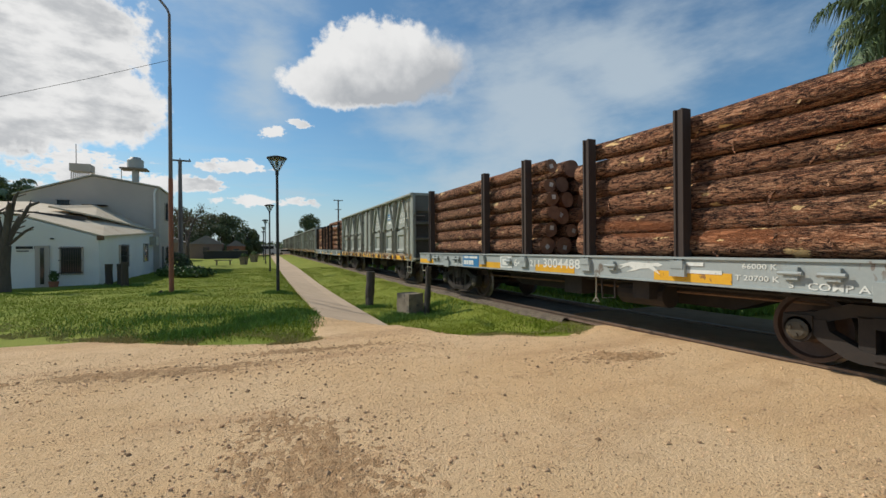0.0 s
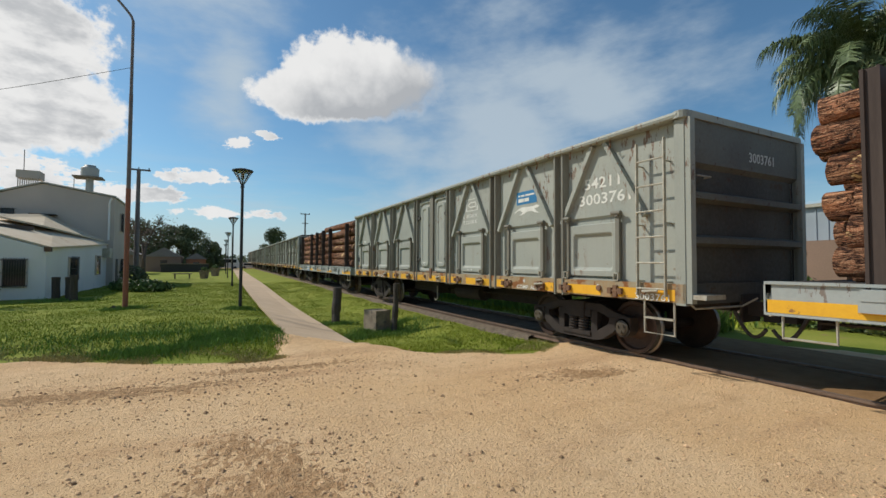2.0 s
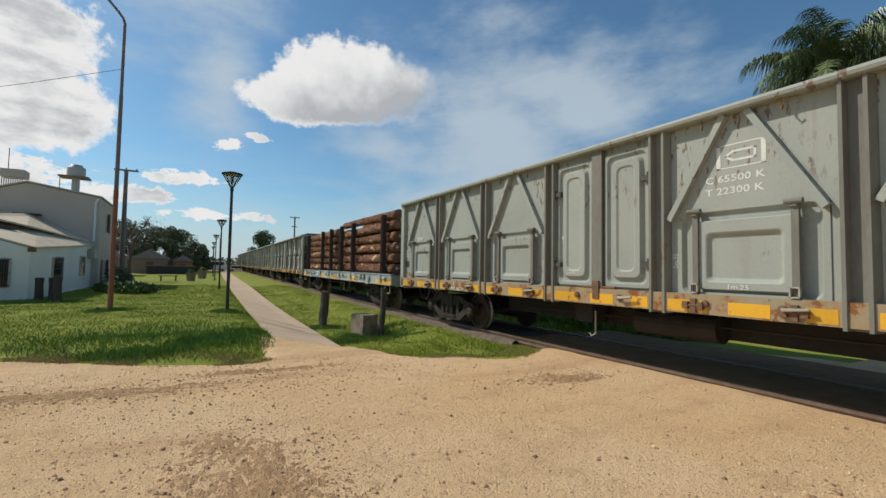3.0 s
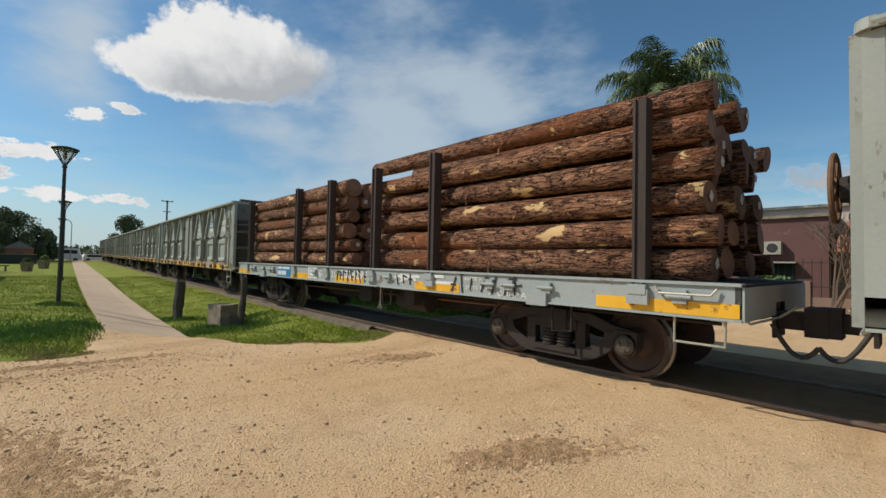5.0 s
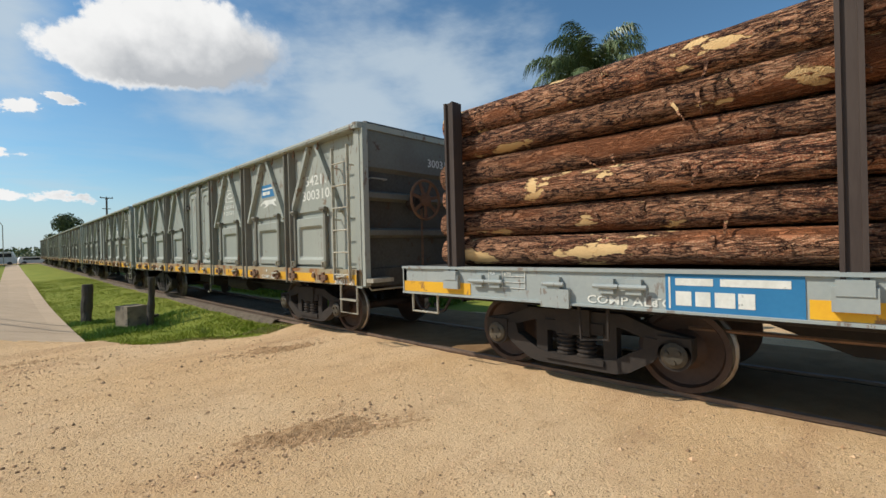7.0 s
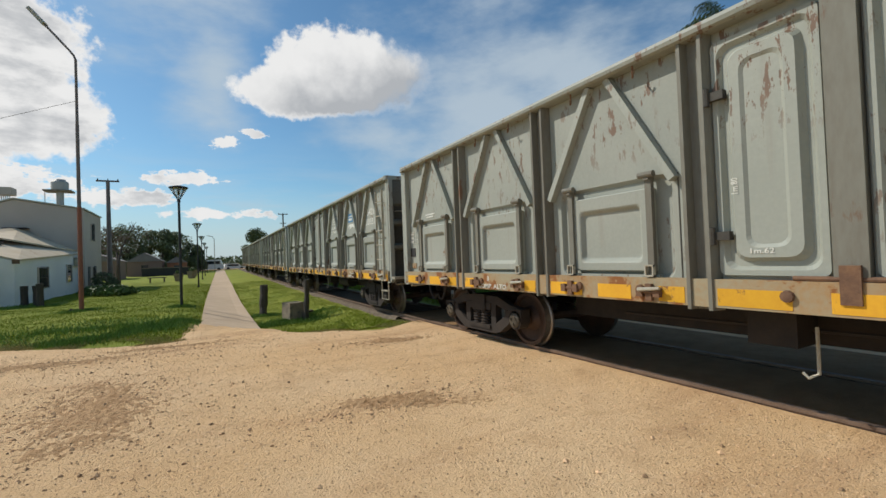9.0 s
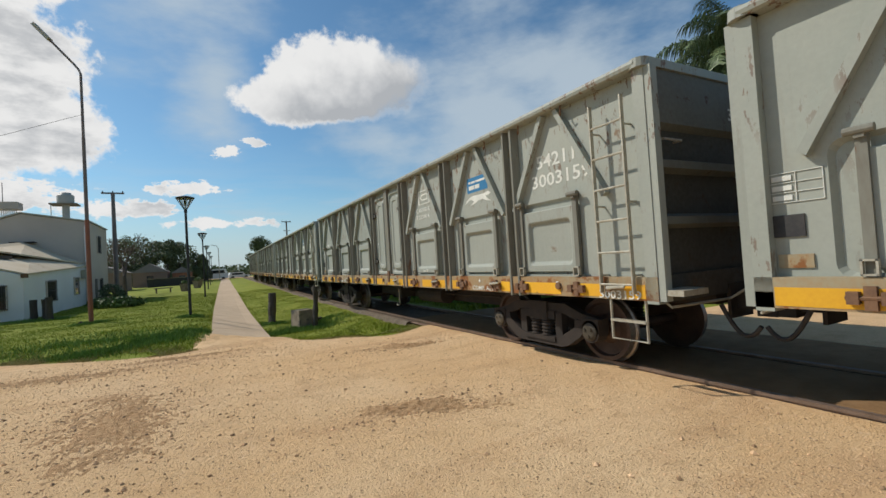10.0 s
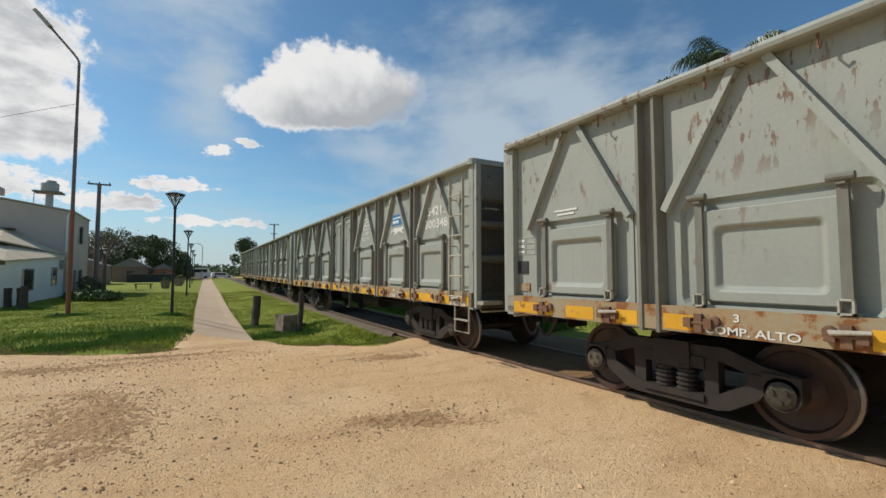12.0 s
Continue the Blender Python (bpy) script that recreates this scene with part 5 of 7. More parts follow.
def flatcar(at, label):
    f = thing("flat_wagon", label, "railway wagon", "wagons of the train", at=at)
    L = F_LEN
    z0, z1 = 0.88, 1.25
    for s in (-1, 1):
        x0, x1 = sorted((s * W, s * (W - 0.03)))
        o = [(W, z0 + 0.025), (W + 0.03, z0 + 0.02), (W + 0.03, z0), (W - 0.12, z0), (W - 0.12, z1), (W + 0.03, z1), (W + 0.03, z1 - 0.03), (W, z1 - 0.035)]
        bm = beam(bmesh.new(), [(s * px, pz) for px, pz in o], 0, L)
        part("side_sill", bm, FLAT_GREY, f, "grey painted side sill with scuffs and scrawls", bevel=0.005)
    part("deck", B((-W + 0.03, W - 0.03, 0.0, L, z1 - 0.07, z1 - 0.01)), BOGIE, f, "dark steel deck")
    part("end_sill", B((-W, W, -0.02, 0.06, z0, z1 - 0.035)), FLAT_GREY, f)
    part("end_sill", B((-W, W, L - 0.06, L + 0.02, z0, z1 - 0.035)), FLAT_GREY, f)
    bm = bmesh.new()
    prism(bm, [(0.1, 1.18), (L - 0.1, 1.18), (L - 0.1, 0.82), (L - 3.7, 0.78), (L - 4.6, 0.44), (4.6, 0.44), (3.7, 0.78), (0.1, 0.82)], -0.3, 0.3)
    part("centre_sill", bm, BOGIE, f)
    for k in range(1, 9):
        part("cross_bearer", B((-W + 0.04, W - 0.04, k * L / 9 - 0.05, k * L / 9 + 0.05, 0.85, 1.15)), BOGIE, f)
    for y in (0.99, 4.61, 6.45, 8.4, 10.24, 13.92):
        for s in (-1, 1):
            o = [(W + 0.015, -0.075), (W + 0.015, -0.045), (W - 0.01, -0.04), (W - 0.01, 0.04), (W + 0.015, 0.045), (W + 0.015, 0.075), (W - 0.15, 0.075), (W - 0.15, -0.075)]
            bm = column(bmesh.new(), [(s * px, y + py) for px, py in o], z1 - 0.12, 3.3)
            st = part("stake", bm, STAKE, f, "dark brown steel stake", bevel=0.006)
            bm = B((*sorted((s * W, s * (W + 0.06))), y - 0.12, y + 0.12, z0 + 0.1, z1 - 0.1), (*sorted((s * W, s * (W + 0.07))), y - 0.1, y + 0.1, z1 - 0.16, z1 - 0.05))
            part("stake_pocket", bm, FLAT_GREY, st, bevel=0.012)
    # yellow marks along the lower half of the near sill
    for a, b in ((0.02, 1.5), (3.88, 5.03), (6.78, 8.0), (9.42, 10.48), (13.64, L - 0.02)):
        part("yellow_mark", B((-W - 0.006, -W + 0.002, a, b, z0 + 0.03, z0 + 0.17)), YELLOW, f)
    # brackets and winch bits on the sill
    for y in (0.55, 2.2, 2.83, 3.21, 5.85, 9.0, 11.7, 11.95, 12.5, 13.25, 13.5):
        bm = B((-W - 0.05, -W, y - 0.07, y + 0.07, 1.02, 1.16))
        rod(bm, (-W - 0.06, y - 0.12, 1.09), (-W - 0.06, y + 0.12, 1.09), 0.022, 0.022, 8)
        part("tie_bracket", bm, FLAT_GREY, f, bevel=0.008)
    for y in (2.35, 12.49):
        part("jacking_pad", B((-W - 0.055, -W, y - 0.16, y + 0.16, z0 - 0.03, z0 + 0.16)), FLAT_GREY, f, bevel=0.01)
    # blue plate with pale bars
    plate = part("sign_plate", B((-W - 0.008, -W, 10.5, 11.44, z0 + 0.02, z1 - 0.03)), BLUE, f, "blue painted sign with pale bars")
    x = -W - 0.011
    for a, b_, z, h in ((11.08, 11.36, 1.12, 0.06), (10.58, 11.03, 1.12, 0.06), (11.24, 11.36, 0.95, 0.12), (11.1, 11.21, 0.95, 0.12), (10.93, 11.07, 0.95, 0.12), (10.8, 10.91, 0.95, 0.12), (11.4, 11.415, 0.92, 0.27)):
        part("sign_bar", B((x, x + 0.003, a, b_, z, z + h)), WHITE, plate)
    lettering("COMP ALTO", 0.11, f, -W - 0.006, 12.16, z0 + 0.04)
    lettering("COMP ALTO", 0.11, f, -W - 0.006, 3.07, z0 + 0.04)
    lettering("66000 K", 0.09, f, -W - 0.006, 3.76, z0 + 0.24)
    lettering("T 20700 K", 0.09, f, -W - 0.006, 3.84, z0 + 0.1)
    lettering("64", 0.24, f, -W - 0.006, 8.82, z0 + 0.1)
    lettering("211", 0.2, f, -W - 0.006, 8.2, z0 + 0.12)
    bm = B((x, x + 0.006, 8.9, 9.4, z0 + 0.05, z0 + 0.34))
    part("painted_emblem", bm, WHITE, f, "white painted panel with arrow outline")
    bm = bmesh.new()
    for p, q in (((9.33, 0.98), (9.33, 1.16)), ((9.33, 1.16), (9.07, 1.16)), ((9.07, 1.16), (8.96, 1.07)), ((8.96, 1.07), (9.07, 0.98)), ((9.07, 0.98), (9.33, 0.98))):
        bar(bm, (x - 0.002, *p), (x - 0.002, *q), 0.03, 0.004, up=(1, 0, 0))
    part("painted_emblem", bm, FLAT_GREY, f)
    a, b_ = 12.86, 13.36
    part("data_panel", B((x, x + 0.006, a, b_, 1.02, 1.026), (x, x + 0.006, a, b_, 1.085, 1.091), (x, x + 0.006, a, b_, 1.15, 1.156), (x, x + 0.006, a, b_, 1.213, 1.219), (x, x + 0.006, a, a + 0.006, 1.02, 1.219), (x, x + 0.006, b_ - 0.006, b_, 1.02, 1.219), (x, x + 0.006, 13.16, 13.166, 1.02, 1.219)), WHITE, f)
    for word, yy, zz in (("RA", 13.34, 1.165), ("670", 13.14, 1.165), ("ACC", 13.34, 1.1), ("REV", 13.34, 1.035)):
        lettering(word, 0.05, f, x, yy, zz)
    lettering("6", 0.09, f, -W - 0.006, 11.56, z0 + 0.04)
    lettering("5", 0.09, f, -W - 0.006, 3.25, z0 + 0.05)
    part("data_panel", B((x, x + 0.006, 4.25, 4.75, 1.13, 1.18), (x, x + 0.006, 4.0, 4.6, 1.03, 1.08)), WHITE, f)
    bm = bmesh.new()
    outline = [(5.62, 1.10), (5.70, 1.04), (5.60, 1.075), (5.50, 1.10), (5.42, 1.06), (5.56, 1.0), (5.38, 1.03), (5.28, 1.06), (5.12, 1.07), (5.02, 1.03), (4.92, 0.985), (4.98, 1.05), (5.05, 1.11), (4.95, 1.10), (4.88, 1.13), (4.97, 1.16), (5.08, 1.15), (5.25, 1.155), (5.45, 1.165), (5.56, 1.14), (5.72, 1.10)]
    prism(bm, outline, -W - 0.006, -W - 0.001)
    part("painted_emblem", bm, WHITE, f, "white running-animal silhouette, worn")
    for y in (1.9, 5.9, 12.0):
        bm = bmesh.new()
        tube(bm, [(-W + 0.1, y, 0.9), (-W + 0.1, y, 0.55), (-W + 0.1, y + 0.28, 0.52), (-W + 0.1, y + 0.3, 0.88)], 0.018, 6)
        part("hanger", bm, BOGIE, f)
    part("tool_box", B((-W + 0.2, -W + 0.45, 5.3, 5.62, 0.58, 0.85)), BOGIE, f, bevel=0.02)
    part("brake_pipe", R(((-1.0, 0.3, 0.80), (-1.0, L - 0.3, 0.80), 0.022), seg=6), BOGIE, f)
    part("brake_rod", R(((-0.75, 3.2, 0.7), (-0.75, L - 3.4, 0.64), 0.02), seg=6), RUST, f)
    step_iron(f, 0.15, 0.62, 0.62)
    step_iron(f, L - 0.62, L - 0.15, 0.64)
    bm = bmesh.new()
    tube(bm, [(-W - 0.04, 0.2, z1 - 0.06), (-W - 0.06, 0.25, z1 - 0.13), (-W - 0.06, 0.75, z1 - 0.13), (-W - 0.04, 0.8, z1 - 0.06)], 0.014, 6)
    part("grab_iron", bm, GALV, f)
    bm = bmesh.new()
    tube(bm, [(-1.2, 6.5, 0.85), (-1.2, 6.5, 0.50), (-1.2, 6.42, 0.42), (-1.2, 6.58, 0.42), (-1.2, 6.5, 0.50)], 0.014, 6)
    part("release_handle", bm, GALV, f)
    bm = bmesh.new()
    rod(bm, (-0.9, 5.2, 0.62), (-0.9, 6.1, 0.62), 0.19, 0.19, 16)
    part("brake_cylinder", bm, BOGIE, f)
    part("brake_valve", B((-1.1, -0.7, 7.0, 7.5, 0.5, 0.86)), BOGIE, f, bevel=0.03)
    for y in (2.34, L - 2.34):
        bogie(f, y)
    coupler(f, 0.0, -1)
    coupler(f, L, 1)
    return f


def load(u, meshes, seed, rows, pitches):
    """Two stacks of logs between the stakes of the flat wagon at u."""
    r_ = random.Random(seed)
    for y0, up in zip((0.42, 7.86), pitches):
        z = 1.26 + 0.0
        row = 0
        while row < rows:
            count = 7 if row % 2 == 0 else 6
            pitch = 2 * 1.28 / 7
            rr = 0.16
            for i in range(count):
                me, length, rad = r_.choice(meshes)
                x = -1.28 + pitch * (i + 0.5 + (0.5 if row % 2 else 0))
                if i == 0:
                    x = -1.10 + r_.uniform(-0.02, 0.03)
                if row == rows - 1 and (i in (count - 1,) or r_.random() < 0.12) and i != 0:
                    continue
                flip = r_.random() < 0.5
                y = y0 + r_.uniform(-0.16, 0.2)
                m = pose(x, y, z + 0.175 + r_.uniform(-0.015, 0.015), r_.uniform(-0.35, 0.35), r_.uniform(0, 360), r_.uniform(-0.5, 0.5))
                if flip:
                    m = pose(x, y + length, z + 0.175, r_.uniform(-0.3, 0.3), r_.uniform(0, 360), 180 + r_.uniform(-0.5, 0.5))
                ob = new("log", me)
                tagged(ob, "reddish-brown pine log with bark, stacked on a flat wagon", "log", "logs stacked on the flat wagons")
                LOGS.append((ob, u, m))
                if r_.random() < 0.45:
                    tag = new("tag", TAG_MESH)
                    tag.parent = ob
                    tag.matrix_basis = Matrix.Translation((0.03, length + 0.026 if flip else -0.026, 0.02)) @ Matrix.Rotation(r_.uniform(0, 6.28), 4, "Y")
                if i == 0:
                    turn = m.to_3x3().inverted()
                    for q in range(7):
                        a = r_.uniform(-0.5, 0.75)
                        out_ = turn @ Vector((-math.cos(a), 0, math.sin(a)))
                        strip_ = new("bark_strip", r_.choice(STRIPS))
                        strip_.parent = ob
                        strip_.matrix_basis = Matrix.Translation(out_ * (rad * 0.97) + Vector((0, r_.uniform(0.3, length - 0.3), 0))) @ turn.to_4x4() @ Matrix.Rotation(r_.uniform(-1.4, 1.4), 4, "X")
            z += up
            row += 1


U = {"f1": -0.42, "g1": 15.33, "f2": 31.42, "g2": 47.21}
TRAIN = []
first = flatcar(Matrix.Identity(4), "grey flat wagon with dark steel stakes, loaded with pine logs")
TRAIN.append((first, U["f1"], F_LEN))
second = copy_thing(first, Matrix.Identity(4))
second["label"] = "grey flat wagon with black scrawls, loaded with pine logs"
TRAIN.append((second, U["f2"], F_LEN))
lettering("3004488", 0.25, first, -W - 0.006, 7.74, 1.0)
lettering("3004298", 0.25, second, -W - 0.006, 7.74, 1.0)
x = -W - 0.012
r_ = random.Random(3)


def scrawl(y0, y1, z0, z1, n, w=0.022):
    """Black spray strokes, no words."""
    for k in range(n):
        bm = bmesh.new()
        y = y0 + (y1 - y0) * (k + 0.5) / n
        p = (x, y + r_.uniform(-0.04, 0.04), z0 + r_.uniform(0, 0.05))
        q = (x, y + r_.uniform(-0.09, 0.09), z1 - r_.uniform(0, 0.06))
        bar(bm, p, q, w, 0.004, up=(1, 0, 0))
        if k % 2:
            bar(bm, q, (x, q[1] - r_.uniform(0.06, 0.14), q[2] - r_.uniform(-0.02, 0.04)), w, 0.004, up=(1, 0, 0))
        if k % 3 == 0:
            zz = (p[2] + q[2]) / 2
            bar(bm, (x, y + 0.03, zz), (x, y - 0.09, zz + r_.uniform(-0.03, 0.03)), w, 0.004, up=(1, 0, 0))
        part("scrawl", bm, BLACK, second, "black spray-paint strokes")


scrawl(6.65, 8.0, 0.92, 1.21, 8, 0.03)
scrawl(5.1, 5.6, 0.95, 1.2, 3, 0.03)
scrawl(2.6, 4.15, 0.92, 1.22, 7, 0.03)

def brake_gear(g, y, x, wall, dz=0.0):
    """Spoked hand-brake wheel on its spindle before an end wall, with gear case and chain."""
    d = 1 if y > wall else -1
    z = 2.30 + dz
    w = part("brake_wheel", tube(bmesh.new(), [(x + 0.32 * math.cos(2 * math.pi * q / 32), y, z + 0.32 * math.sin(2 * math.pi * q / 32)) for q in range(33)], 0.024, 8), RUST, g, "rusty spoked brake wheel")
    part("hub", lathe(bmesh.new(), [(0.06, y - 0.03), (0.115, y - 0.02), (0.115, y + 0.02), (0.06, y + 0.03)], 16, "y", (x, 0, z)), RUST, w)
    for k in range(7):
        a = 2 * math.pi * k / 7 + 0.2
        bm = bmesh.new()
        bar(bm, (x + 0.09 * math.cos(a), y, z + 0.09 * math.sin(a)), (x + 0.305 * math.cos(a), y, z + 0.305 * math.sin(a)), 0.05, 0.02, up=(0, 1, 0))
        part("spoke", bm, RUST, w)
    part("spindle", R(((x, y, z), (x, wall - d * 0.02, z), 0.03), seg=8), BOGIE, g)
    bm = bmesh.new()
    rod(bm, (x, wall + d * 0.01, z - 0.02), (x, wall + d * 0.2, z - 0.02), 0.15, 0.12, 14)
    part("gear_case", bm, BOGIE, g, "dark cast brake gear case")
    links_ = bmesh.new()
    for k in range(16):
        zz = z - 0.12 - 0.075 * k
        tube(links_, [(x + 0.1 + (0.02 if k % 2 else 0) * math.cos(q), wall + d * 0.13 + (0 if k % 2 else 0.02) * math.cos(q), zz + 0.045 * math.sin(q)) for q in (0, 1.05, 2.1, 3.14, 4.2, 5.25, 6.2)], 0.008, 4)
    part("brake_chain", links_, RUST, g, "hanging rusty brake chain")


def end_number(g, num):
    """The wagon's number on its end wall and on the corner of its sill."""
    ob = new("lettering", text_mesh(num, 0.2))
    ob.parent = g
    ob.matrix_basis = Matrix.Translation((-0.02, -0.03, 2.93)) @ Matrix.Rotation(math.pi / 2, 4, "X")
    lettering(num, 0.13, g, -W - 0.007, 0.78, SILL + 0.01)


g1 = gondola(Matrix.Identity(4))
TRAIN.append((g1, U["g1"], G_LEN))
for k, num in enumerate(("3003100", "3003159", "3003480", "", "")):
    g = copy_thing(g1, Matrix.Identity(4))
    TRAIN.append((g, U["g2"] + 16.14 * k, G_LEN))
    if num:
        lettering("54211", 0.25, g, -W + 0.0975, 1.86, 2.68)
        lettering(num, 0.25, g, -W + 0.0975, 1.98, 2.42)
        end_number(g, num)
    if num == "3003100":
        brake_gear(g, -0.34, -0.38, 0.0)
        for y in (0.25, 0.95, 1.5):
            bm = lathe(bmesh.new(), [(0.06, -1.2), (0.14, -1.17), (0.14, 1.17), (0.06, 1.2)], 14, "x", (0, y, TOP - 0.02))
            part("load_roll", bm, GREY_END_SHADE, g, "dark rolled load showing over the rim")
brake_gear(g1, G_LEN + 0.24, -0.8, G_LEN, -0.12)
lettering("54211", 0.25, g1, -W + 0.0975, 1.86, 2.68)
lettering("3003761", 0.25, g1, -W + 0.0975, 1.98, 2.42)
end_number(g1, "3003761")
MESHES = log_meshes()


def bark_strips():
    """Short torn strips of bark, curling away from the log."""
    out = []
    g = random.Random(21)
    for k in range(6):
        bm = bmesh.new()
        n, ln, w = 5, g.uniform(0.10, 0.26), g.uniform(0.012, 0.028)
        rows_ = []
        for q in range(n + 1):
            t = q / n
            p = Vector((-0.055 * math.sin(2.4 * t) * g.uniform(0.6, 1.2), g.uniform(-0.012, 0.012), -ln * t))
            e = w * (1 - 0.75 * t) * g.uniform(0.7, 1.2)
            rows_.append([bm.verts.new(p + Vector((dx, dy, 0))) for dx, dy in ((0, -e), (-0.006, -e), (-0.006, e), (0, e))])
        for a, b in zip(rows_, rows_[1:]):
            for c in range(4):
                bm.faces.new((a[c], a[(c + 1) % 4], b[(c + 1) % 4], b[c]))
        bm.faces.new(rows_[0][::-1])
        bm.faces.new(rows_[-1])
        me = bpy.data.meshes.new("bark_strip")
        bmesh.ops.recalc_face_normals(bm, faces=bm.faces)
        bm.to_mesh(me)
        bm.free()
        me.materials.append(BARK)
        out.append(me)
    return out


STRIPS = bark_strips()
bm = B((-0.045, 0.045, -0.003, 0.003, -0.045, 0.045))
TAG_MESH = bpy.data.meshes.new("tag")
bm.to_mesh(TAG_MESH)
bm.free()
TAG_MESH.materials.append(TAG)
load(U["f1"], MESHES, 5, 6, (0.335, 0.33))
load(U["f2"], MESHES, 8, 6, (0.375, 0.335))

# ---- concrete path ----
path = thing("footpath", "long reddish concrete footpath with thin joints", "footpath", kind="structure")
y = 9.55
k = 0
while y < 96:
    step = 1.75 if k < 2 else 3.05
    y1 = y + step - 0.018
    verts, faces = [], []
    for yy in (y, (y + y1) / 2, y1):
        for dx in (-PATH_W / 2, -0.36, 0.36, PATH_W / 2):
            x = path_x(yy) + dx
            verts.append((x, yy, ground_z(x, yy) + 0.03))
    n = len(verts)
    verts += [(a, b, c - 0.12) for a, b, c in verts]
    for j in range(2):
        for i in range(3):
            q = j * 4 + i
            faces.append((q, q + 1, q + 5, q + 4))
    edge = [0, 1, 2, 3, 7, 11, 10, 9, 8, 4]
    for i in range(len(edge)):
        p, q = edge[i], edge[(i + 1) % len(edge)]
        faces.append((p, p + n, q + n, q))
    me = bpy.data.meshes.new("slab")
    me.from_pydata(verts, [], faces)
    link("slab", me, CONCRETE, path)
    y += step
    k += 1


# ---- street furniture ----
def path_lamp(at):
    l = thing("street_lamp", "slim black post lamp with funnel-shaped glass lantern beside the path", "street lamp", "lamps along the path", at=at)
    part("base", R(((0, 0, -0.1), (0, 0, 0.12), 0.09, 0.075), seg=12), IRON, l)
    part("pole", R(((0, 0, 0.0), (0, 0, 3.92), 0.052, 0.042), seg=12), IRON, l)
    part("collar", R(((0, 0, 3.86), (0, 0, 3.98), 0.06, 0.05), seg=12), IRON, l)
    bm = bmesh.new()
    lathe(bm, [(0.05, 3.98), (0.27, 4.36), (0.25, 4.36), (0.04, 4.0)], 8)
    part("lantern_glass", bm, LAMPGLASS, l, "pale funnel lantern panes")
    for k in range(8):
        a = math.pi * k / 4
        bm = bmesh.new()
        bar(bm, (0.05 * math.cos(a), 0.05 * math.sin(a), 3.97), (0.282 * math.cos(a), 0.282 * math.sin(a), 4.37), 0.016, 0.016)
        part("lantern_rib", bm, IRON, l)
    bm = bmesh.new()
    lathe(bm, [(0.29, 4.355), (0.31, 4.37), (0.31, 4.40), (0.14, 4.45), (0.03, 4.46)], 16)
    part("lantern_cap", bm, IRON, l)
    part("bulb_holder", R(((0, 0, 4.12), (0, 0, 4.34), 0.045, 0.045), seg=10), IRON, l)
    return l


lamp = path_lamp(pose(0.97, 15.0, ground_z(0.97, 15) - 0.06))
for x, y in ((1.55, 31.5), (1.95, 48.0), (2.42, 64.5), (2.95, 81.0)):
    copy_thing(lamp, pose(x, y, ground_z(x, y), 0, 0, 20 * y))

mast = thing("street_light", "tall thin mast with rust-red foot and bent arm, lamp head", "street light", at=pose(-2.17, 16.73, 0.0))
part("mast_foot", R(((0, 0, -0.2), (0, 0, 3.9), 0.075, 0.068), seg=12), RUSTMAST, mast, "rust-red painted foot")
part("mast_pole", R(((0, 0, 3.9), (0, 0, 6.9), 0.06, 0.055), ((0, 0, 6.9), (0, 0, 9.25), 0.047, 0.042), seg=12), MASTGREY, mast)
bm = bmesh.new()
tube(bm, [(0, 0, 9.25), (-0.06, 0.03, 9.42), (-0.2, 0.08, 9.62), (-0.95, 0.3, 10.55)], 0.038, 10)
part("arm", bm, MASTGREY, mast)
bm = bmesh.new()
bar(bm, (-0.90, 0.29, 10.49), (-1.34, 0.41, 11.03), 0.24, 0.12)
part("lamp_head", bm, GALV, mast, "grey flat lamp head", bevel=0.02)
bm = bmesh.new()
pts = [Vector((-0.02 - 30 * q, 0.4 * q * 0, 7.75 - 13.4 * q + 6 * q * q)) for q in [i / 14 for i in range(15)]]
tube(bm, pts, 0.007, 5)
part("wire", bm, BLACK, mast, "thin slack cable")
bm = R(((-0.05, 0, 0.0), (-0.2, 0.05, 0.22), 0.09, 0.07), seg=7)
tagged(part("stump", bm, DARKWOOD), "short dark stump beside the light mast", "stump").matrix_basis = pose(-2.3, 16.7, 0.02)


def utility_pole(x, y, h, r0, n_arm):
    p = thing("utility_pole", "dark concrete utility pole with short cross-arm", "utility pole", "utility poles", at=pose(x, y, 0))
    part("pole", R(((0, 0, -0.3), (0, 0, h), r0, r0 * 0.62), seg=12), MASTGREY, p)
    bm = B((-0.75, 0.75, -0.06, 0.06, h - 0.12, h + 0.0), (-0.12, 0.12, -0.12, 0.12, h - 0.3, h - 0.1))
    part("cross_arm", bm, MASTGREY, p, bevel=0.01)
    for k in range(n_arm):
        xx = -0.65 + 1.3 * k / max(1, n_arm - 1)
        part("insulator", R(((xx, 0, h), (xx, 0, h + 0.14), 0.04, 0.03), seg=8), BLACK, p)
    return p


utility_pole(-4.55, 40, 8.75, 0.2, 3)
fp = utility_pole(14.1, 73, 9.8, 0.17, 3)
part("bracket", B((-0.5, 0.5, -0.04, 0.04, 8.2, 8.3)), MASTGREY, fp)

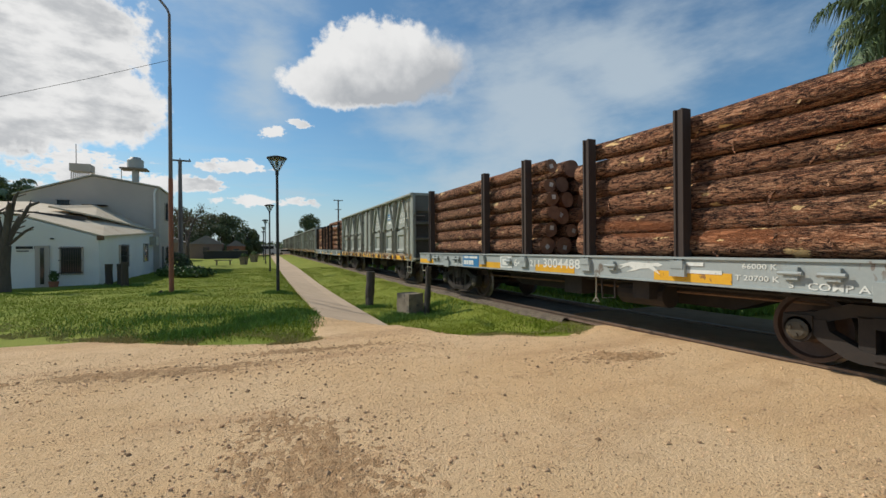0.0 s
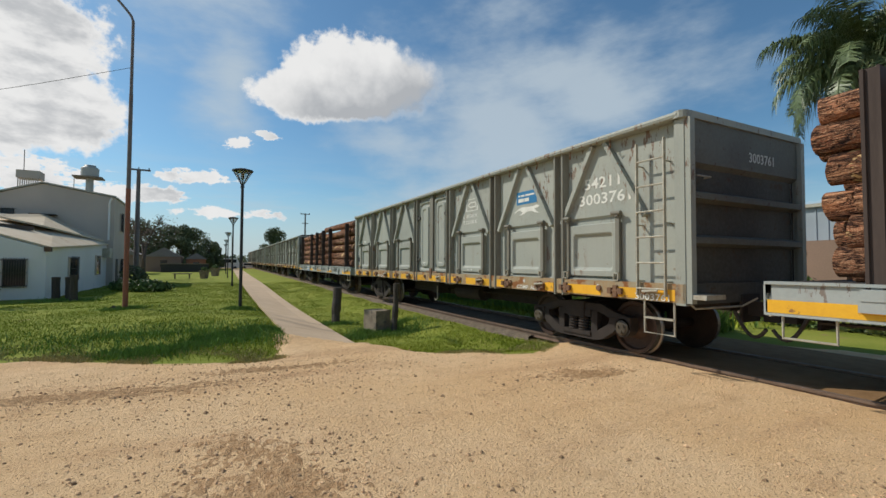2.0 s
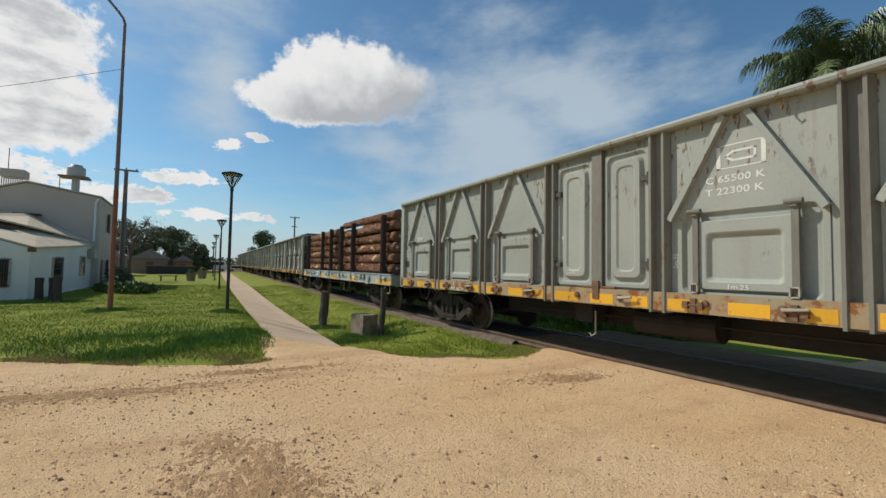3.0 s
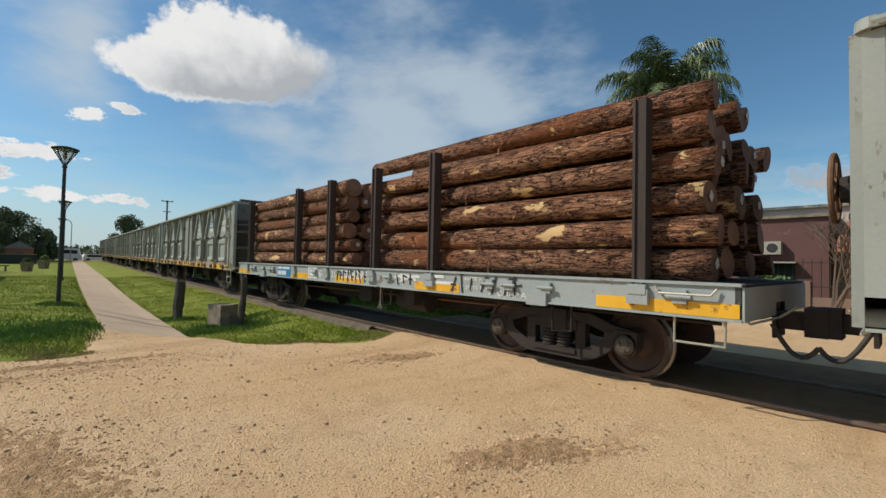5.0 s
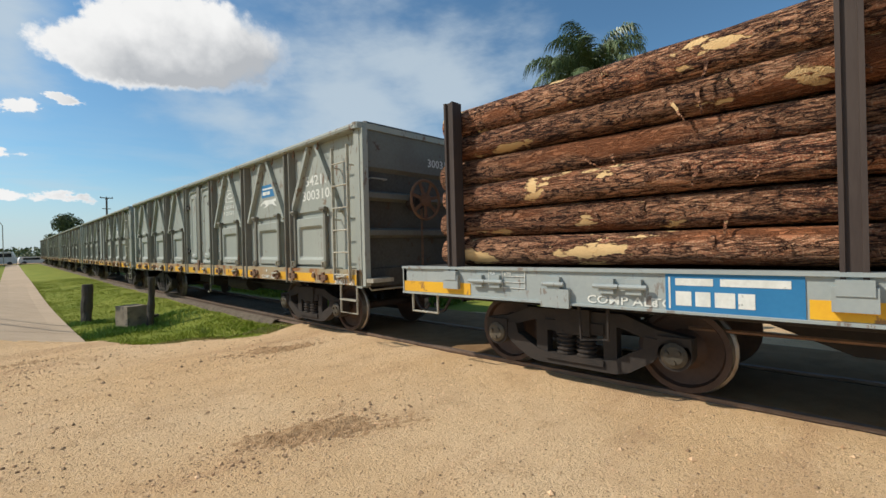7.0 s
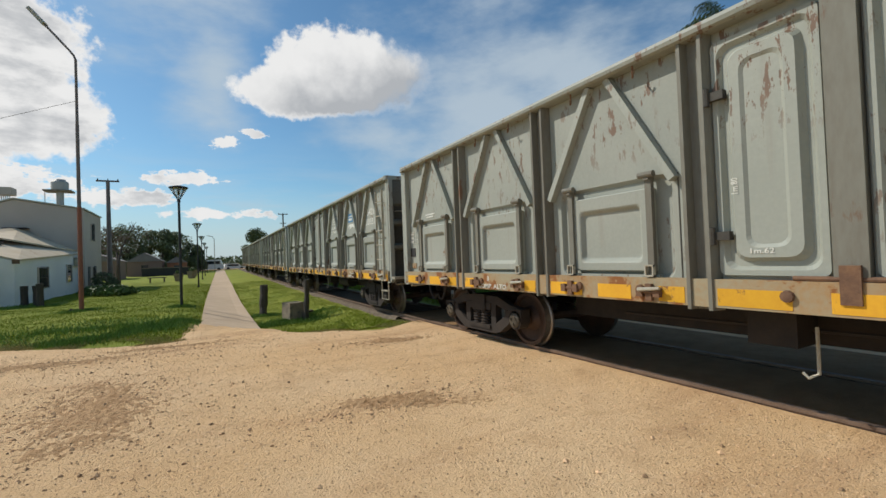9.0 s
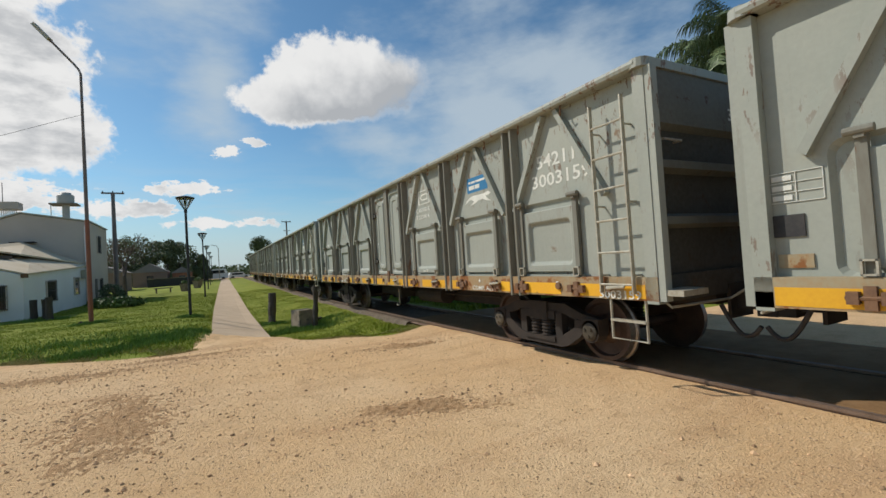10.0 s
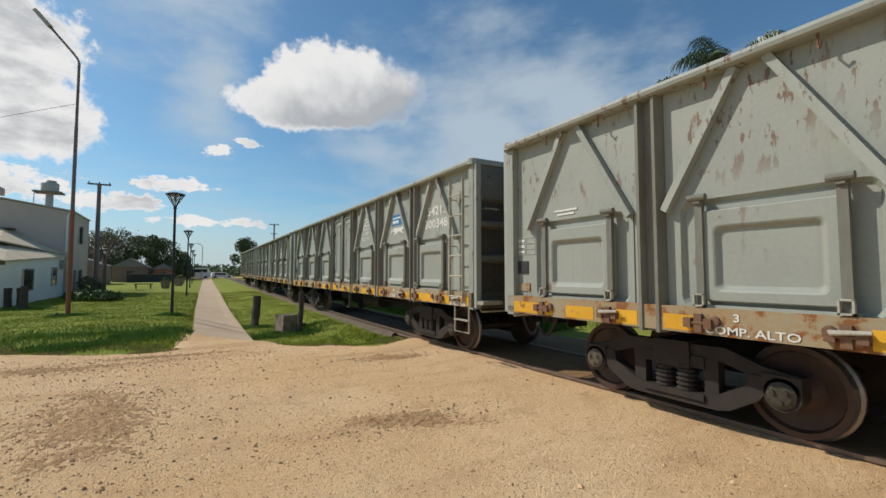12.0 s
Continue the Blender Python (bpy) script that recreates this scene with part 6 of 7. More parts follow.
# posts and block on the verge
POST = [(3.48, 13.25, 0.13, 1.12, "weathered dark wooden post leaning in the grass"), (4.5, 11.1, 0.085, 1.32, "forked weathered fence post beside a concrete block")]
for px, py, r, h, lab in POST:
    bm = bmesh.new()
    prof = []
    for k in range(9):
        t = k / 8
        prof.append((r * (1.0 + 0.18 * noise.noise((t * 4, px, 0)) + (0.12 if k == 0 else 0)), -0.15 + (h + 0.15) * t))
    lathe(bm, prof, 11)
    for v in bm.verts:
        v.co.x += 0.035 * noise.noise((v.co.x * 9, v.co.y * 9, v.co.z * 3)) + 0.05 * v.co.z
        v.co.y += 0.03 * noise.noise((v.co.y * 9, v.co.z * 4, 2))
    ob = tagged(part("fence_post", bm, POSTWOOD), lab, "post", "old posts on the verge")
    ob.matrix_basis = pose(px, py, ground_z(px, py) - 0.02)
bm = B((-0.24, 0.24, -0.30, 0.30, -0.2, 0.58))
bmesh.ops.subdivide_edges(bm, edges=bm.edges[:], cuts=4, use_grid_fill=True)
for v in bm.verts:
    n_ = noise.noise(v.co * 6.0)
    v.co += v.co.normalized() * (0.02 * n_)
ob = tagged(part("concrete_block", bm, OLD_CONCRETE, bevel=0.0), "square weathered concrete block on the grass", "block")
ob.matrix_basis = pose(4.2, 11.6, ground_z(4.2, 11.6) - 0.02, 0, 0, 14)
bm = bmesh.new()
lathe(bm, [(0.11, -0.1), (0.1, 0.1), (0.09, 0.17), (0.05, 0.19)], 10)
tagged(part("stump", bm, POSTWOOD), "low sawn stump in the grass", "stump").matrix_basis = pose(4.85, 12.0, ground_z(4.85, 12.0))
for px, py, h, r in ((-4.95, 21.6, 1.0, 0.14), (-4.55, 21.5, 1.0, 0.12), (-4.28, 20.9, 1.08, 0.13)):
    bm = bmesh.new()
    lathe(bm, [(r * 1.1, -0.15), (r, 0.3), (r * 0.92, h * 0.7), (r * 0.95, h)], 9)
    for v in bm.verts:
        v.co.x += 0.03 * noise.noise((v.co.x * 7, v.co.y * 7, v.co.z * 4 + px))
    tagged(part("fence_post", bm, POSTWOOD), "thick dark sawn post near the house corner", "post", "old posts on the verge").matrix_basis = pose(px, py, 0.05)


# ---- white house on the left ----
def window(parent, centre, w, h, facing, grille=0, name="window"):
    """facing: 'y' looks to -y, 'x' looks to +x. Frame, pane, bars."""
    m = Matrix.Translation(centre) @ (Matrix.Rotation(math.pi / 2, 4, "Z") if facing == "x" else Matrix.Identity(4))
    wn = part(name, B((-w / 2, w / 2, -0.01, 0.02, -h / 2, h / 2)), GLASS, parent, "dark window pane")
    wn.matrix_basis = m
    bm = B((-w / 2 - 0.05, -w / 2, -0.05, 0.03, -h / 2 - 0.05, h / 2 + 0.05), (w / 2, w / 2 + 0.05, -0.05, 0.03, -h / 2 - 0.05, h / 2 + 0.05), (-w / 2, w / 2, -0.05, 0.03, h / 2, h / 2 + 0.05), (-w / 2, w / 2, -0.05, 0.03, -h / 2 - 0.05, -h / 2))
    part("window_frame", bm, WALLG, wn)
    if grille:
        for k in range(grille):
            x = -w / 2 + w * (k + 0.5) / grille
            part("grille_bar", R(((x, -0.09, -h / 2 - 0.08), (x, -0.09, h / 2 + 0.08), 0.011), seg=6), IRON, wn)
        for z in (-h / 2, 0, h / 2):
            part("grille_rail", B((-w / 2 - 0.06, w / 2 + 0.06, -0.1, -0.08, z - 0.012, z + 0.012)), IRON, wn)
    return wn


annex = thing("house_annex", "low white rendered annex with tan sheet roof and barred window", "house")
x0, x1, y0, y1 = -11.5, -5.41, 22.2, 34.0
bm = bmesh.new()
prof = [(x0, -0.3), (x1, -0.3), (x1, 2.15), (-7.95, 2.95), (x0, 3.3)]
back = [(x0, -0.3), (x1, -0.3), (x1, 2.75), (-7.95, 4.1), (x0, 4.5)]
a = [bm.verts.new((x, y0, z)) for x, z in prof]
b = [bm.verts.new((x, y1, z)) for x, z in back]
bm.faces.new(a)
bm.faces.new(b[::-1])
for i in range(5):
    j = (i + 1) % 5
    bm.faces.new((a[i], a[j], b[j], b[i]))
part("wall", bm, WALLW, annex)
bm = bmesh.new()
for (xa, za), (xb, zb), (xc, zc), (xd, zd) in (((-5.28, 2.14), (-7.95, 2.98), (-7.95, 4.13), (-5.28, 2.74)), ((-7.95, 2.98), (x0, 3.33), (x0, 4.53), (-7.95, 4.13))):
    lo = [bm.verts.new(p) for p in ((xa, y0 - 0.0 + 0.04, za), (xb, y0 + 0.04, zb), (xc, y1 - 0.02, zc), (xd, y1 - 0.02, zd))]
    hi = [bm.verts.new(v.co + Vector((0, 0, 0.07))) for v in lo]
    bm.faces.new(lo[::-1])
    bm.faces.new(hi)
    for i in range(4):
        j = (i + 1) % 4
        bm.faces.new((lo[i], lo[j], hi[j], hi[i]))
part("roof", bm, ROOFT, annex, "tan corrugated sheet roof")
bm = bmesh.new()
bar(bm, (-8.35, 23.2, 3.17), (-6.75, 25.6, 3.1), 0.2, 0.16)
part("roof_lip", bm, DARKWOOD, annex, "dark edge of a raised roof sheet")
bm = bmesh.new()
v = [bm.verts.new(p) for p in ((-8.3, 26.2, 3.72), (-6.5, 26.1, 3.3), (-5.5, 33.8, 3.0), (-8.3, 33.8, 4.5))]
bm.faces.new(v)
w_ = [bm.verts.new(q.co - Vector((0, 0, 0.08))) for q in v]
bm.faces.new(w_[::-1])
for i in range(4):
    j = (i + 1) % 4
    bm.faces.new((v[i], v[j], w_[j], w_[i]))
part("roof_sheet", bm, ROOFT, annex)
part("gutter_end", B((-5.45, -5.25, 22.05, 22.28, 2.02, 2.2)), RUST, annex)
window(annex, (-6.3, 22.17, 1.21), 0.66, 0.98, "y", 9)
door = part("door", B((-7.42, -6.98, 22.13, 22.19, 0.14, 1.8)), WALLG, annex, "white door with tall narrow pane")
part("door_pane", B((-7.26, -7.14, 22.11, 22.13, 0.3, 1.72)), GLASS, door)
part("wall_sign", B((-8.0, -7.5, 22.17, 22.198, 1.68, 1.78), (-7.45, -7.2 - 0.2, 22.17, 22.198, 1.68, 1.78)), BLACK, annex, "dark lettering drawn as plain bars")
part("wall_sign", B((-7.98, -7.62, 22.17, 22.198, 1.58, 1.615)), BLACK, annex)
part("wall_light", B((-6.95, -6.85, 22.1, 22.2, 2.05, 2.1)), BLACK, annex)
window(annex, (-5.385, 26.1, 1.35), 1.5, 0.95, "x", 7)
window(annex, (-5.385, 31.4, 1.5), 1.1, 1.0, "x", 0)
part("air_conditioner", B((-5.4, -5.05, 32.7, 33.6, 1.95, 2.5)), GALV, annex, bevel=0.02)
slab = B((-11.0, -5.75, 21.1, 22.19, -0.05, 0.11))
tagged(part("paving", slab, WALLW, bevel=0.02), "pale concrete strip along the house front", "paving", kind="structure")
pot = thing("plant_pot", "small potted plant beside the white house door", "plant pot", at=pose(-6.75, 21.8, 0.11))
bm = bmesh.new()
lathe(bm, [(0.12, 0), (0.17, 0.28), (0.18, 0.3)], 10)
part("pot", bm, TERRACOTTA, pot)


def leaves(n, centres, size, seed, flat=1.0):
    """Many small leaf quads in a cloud of ellipsoids; centres: (x, y, z, rx, ry, rz)."""
    g = np.random.default_rng(seed)
    c = np.array(centres, float)
    vol = c[:, 3] * c[:, 4] * c[:, 5]
    pick = g.choice(len(c), n, p=vol / vol.sum())
    d = g.normal(size=(n, 3))
    d /= np.linalg.norm(d, axis=1)[:, None]
    rad = 0.55 + 0.5 * g.random(n) ** 0.6
    pos = c[pick, :3] + d * c[pick, 3:] * rad[:, None]
    nrm = d + g.normal(size=(n, 3)) * 0.7
    nrm /= np.linalg.norm(nrm, axis=1)[:, None]
    t = np.cross(nrm, g.normal(size=(n, 3)))
    t /= np.linalg.norm(t, axis=1)[:, None] + 1e-9
    b = np.cross(nrm, t) * flat
    s = size * (0.6 + 0.8 * g.random(n))[:, None]
    quad = np.stack([pos - t * s * 0.5, pos + b * s * 0.32, pos + t * s * 0.6, pos - b * s * 0.32], 1).reshape(-1, 3)
    me = bpy.data.meshes.new("leaves")
    me.from_pydata(quad.tolist(), [], np.arange(4 * n).reshape(-1, 4).tolist())
    return me


link("leaves", leaves(120, [(0, 0, 0.5, 0.14, 0.14, 0.22)], 0.12, 5), LEAF2, pot)

house = thing("house", "two-storey grey rendered house with low gable roof", "house")
bm = bmesh.new()
gable = [(-12.3, -0.3), (-5.08, -0.3), (-5.08, 5.72), (-8.55, 6.3), (-12.3, 4.97)]
a = [bm.verts.new((x, 34.0, z)) for x, z in gable]
b = [bm.verts.new((x, 40.0, z)) for x, z in gable]
bm.faces.new(a)
bm.faces.new(b[::-1])
for i in range(5):
    j = (i + 1) % 5
    bm.faces.new((a[i], a[j], b[j], b[i]))
part("wall", bm, WALLG, house)
bm = bmesh.new()
for p, q in (((-5.0, 5.73), (-8.55, 6.33)), ((-8.55, 6.33), (-12.4, 4.97))):
    lo = [bm.verts.new((x, y, z)) for x, y, z in ((p[0], 33.9, p[1]), (q[0], 33.9, q[1]), (q[0], 40.1, q[1]), (p[0], 40.1, p[1]))]
    hi = [bm.verts.new(v.co + Vector((0, 0, 0.09))) for v in lo]
    bm.faces.new(lo[::-1])
    bm.faces.new(hi)
    for i in range(4):
        j = (i + 1) % 4
        bm.faces.new((lo[i], lo[j], hi[j], hi[i]))
part("roof", bm, GALV, house)
window(house, (-10.03, 33.98, 4.48), 0.62, 0.5, "y", 4)
part("awning", B((-8.95, -7.8, 33.3, 33.99, 4.42, 4.47)), DARKWOOD, house, "small dark awning")
bm = bmesh.new()
tube(bm, [(-5.2, 33.93, 5.66), (-5.28, 33.93, 5.5), (-5.32, 33.93, 5.35), (-5.32, 33.93, 3.05)], 0.06, 8)
part("drain_pipe", bm, WALLW, house)
window(house, (-5.06, 36.6, 4.35), 0.9, 1.1, "x", 5)
window(house, (-5.06, 36.8, 1.4), 0.9, 0.9, "x", 5)
part("door", B((-5.09, -5.05, 35.0, 35.7, 0.1, 1.9)), BLACK, house)
part("roof_box", B((-10.75, -9.6, 37.5, 38.6, 7.1, 7.6)), WALLG, house, "slatted roof-top box")
part("roof_box_base", B((-10.7, -9.65, 37.6, 38.5, 5.6, 6.5)), WALLG, house)
for k in range(10):
    part("slat", B((-10.68 + 0.107 * k, -10.63 + 0.107 * k, 37.55, 37.6, 6.3, 7.12)), WALLG, house)
part("antenna", R(((-10.5, 38, 7.5), (-10.5, 38, 9.0), 0.025), seg=6), IRON, house)
tank = thing("water_tank", "pale plastic water tank on a roof column", "water tank", at=pose(-7.09, 38, 5.6))
part("column", R(((0, 0, 0.0), (0, 0, 1.85), 0.22), seg=12), TANKM, tank)
part("platform", B((-0.85, 0.75, -0.6, 0.6, 1.82, 1.92)), OLD_CONCRETE, tank)
bm = bmesh.new()
lathe(bm, [(0.5, 1.92), (0.52, 1.98), (0.5, 2.04), (0.52, 2.2), (0.5, 2.26), (0.52, 2.45), (0.48, 2.56), (0.34, 2.62), (0.34, 2.72), (0.1, 2.74)], 20)
part("tank_body", bm, TANKM, tank, smooth=True)
bm = bmesh.new()
tube(bm, [(-0.8, -0.2, 0.2), (-0.8, -0.2, 1.85)], 0.025, 6)
tube(bm, [(-0.8, -0.2, 0.9), (-0.1, -0.2, 0.9)], 0.02, 6)
part("pipe", bm, GALV, tank)


# ---- trees ----
def limbs(bm, p, d, r, length, depth, rnd, spread_=0.55):
    q = p + d * length
    rod(bm, p, q, r, r * 0.68, 7 if depth > 1 else 5, caps=depth < 2)
    if depth == 0:
        return [q]
    tips = []
    for _ in range(rnd.choice((2, 3, 3))):
        e = (d + Vector((rnd.gauss(0, spread_), rnd.gauss(0, spread_), rnd.gauss(0.12, 0.3)))).normalized()
        tips += limbs(bm, q, e, r * 0.62, length * rnd.uniform(0.6, 0.85), depth - 1, rnd, spread_)
    return tips


def tree(x, y, h, crown, seed, n, size, material, label, depth=3, lean=(0, 0)):
    rnd = random.Random(seed)
    t = thing("tree", label, "tree", "trees round the place", at=pose(x, y, ground_z(min(x, 12), min(y, 100)) - 0.1))
    bm = bmesh.new()
    tips = limbs(bm, Vector((0, 0, 0)), Vector((lean[0], lean[1], 1)).normalized(), h * 0.035, h * 0.32, depth, rnd)
    part("trunk", bm, TRUNK, t)
    top = [(v.x, v.y, v.z, *(crown * rnd.uniform(0.28, 0.5) for _ in range(2)), crown * rnd.uniform(0.2, 0.36)) for v in tips]
    zmax = max(q[2] for q in top)
    top = [(q[0] * crown / max(1.0, h * 0.42), q[1] * crown / max(1.0, h * 0.42), q[2] * (h * 0.86) / zmax, *q[3:]) for q in top]
    link("crown", leaves(n, top, size, seed), material, t)
    return t


def wood(x, y, h, w, seed, n, material, label):
    """A broad tree in leaf down to the ground, its crown made of uneven clumps."""
    rnd = random.Random(seed)
    t = thing("tree", label, "tree", "trees round the place", at=pose(x, y, ground_z(0, min(y, 100)) - 0.1))
    bm = bmesh.new()
    limbs(bm, Vector((0, 0, 0)), Vector((0, 0, 1)), h * 0.04, h * 0.25, 2, rnd)
    part("trunk", bm, TRUNK, t)
    clumps = []
    for k in range(16):
        a = rnd.uniform(0, 6.28)
        f = rnd.uniform(0.12, 0.86)
        r = w * math.sqrt(max(0.05, 1 - ((f - 0.4) / 0.62) ** 2)) * rnd.uniform(0.3, 0.8)
        clumps.append((r * math.cos(a), r * math.sin(a) * 0.7, h * f, w * rnd.uniform(0.28, 0.46), w * rnd.uniform(0.28, 0.4), h * rnd.uniform(0.09, 0.17)))
    link("crown", leaves(n, clumps, 0.3, seed), material, t)


for k, (x, y, h, w) in enumerate(((-8.6, 84, 8.6, 3.4), (-4.9, 86, 8.2, 3.2), (-2.2, 88, 7.9, 2.7), (0.2, 92, 6.0, 2.0), (-12.8, 82, 8.8, 4.0), (-11, 92, 9.5, 5), (-4, 100, 8.5, 5), (2.0, 94, 5.0, 1.6))):
    wood(x, y, h, w, 20 + k, 5000, LEAF, "dense dark-green tree behind the far houses")
wood(11.9, 92, 8.6, 2.4, 41, 4200, LEAF, "dark-green tree beyond the train")
wood(15.5, 96, 6.8, 2.6, 42, 3600, LEAF2, "rounded green tree beyond the train")
tree(-4.4, 43, 5.6, 2.6, 43, 1500, 0.13, LEAFDRY, "almost leafless small tree beside the house", depth=5)
tree(-13.5, 25, 5.5, 3.0, 44, 900, 0.2, LEAF, "leafy tree behind the white house")
# pollarded trunk before the house
bm = bmesh.new()
rnd = random.Random(5)
rod(bm, (0, 0, -0.2), (0.05, 0, 0.9), 0.3, 0.2, 12)
rod(bm, (0.05, 0, 0.85), (0.12, 0, 1.7), 0.2, 0.17, 12)
for dx, dy, dz, r in ((0.35, 0.1, 1.0, 0.1), (0.15, -0.1, 1.35, 0.11), (-0.3, 0.1, 1.3, 0.12), (0.55, 0.0, 0.55, 0.06), (-0.55, 0.2, 0.9, 0.1), (0.62, 0.1, 1.45, 0.08), (0.3, -0.05, 1.75, 0.07)):
    q = Vector((0.12 + dx, dy, 1.65 + dz))
    rod(bm, (0.1, 0, 1.6), q, r, r * 0.7, 9)
    rod(bm, q, q + Vector((dx * 0.4, dy, 0.15)), r * 0.75, r * 0.45, 8)
    for _ in range(4):
        u_ = q.lerp(Vector((0.1, 0, 1.6)), rnd.uniform(0.0, 0.5))
        rod(bm, u_, u_ + Vector((rnd.uniform(-0.1, 0.4), rnd.uniform(-0.2, 0.2), rnd.uniform(-0.05, 0.3))), r * 0.3, r * 0.2, 6)
t = thing("tree", "dark pollarded trunk with cut limbs in front of the house", "tree", "trees round the place", at=pose(-7.62, 20.0, 0.08))
part("trunk", bm, TRUNK, t)


def palm(x, y, z0, h, reach, seed, nf, label):
    p = thing("palm_tree", label, "palm tree", "palms", at=pose(x, y, z0))
    rnd = random.Random(seed)
    bm = bmesh.new()
    prof = [(0.26, -0.2), (0.2, 0.6)] + [(0.17 + 0.012 * (k % 2), 0.6 + (h - 0.6) * k / 18) for k in range(1, 19)]
    lathe(bm, prof, 12)
    part("trunk", bm, TRUNK, p)
    for k in range(nf):
        bm = bmesh.new()
        az = 2.4 * k + rnd.uniform(-0.3, 0.3)
        up = 1.5 - 2.2 * (k / nf) + rnd.uniform(-0.15, 0.15)
        ln = reach * rnd.uniform(0.85, 1.15)
        d = Vector((math.cos(az), math.sin(az), 0))
        side = Vector((-math.sin(az), math.cos(az), 0))
        pts = []
        pos, ang = Vector((0, 0, h)), up
        for q in range(15):
            pts.append(pos.copy())
            pos = pos + (d * math.cos(ang) + Vector((0, 0, math.sin(ang)))) * (ln / 14)
            ang -= 0.05 + 0.012 * q
        tube(bm, pts[:13], 0.024, 4)
        for q in range(1, 14):
            for f in (0.0, 0.12, 0.25, 0.37, 0.5, 0.62, 0.75, 0.87):
                c = pts[q].lerp(pts[q + 1], f)
                axis = (pts[q + 1] - pts[q]).normalized()
                lw = 1.0 * (1 - 0.8 * abs(q / 14 - 0.45)) * reach / 3.0
                for s in (-1, 1):
                    out_ = rnd.uniform(0.2, 0.75)
                    tip = c + side * (s * lw * out_) + axis * lw * rnd.uniform(0.15, 0.45) + Vector((0, 0, -lw * rnd.uniform(0.3, 1.0)))
                    mid = c.lerp(tip, 0.45) + side * (s * 0.1) + Vector((0, 0, 0.17 * lw))
                    w = axis * 0.022
                    v = [bm.verts.new(r_) for r_ in (c - w, c + w, mid + w, mid - w)]
                    bm.faces.new(v)
                    e = bm.verts.new(tip)
                    bm.faces.new((v[3], v[2], e))
        part("frond", bm, PALMLEAF, p)
    return p


palm(24.2, 7.75, 0.0, 10.25, 3.6, 3, 44, "tall feathery palm behind the railway")
palm(-14.2, 38, 0.0, 5.0, 2.4, 4, 24, "feathery palm behind the grey house")

# bushes
for k, (x, y, r, h, lab) in enumerate(((-2.7, 26.5, 1.1, 0.55, "low leafy bush on the lawn"), (-4.0, 33.5, 0.7, 1.2, "dark bush against the house"), (-3.6, 28.0, 0.8, 0.5, "low leafy bush on the lawn"))):
    ob = link("bush", leaves(900, [(0, 0, h * 0.5, r, r * 0.6, h * 0.55), (r * 0.6, 0.2, h * 0.35, r * 0.6, r * 0.5, h * 0.4)], 0.16, 60 + k), LEAF if k == 1 else LEAF2)
    tagged(ob, lab, "bush", "bushes").matrix_basis = pose(x, y, ground_z(x, y))

# ---- far end of the lawn ----
wall = B((-5.2, 0.45, 70, 70.5, 0.0, 1.4))
tagged(part("platform_edge", wall, BLACK), "long dark low wall at the end of the lawn", "wall", kind="structure").matrix_basis = pose(0, 0, 0.2)
part_top = B((-5.3, 0.5, 69.9, 70.6, 1.4, 1.5))
tagged(part("coping", part_top, OLD_CONCRETE), "pale coping on the long low wall", "wall", kind="structure").matrix_basis = pose(0, 0, 0.2)


def tub(x, y, s):
    t_ = thing("planter", "square concrete planter tub on the lawn", "planter", "planters", at=pose(x, y, ground_z(x, y), 0, 0, 12))
    bm = bmesh.new()
    lathe(bm, [(0.34 * s, 0), (0.47 * s, 0.75 * s), (0.5 * s, 0.8 * s), (0.42 * s, 0.8 * s)], 4)
    part("tub", bm, OLD_CONCRETE, t_)
    link("shrub", leaves(160, [(0, 0, 0.95 * s, 0.3 * s, 0.3 * s, 0.2 * s)], 0.14, int(x * 9 + 50)), LEAF2, t_)


tub(-0.05, 45, 0.9)
tub(0.95, 52, 1.0)
tub(1.1, 60, 1.0)
bench = thing("bench", "simple concrete bench on the lawn", "bench", at=pose(-1.75, 45, ground_z(-1.75, 45)))
part("seat", B((-0.75, 0.75, -0.2, 0.2, 0.4, 0.48)), OLD_CONCRETE, bench)
for x in (-0.55, 0.55):
    part("leg", B((x - 0.06, x + 0.06, -0.16, 0.16, -0.05, 0.4)), OLD_CONCRETE, bench)


def far_house(x0, x1, y0, y1, h, ridge, wallm, roofm, label):
    o = thing("house", label, "house", "far houses", at=pose(0, 0, ground_z(0, y0) - 0.1))
    xm = (x0 + x1) / 2
    part("wall", B((x0, x1, y0, y1, 0, h)), wallm, o)
    bm = bmesh.new()
    a = [bm.verts.new((x, y0 - 0.2, z)) for x, z in ((x0 - 0.2, h), (x1 + 0.2, h), (xm, ridge))]
    b = [bm.verts.new((x, y1 + 0.2, z)) for x, z in ((x0 - 0.2, h), (x1 + 0.2, h), (xm, ridge))]
    bm.faces.new(a)
    bm.faces.new(b[::-1])
    for i in range(3):
        j = (i + 1) % 3
        bm.faces.new((a[i], a[j], b[j], b[i]))
    part("roof", bm, roofm, o)
    n = max(1, int((x1 - x0) / 2.2))
    for k in range(n):
        x = x0 + (x1 - x0) * (k + 0.5) / n
        wn = part("window", B((x - 0.4, x + 0.4, y0 - 0.03, y0 - 0.005, h * 0.35, h * 0.78)), GLASS, o)
        part("window_frame", B((x - 0.47, x + 0.47, y0 - 0.05, y0 - 0.032, h * 0.78, h * 0.83)), wallm, wn)


far_house(-7.2, -3.0, 73, 79, 2.2, 3.5, FARHOUSE, FARROOF, "low brown house with a grey gable roof")
far_house(-2.4, 0.1, 74, 80, 1.9, 2.8, TERRACOTTA, FARROOF, "small reddish house at the end of the lawn")
far_house(-10.5, -6.5, 60, 66, 2.3, 3.2, FARHOUSE, FARROOF, "pale brown outbuilding behind the trees")


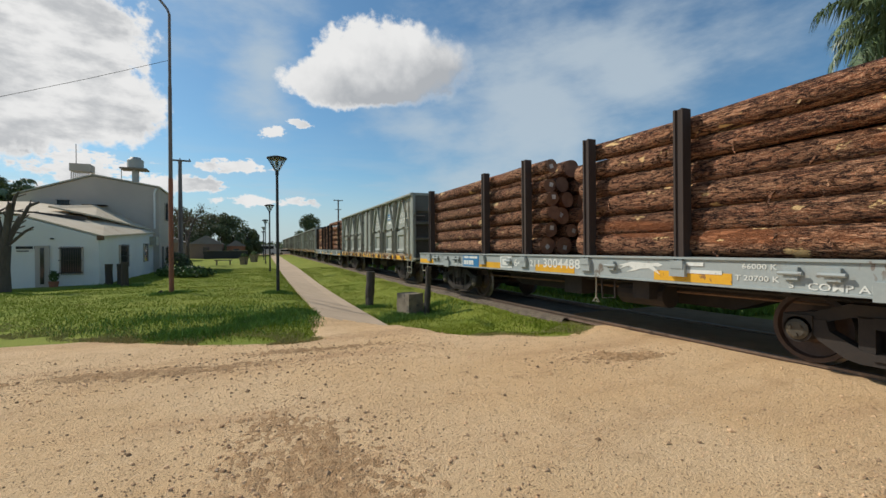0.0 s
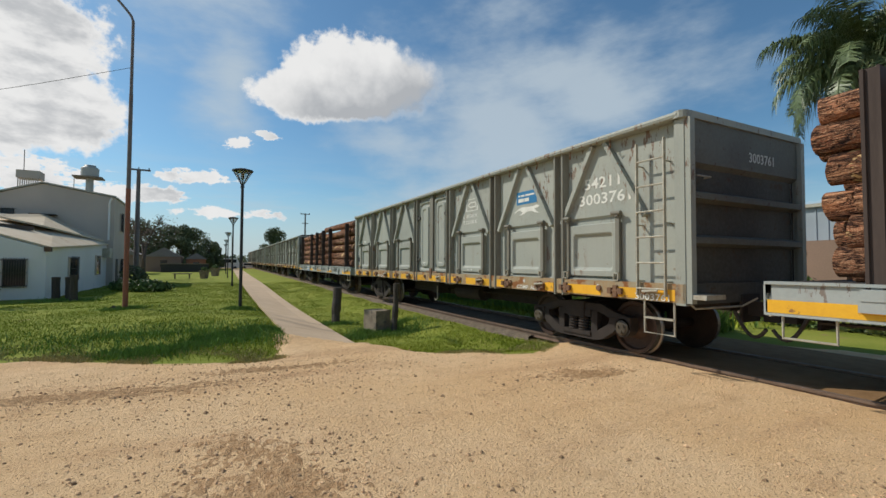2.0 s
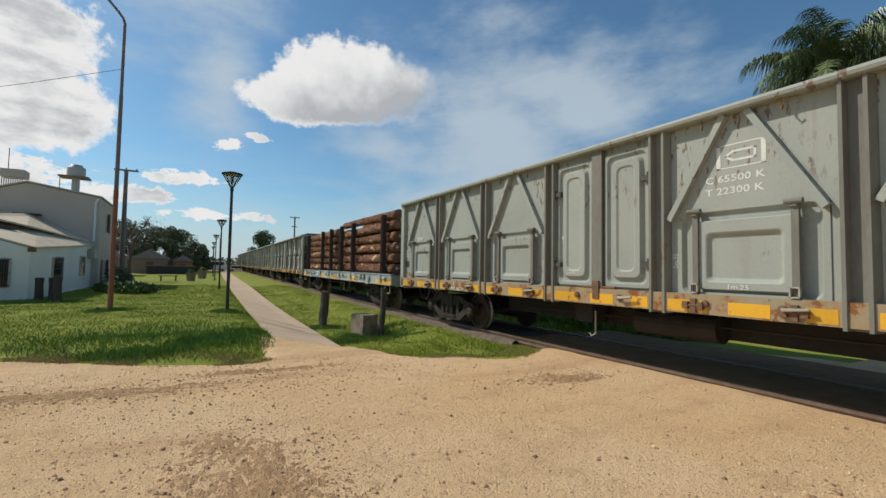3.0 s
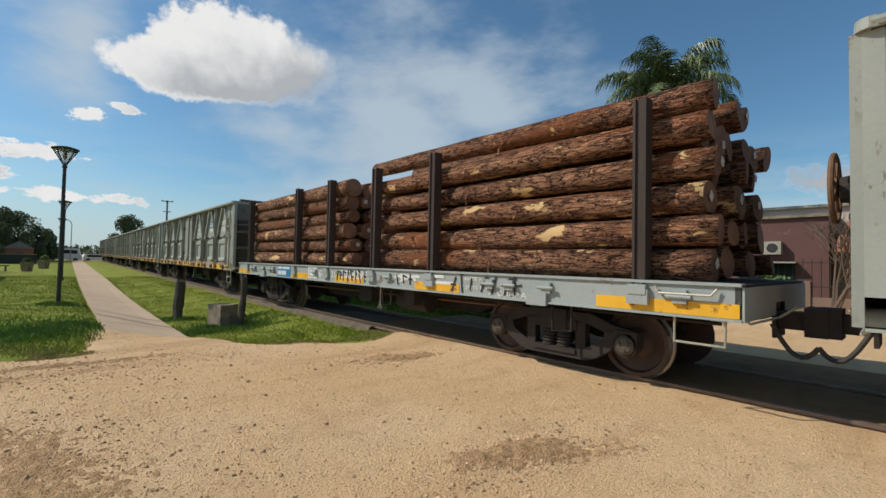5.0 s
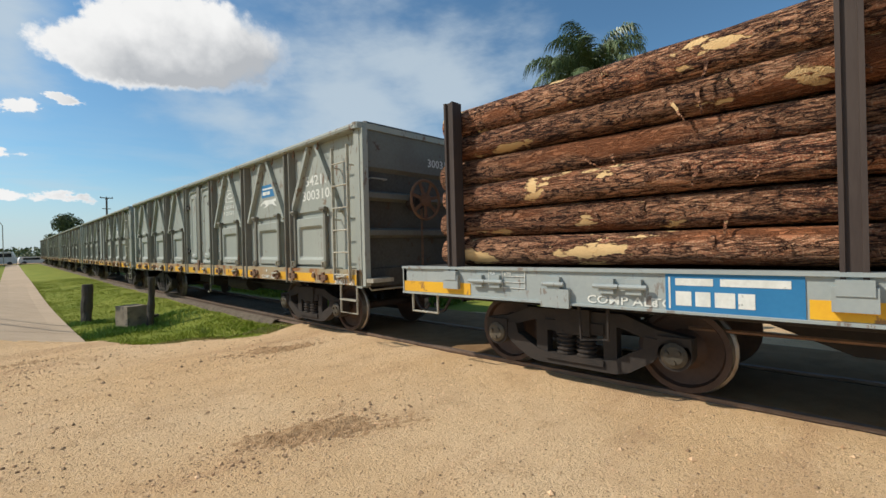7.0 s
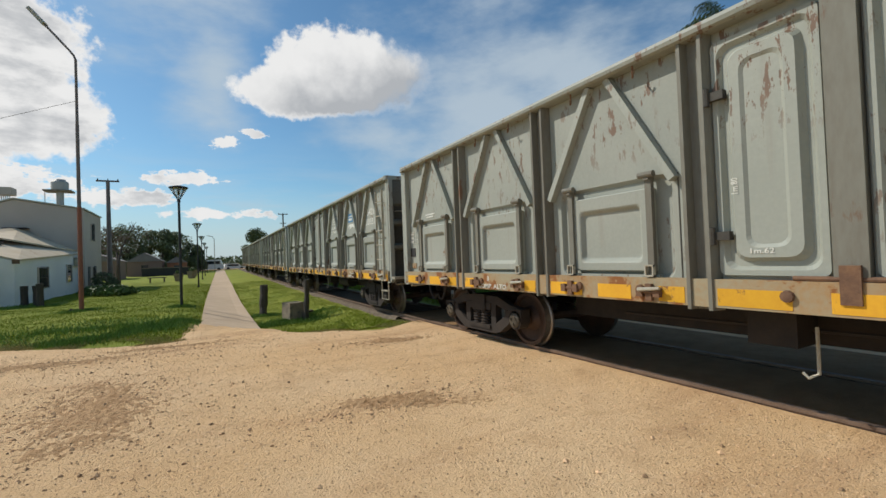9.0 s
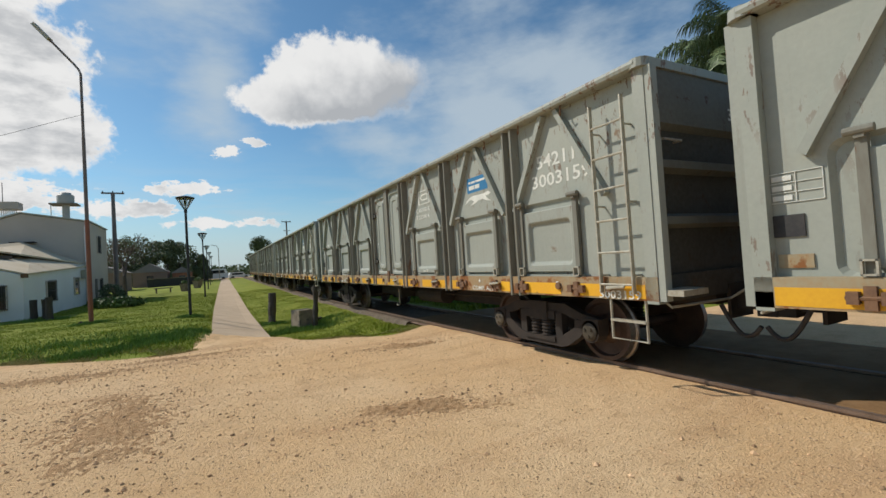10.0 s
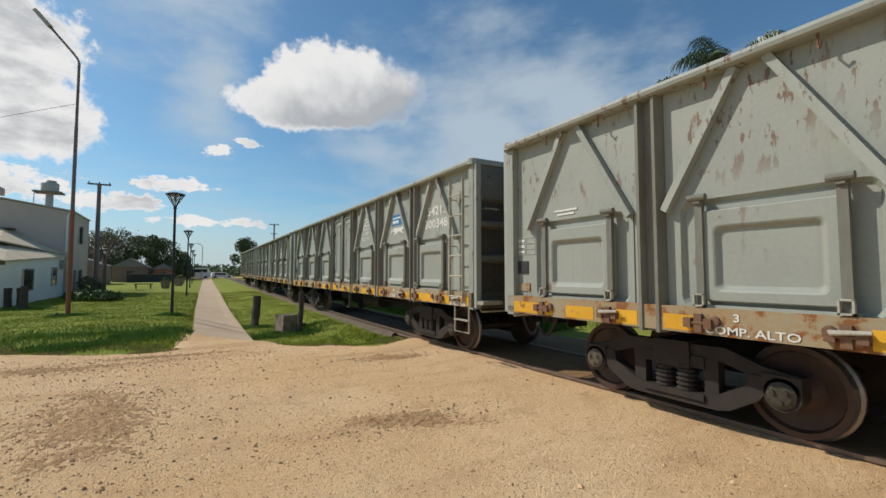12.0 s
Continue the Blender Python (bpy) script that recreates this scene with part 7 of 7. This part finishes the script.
def vehicle(x, y, ln, w, h, turn, label, van):
    c = thing("van" if van else "car", label, "van" if van else "car", at=pose(x, y, ground_z(4, 95), 0, 0, turn))
    lo = 0.3
    outline = [(-ln / 2, lo), (ln / 2, lo), (ln / 2, h * 0.55), (ln / 2 - 0.25, h * 0.95), (ln / 2 - 0.5, h), (-ln / 2 + (0.5 if van else 1.4), h), (-ln / 2 + (0.2 if van else 0.9), h * 0.58), (-ln / 2, h * 0.52)]
    bm = bmesh.new()
    prism(bm, outline, -w / 2, w / 2)
    part("body", bm, CARW, c, bevel=0.06)
    for s in (-1, 1):
        xx = s * (w / 2 + 0.004)
        part("window", B((min(xx, xx - s * 0.02), max(xx, xx - s * 0.02), -ln / 2 + (0.6 if van else 1.4), ln / 2 - 0.6, h * 0.6, h * 0.88)), GLASS, c)
        for yy in (-ln * 0.32, ln * 0.32):
            part("wheel", R(((s * (w / 2 - 0.18), yy, 0.32), (s * (w / 2 + 0.01), yy, 0.32), 0.32), seg=14), BLACK, c)


vehicle(4.0, 101, 4.8, 1.9, 2.3, 84, "white van parked across the end of the path", True)
vehicle(8.6, 103, 4.2, 1.7, 1.4, 95, "light car parked by the far road", False)
far_road = grid_mesh(spread(-40, 60, 20), [97.5, 100, 103, 106], lambda x, y: ground_z(0, y) + 0.06)
tagged(link("road", far_road, ROAD), "pale earth road crossing far off", "road", kind="structure")
bm = bmesh.new()
tube(bm, [(0, 0, -0.2), (0, 0, 6.4), (-0.3, 0, 6.9), (-1.3, 0, 7.1)], 0.06, 8)
t = thing("street_light", "thin grey street light by the far road", "street light", at=pose(4.6, 96, ground_z(4.6, 96)))
part("mast_pole", bm, GALV, t)
# woods on the horizon
rnd = random.Random(77)
cl = []
for k in range(150):
    a = radians(rnd.uniform(-35, 30))
    d = rnd.uniform(150, 210)
    r = rnd.uniform(3.5, 7)
    cl.append((d * math.sin(a) + 6, d * math.cos(a), ground_z(0, 100) + rnd.uniform(0.6, 2.2), r * 1.5, r, rnd.uniform(1.4, 3.2)))
tagged(link("far_woods", leaves(26000, cl, 1.0, 90), LEAF), "dark line of trees on the horizon", "woods", kind="stuff")

# ---- beyond the railway ----
red = thing("house", "brown-red rendered house with flat roof edge and barred window", "house")
bm = B((24.0, 33.0, 1.5, 7.2, -0.1, 3.7))
part("wall", bm, BRICKRED, red)
part("wall", B((26.5, 36.0, -16.0, 6.2, -0.1, 4.35)), WALLG, red, "plain grey upper storey")
part("roof_edge", B((26.3, 36.2, -16.2, 6.4, 4.35, 4.47)), GALV, red)
part("roof_edge", B((23.85, 33.0, 1.35, 7.35, 3.7, 3.8)), OLD_CONCRETE, red)
bm = bmesh.new()
v = [bm.verts.new(p) for p in ((22.6, -12.0, 2.35), (22.6, 1.2, 2.35), (26.4, 1.2, 3.65), (26.4, -12.0, 3.65))]
bm.faces.new(v)
w_ = [bm.verts.new(q.co - Vector((0, 0, 0.14))) for q in v]
bm.faces.new(w_[::-1])
for i in range(4):
    j = (i + 1) % 4
    bm.faces.new((v[i], v[j], w_[j], w_[i]))
part("roof", bm, TERRACOTTA, red, "sloping terracotta porch roof")
for k in range(30):
    y = -11.9 + 0.44 * k
    bm = bmesh.new()
    rod(bm, (22.55, y, 2.4), (26.4, y, 3.72), 0.09, 0.09, 6)
    part("tile_row", bm, TERRACOTTA, red)
for y in (-10, -6.5, -3, 0.8):
    part("porch_post", B((22.8, 23.0, y - 0.1, y + 0.1, -0.1, 2.4)), BRICKRED, red)
ac = part("air_conditioner", B((23.6, 24.0, 3.0, 3.8, 2.15, 2.7)), GALV, red, "white wall-mounted air conditioner", bevel=0.02)
part("fan_grille", R(((23.59, 3.3, 2.42), (23.61, 3.3, 2.42), 0.2), seg=16), BLACK, ac)
wn = part("window", B((23.93, 24.02, 2.6, 4.6, 0.85, 1.75)), GLASS, red)
part("window_awning", B((23.5, 24.0, 2.5, 4.7, 1.78, 1.84)), GALV, wn)
for k in range(9):
    part("grille_bar", R(((23.88, 2.65 + 0.24 * k, 0.85), (23.88, 2.65 + 0.24 * k, 1.75), 0.012), seg=5), IRON, wn)
shed = thing("shed", "blue-grey sheet-clad shed with a pale roof edge behind the hedge", "shed")
part("wall", B((27.5, 36.0, 9.0, 22.0, -0.1, 4.55)), SHEDWALL, shed)
part("roof_edge", B((27.3, 36.2, 8.8, 22.2, 4.55, 4.72)), GALV, shed)
for k in range(26):
    part("sheet_rib", B((27.46, 27.5, 9.2 + 0.5 * k, 9.26 + 0.5 * k, 0.0, 4.5)), SHEDWALL, shed)
part("annex", B((25.6, 27.44, 8.9, 16.0, -0.1, 2.75)), FARHOUSE, shed, "low pinkish rendered wing")
part("vent", B((25.56, 25.6, 10.4, 11.1, 2.1, 2.25)), BLACK, shed)
rnd = random.Random(31)
for k in range(13):
    y = 4.4 + 1.9 * k + rnd.uniform(-0.4, 0.4)
    x, r, h = 14.2 + bend(y) + rnd.uniform(-0.6, 0.6), rnd.uniform(0.8, 1.3), rnd.uniform(0.9, 1.7)
    ob = link("bush", leaves(1300, [(0, 0, h * 0.45, r * 0.7, r, h * 0.5), (0.2, r * 0.6, h * 0.35, r * 0.5, r * 0.6, h * 0.4), (-0.2, -r * 0.6, h * 0.3, r * 0.5, r * 0.6, h * 0.35)], 0.13, 120 + k), (LEAF, LEAF2, LEAFDRY)[k % 3])
    tagged(ob, "rough unclipped shrub beyond the railway", "bush", "bushes").matrix_basis = pose(x, y, ground_z(9, y) - 0.05)
fence = thing("fence", "low rendered garden wall with dark iron railings", "fence", at=pose(20.6, 0, 0))
part("wall", B((0, 0.2, -14, 1.9, -0.1, 0.55)), FARHOUSE, fence)
part("rail", B((0.08, 0.12, -14, 1.9, 0.9, 0.93)), IRON, fence)
part("rail", B((0.08, 0.12, -14, 1.9, 1.75, 1.78)), IRON, fence)
for k in range(64):
    y = -13.9 + 0.25 * k
    part("railing", R(((0.1, y, 0.5), (0.1, y, 1.9), 0.012), seg=5), IRON, fence)
for y in (-13.8, -9, -4, 0, 1.8):
    part("pillar", B((-0.05, 0.27, y - 0.17, y + 0.17, -0.1, 1.1)), FARHOUSE, fence)
for k, (x, y, r, h, m_, n_) in enumerate(((19.2, 2.4, 0.8, 1.3, LEAF2, 1100), (19.6, -2.2, 1.4, 1.5, LEAF, 2000), (19.5, -6.0, 1.6, 1.7, LEAF2, 2000))):
    ob = link("bush", leaves(n_, [(0, 0, h * 0.5, r * 0.6, r, h * 0.5), (0, r * 0.5, h * 0.4, r * 0.5, r * 0.6, h * 0.45)], 0.15, 70 + k), m_)
    tagged(ob, "clipped green garden bush beside the railings", "bush", "bushes").matrix_basis = pose(x, y, 0)
for k, (x, y) in enumerate(((19.6, 1.0), (19.9, -0.9), (19.4, -2.6))):
    bm = bmesh.new()
    rnd = random.Random(90 + k)
    for s in range(4):
        limbs(bm, Vector((rnd.uniform(-0.1, 0.1), rnd.uniform(-0.15, 0.15), 0)), Vector((rnd.gauss(0, 0.2), rnd.gauss(0, 0.3), 1)).normalized(), 0.06, 1.05, 5, rnd, 0.34)
    t = thing("tree", "leafless branching shrub before the red house", "tree", "trees round the place", at=pose(x, y, 0))
    part("trunk", bm, LEAFDRY, t)


# ---- grass ----
def grass(name, label, n, pick, hmin, hmax, width, seed, material):
    g = np.random.default_rng(seed)
    pts = pick(g, n)
    z = np.array([lumpy(x, y) for x, y in pts])
    n = len(pts)
    h = (hmin + (hmax - hmin) * g.random(n) ** 1.6)[:, None]
    az = g.random(n) * 6.283
    lean = (g.random(n) * 0.9)[:, None]
    d = np.stack([np.cos(az), np.sin(az), np.zeros(n)], 1)
    s = np.stack([-np.sin(az), np.cos(az), np.zeros(n)], 1) * width * (0.6 + 0.8 * g.random(n))[:, None]
    base = np.column_stack([pts, z - 0.01])
    tip = base + d * h * lean + np.array([0, 0, 1]) * h
    mid = base + d * h * lean * 0.35 + np.array([0, 0, 0.55]) * h
    v = np.stack([base - s, base + s, mid + s * 0.8, tip, mid - s * 0.8], 1).reshape(-1, 3)
    me = bpy.data.meshes.new(name)
    me.from_pydata(v.tolist(), [], np.arange(5 * n).reshape(-1, 5).tolist())
    return tagged(link(name, me, material), label, "grass", kind="stuff")


def on_verge(g, n):
    out = []
    while len(out) < n:
        y = 5.9 + 31 * g.random() ** 1.9
        x = -10.5 + 17.2 * g.random()
        if y < road_edge(x) - 0.05 + 0.25 * abs(g.normal()) or abs(x - path_x(y)) < PATH_W / 2 + 0.03 - 0.05 * g.random() or (x < -5.3 and y > 21.0):
            continue
        if y < 9.6 and 1.4 < x < 3.2:
            continue
        if x > 4.6 and x > 5.9 + bend(y) - 0.2 * g.random():
            continue
        if noise.noise((x * 0.9, y * 0.9, 7)) < -0.25 and g.random() < 0.6:
            continue
        out.append((x, y))
    return np.array(out)


def on_far_side(g, n):
    out = []
    while len(out) < n:
        x, y = 8.6 + 10 * g.random() ** 1.5, -2 + 40 * g.random()
        if y < 6 and x < 16:
            continue
        out.append((x + bend(y), y))
    return np.array(out)


def on_edges(g, n):
    """Longer tufts round posts, block, ditch, path and road edge."""
    spots = [(3.45, 13.25, 0.3), (4.1, 11.4, 0.4), (4.85, 12.0, 0.3), (-0.6, 11.3, 0.9), (-2.2, 16.7, 0.3), (0.97, 15, 0.2), (4.6, 11.0, 0.5), (-4.6, 21.2, 0.6), (3.3, 10.6, 0.25), (1.2, 10.4, 0.3), (0.6, 9.4, 0.5), (-1.4, 10.4, 1.0), (-0.35, 9.3, 0.45), (-0.9, 9.0, 0.4), (0.3, 9.9, 0.3)]
    out = []
    while len(out) < n:
        cx, cy, s = spots[g.integers(len(spots))]
        x, y = cx + g.normal() * s, cy + g.normal() * s * 0.6
        if abs(x - path_x(y)) < PATH_W / 2 + 0.02 or y < road_edge(x) + 0.05:
            continue
        out.append((x, y))
    return np.array(out)


grass("grass", "short green grass with weeds on the verge", 180000, on_verge, 0.015, 0.055, 0.007, 1, GRASS)
grass("grass", "green grass beyond the railway", 16000, on_far_side, 0.05, 0.16, 0.02, 2, GRASS)
def on_far_strip(g, n):
    """Uncut growth along the far side of the line."""
    out = []
    while len(out) < n:
        y = 6.2 + 34 * g.random() ** 1.4
        x = 9.3 + 3.2 * g.random()
        if noise.noise((x * 0.8, y * 0.5, 4)) < -0.2:
            continue
        out.append((x + bend(y), y))
    return np.array(out)


grass("weeds", "tall dark weeds along the far side of the railway", 14000, on_far_strip, 0.12, 0.6, 0.02, 4, WEED)
grass("weeds", "longer weeds round the posts and the ditch", 20000, on_edges, 0.03, 0.13, 0.010, 3, WEED)


def on_fringe(g, n):
    """Thin dry growth where the verge gives way to the road."""
    out = []
    while len(out) < n:
        x = -9.0 + 15.2 * g.random()
        y = road_edge(x) - 0.10 + 0.45 * abs(g.normal()) * (1.0 + 0.8 * smooth(3.8, 5.6, x)) - 0.25 * g.random()
        if 1.3 < x < 3.3 or noise.noise((x * 1.3, y * 1.3, 2)) < -0.15 * g.random():
            continue
        out.append((x, y))
    return np.array(out)


DRY = mat("dry_grass_blade", (0.33, 0.31, 0.11), (0.46, 0.38, 0.17), 0.8, 0.6, 6, bump=0, island=0.5, spec=0.15)
grass("grass", "thin yellowing grass along the road edge", 26000, on_fringe, 0.012, 0.05, 0.006, 8, DRY)


# ---- what moves ----
def motions():
    for ob, u, length in TRAIN:
        walk(ob, [(t, wagon_pose(u + s, length)) for t, s in RUN])
        for bog in ob.children:
            for w in bog.children:
                if w.name.startswith("wheelset"):
                    c = w.matrix_basis.translation.copy()
                    walk(w, [(k / 10, Matrix.Translation(c) @ Matrix.Rotation(-run_at(k / 10) / WHEEL_R, 4, "X")) for k in range(121)])
    for ob, u, m in LOGS:
        walk(ob, [(t, wagon_pose(u + s, F_LEN) @ m) for t, s in RUN])


motions()
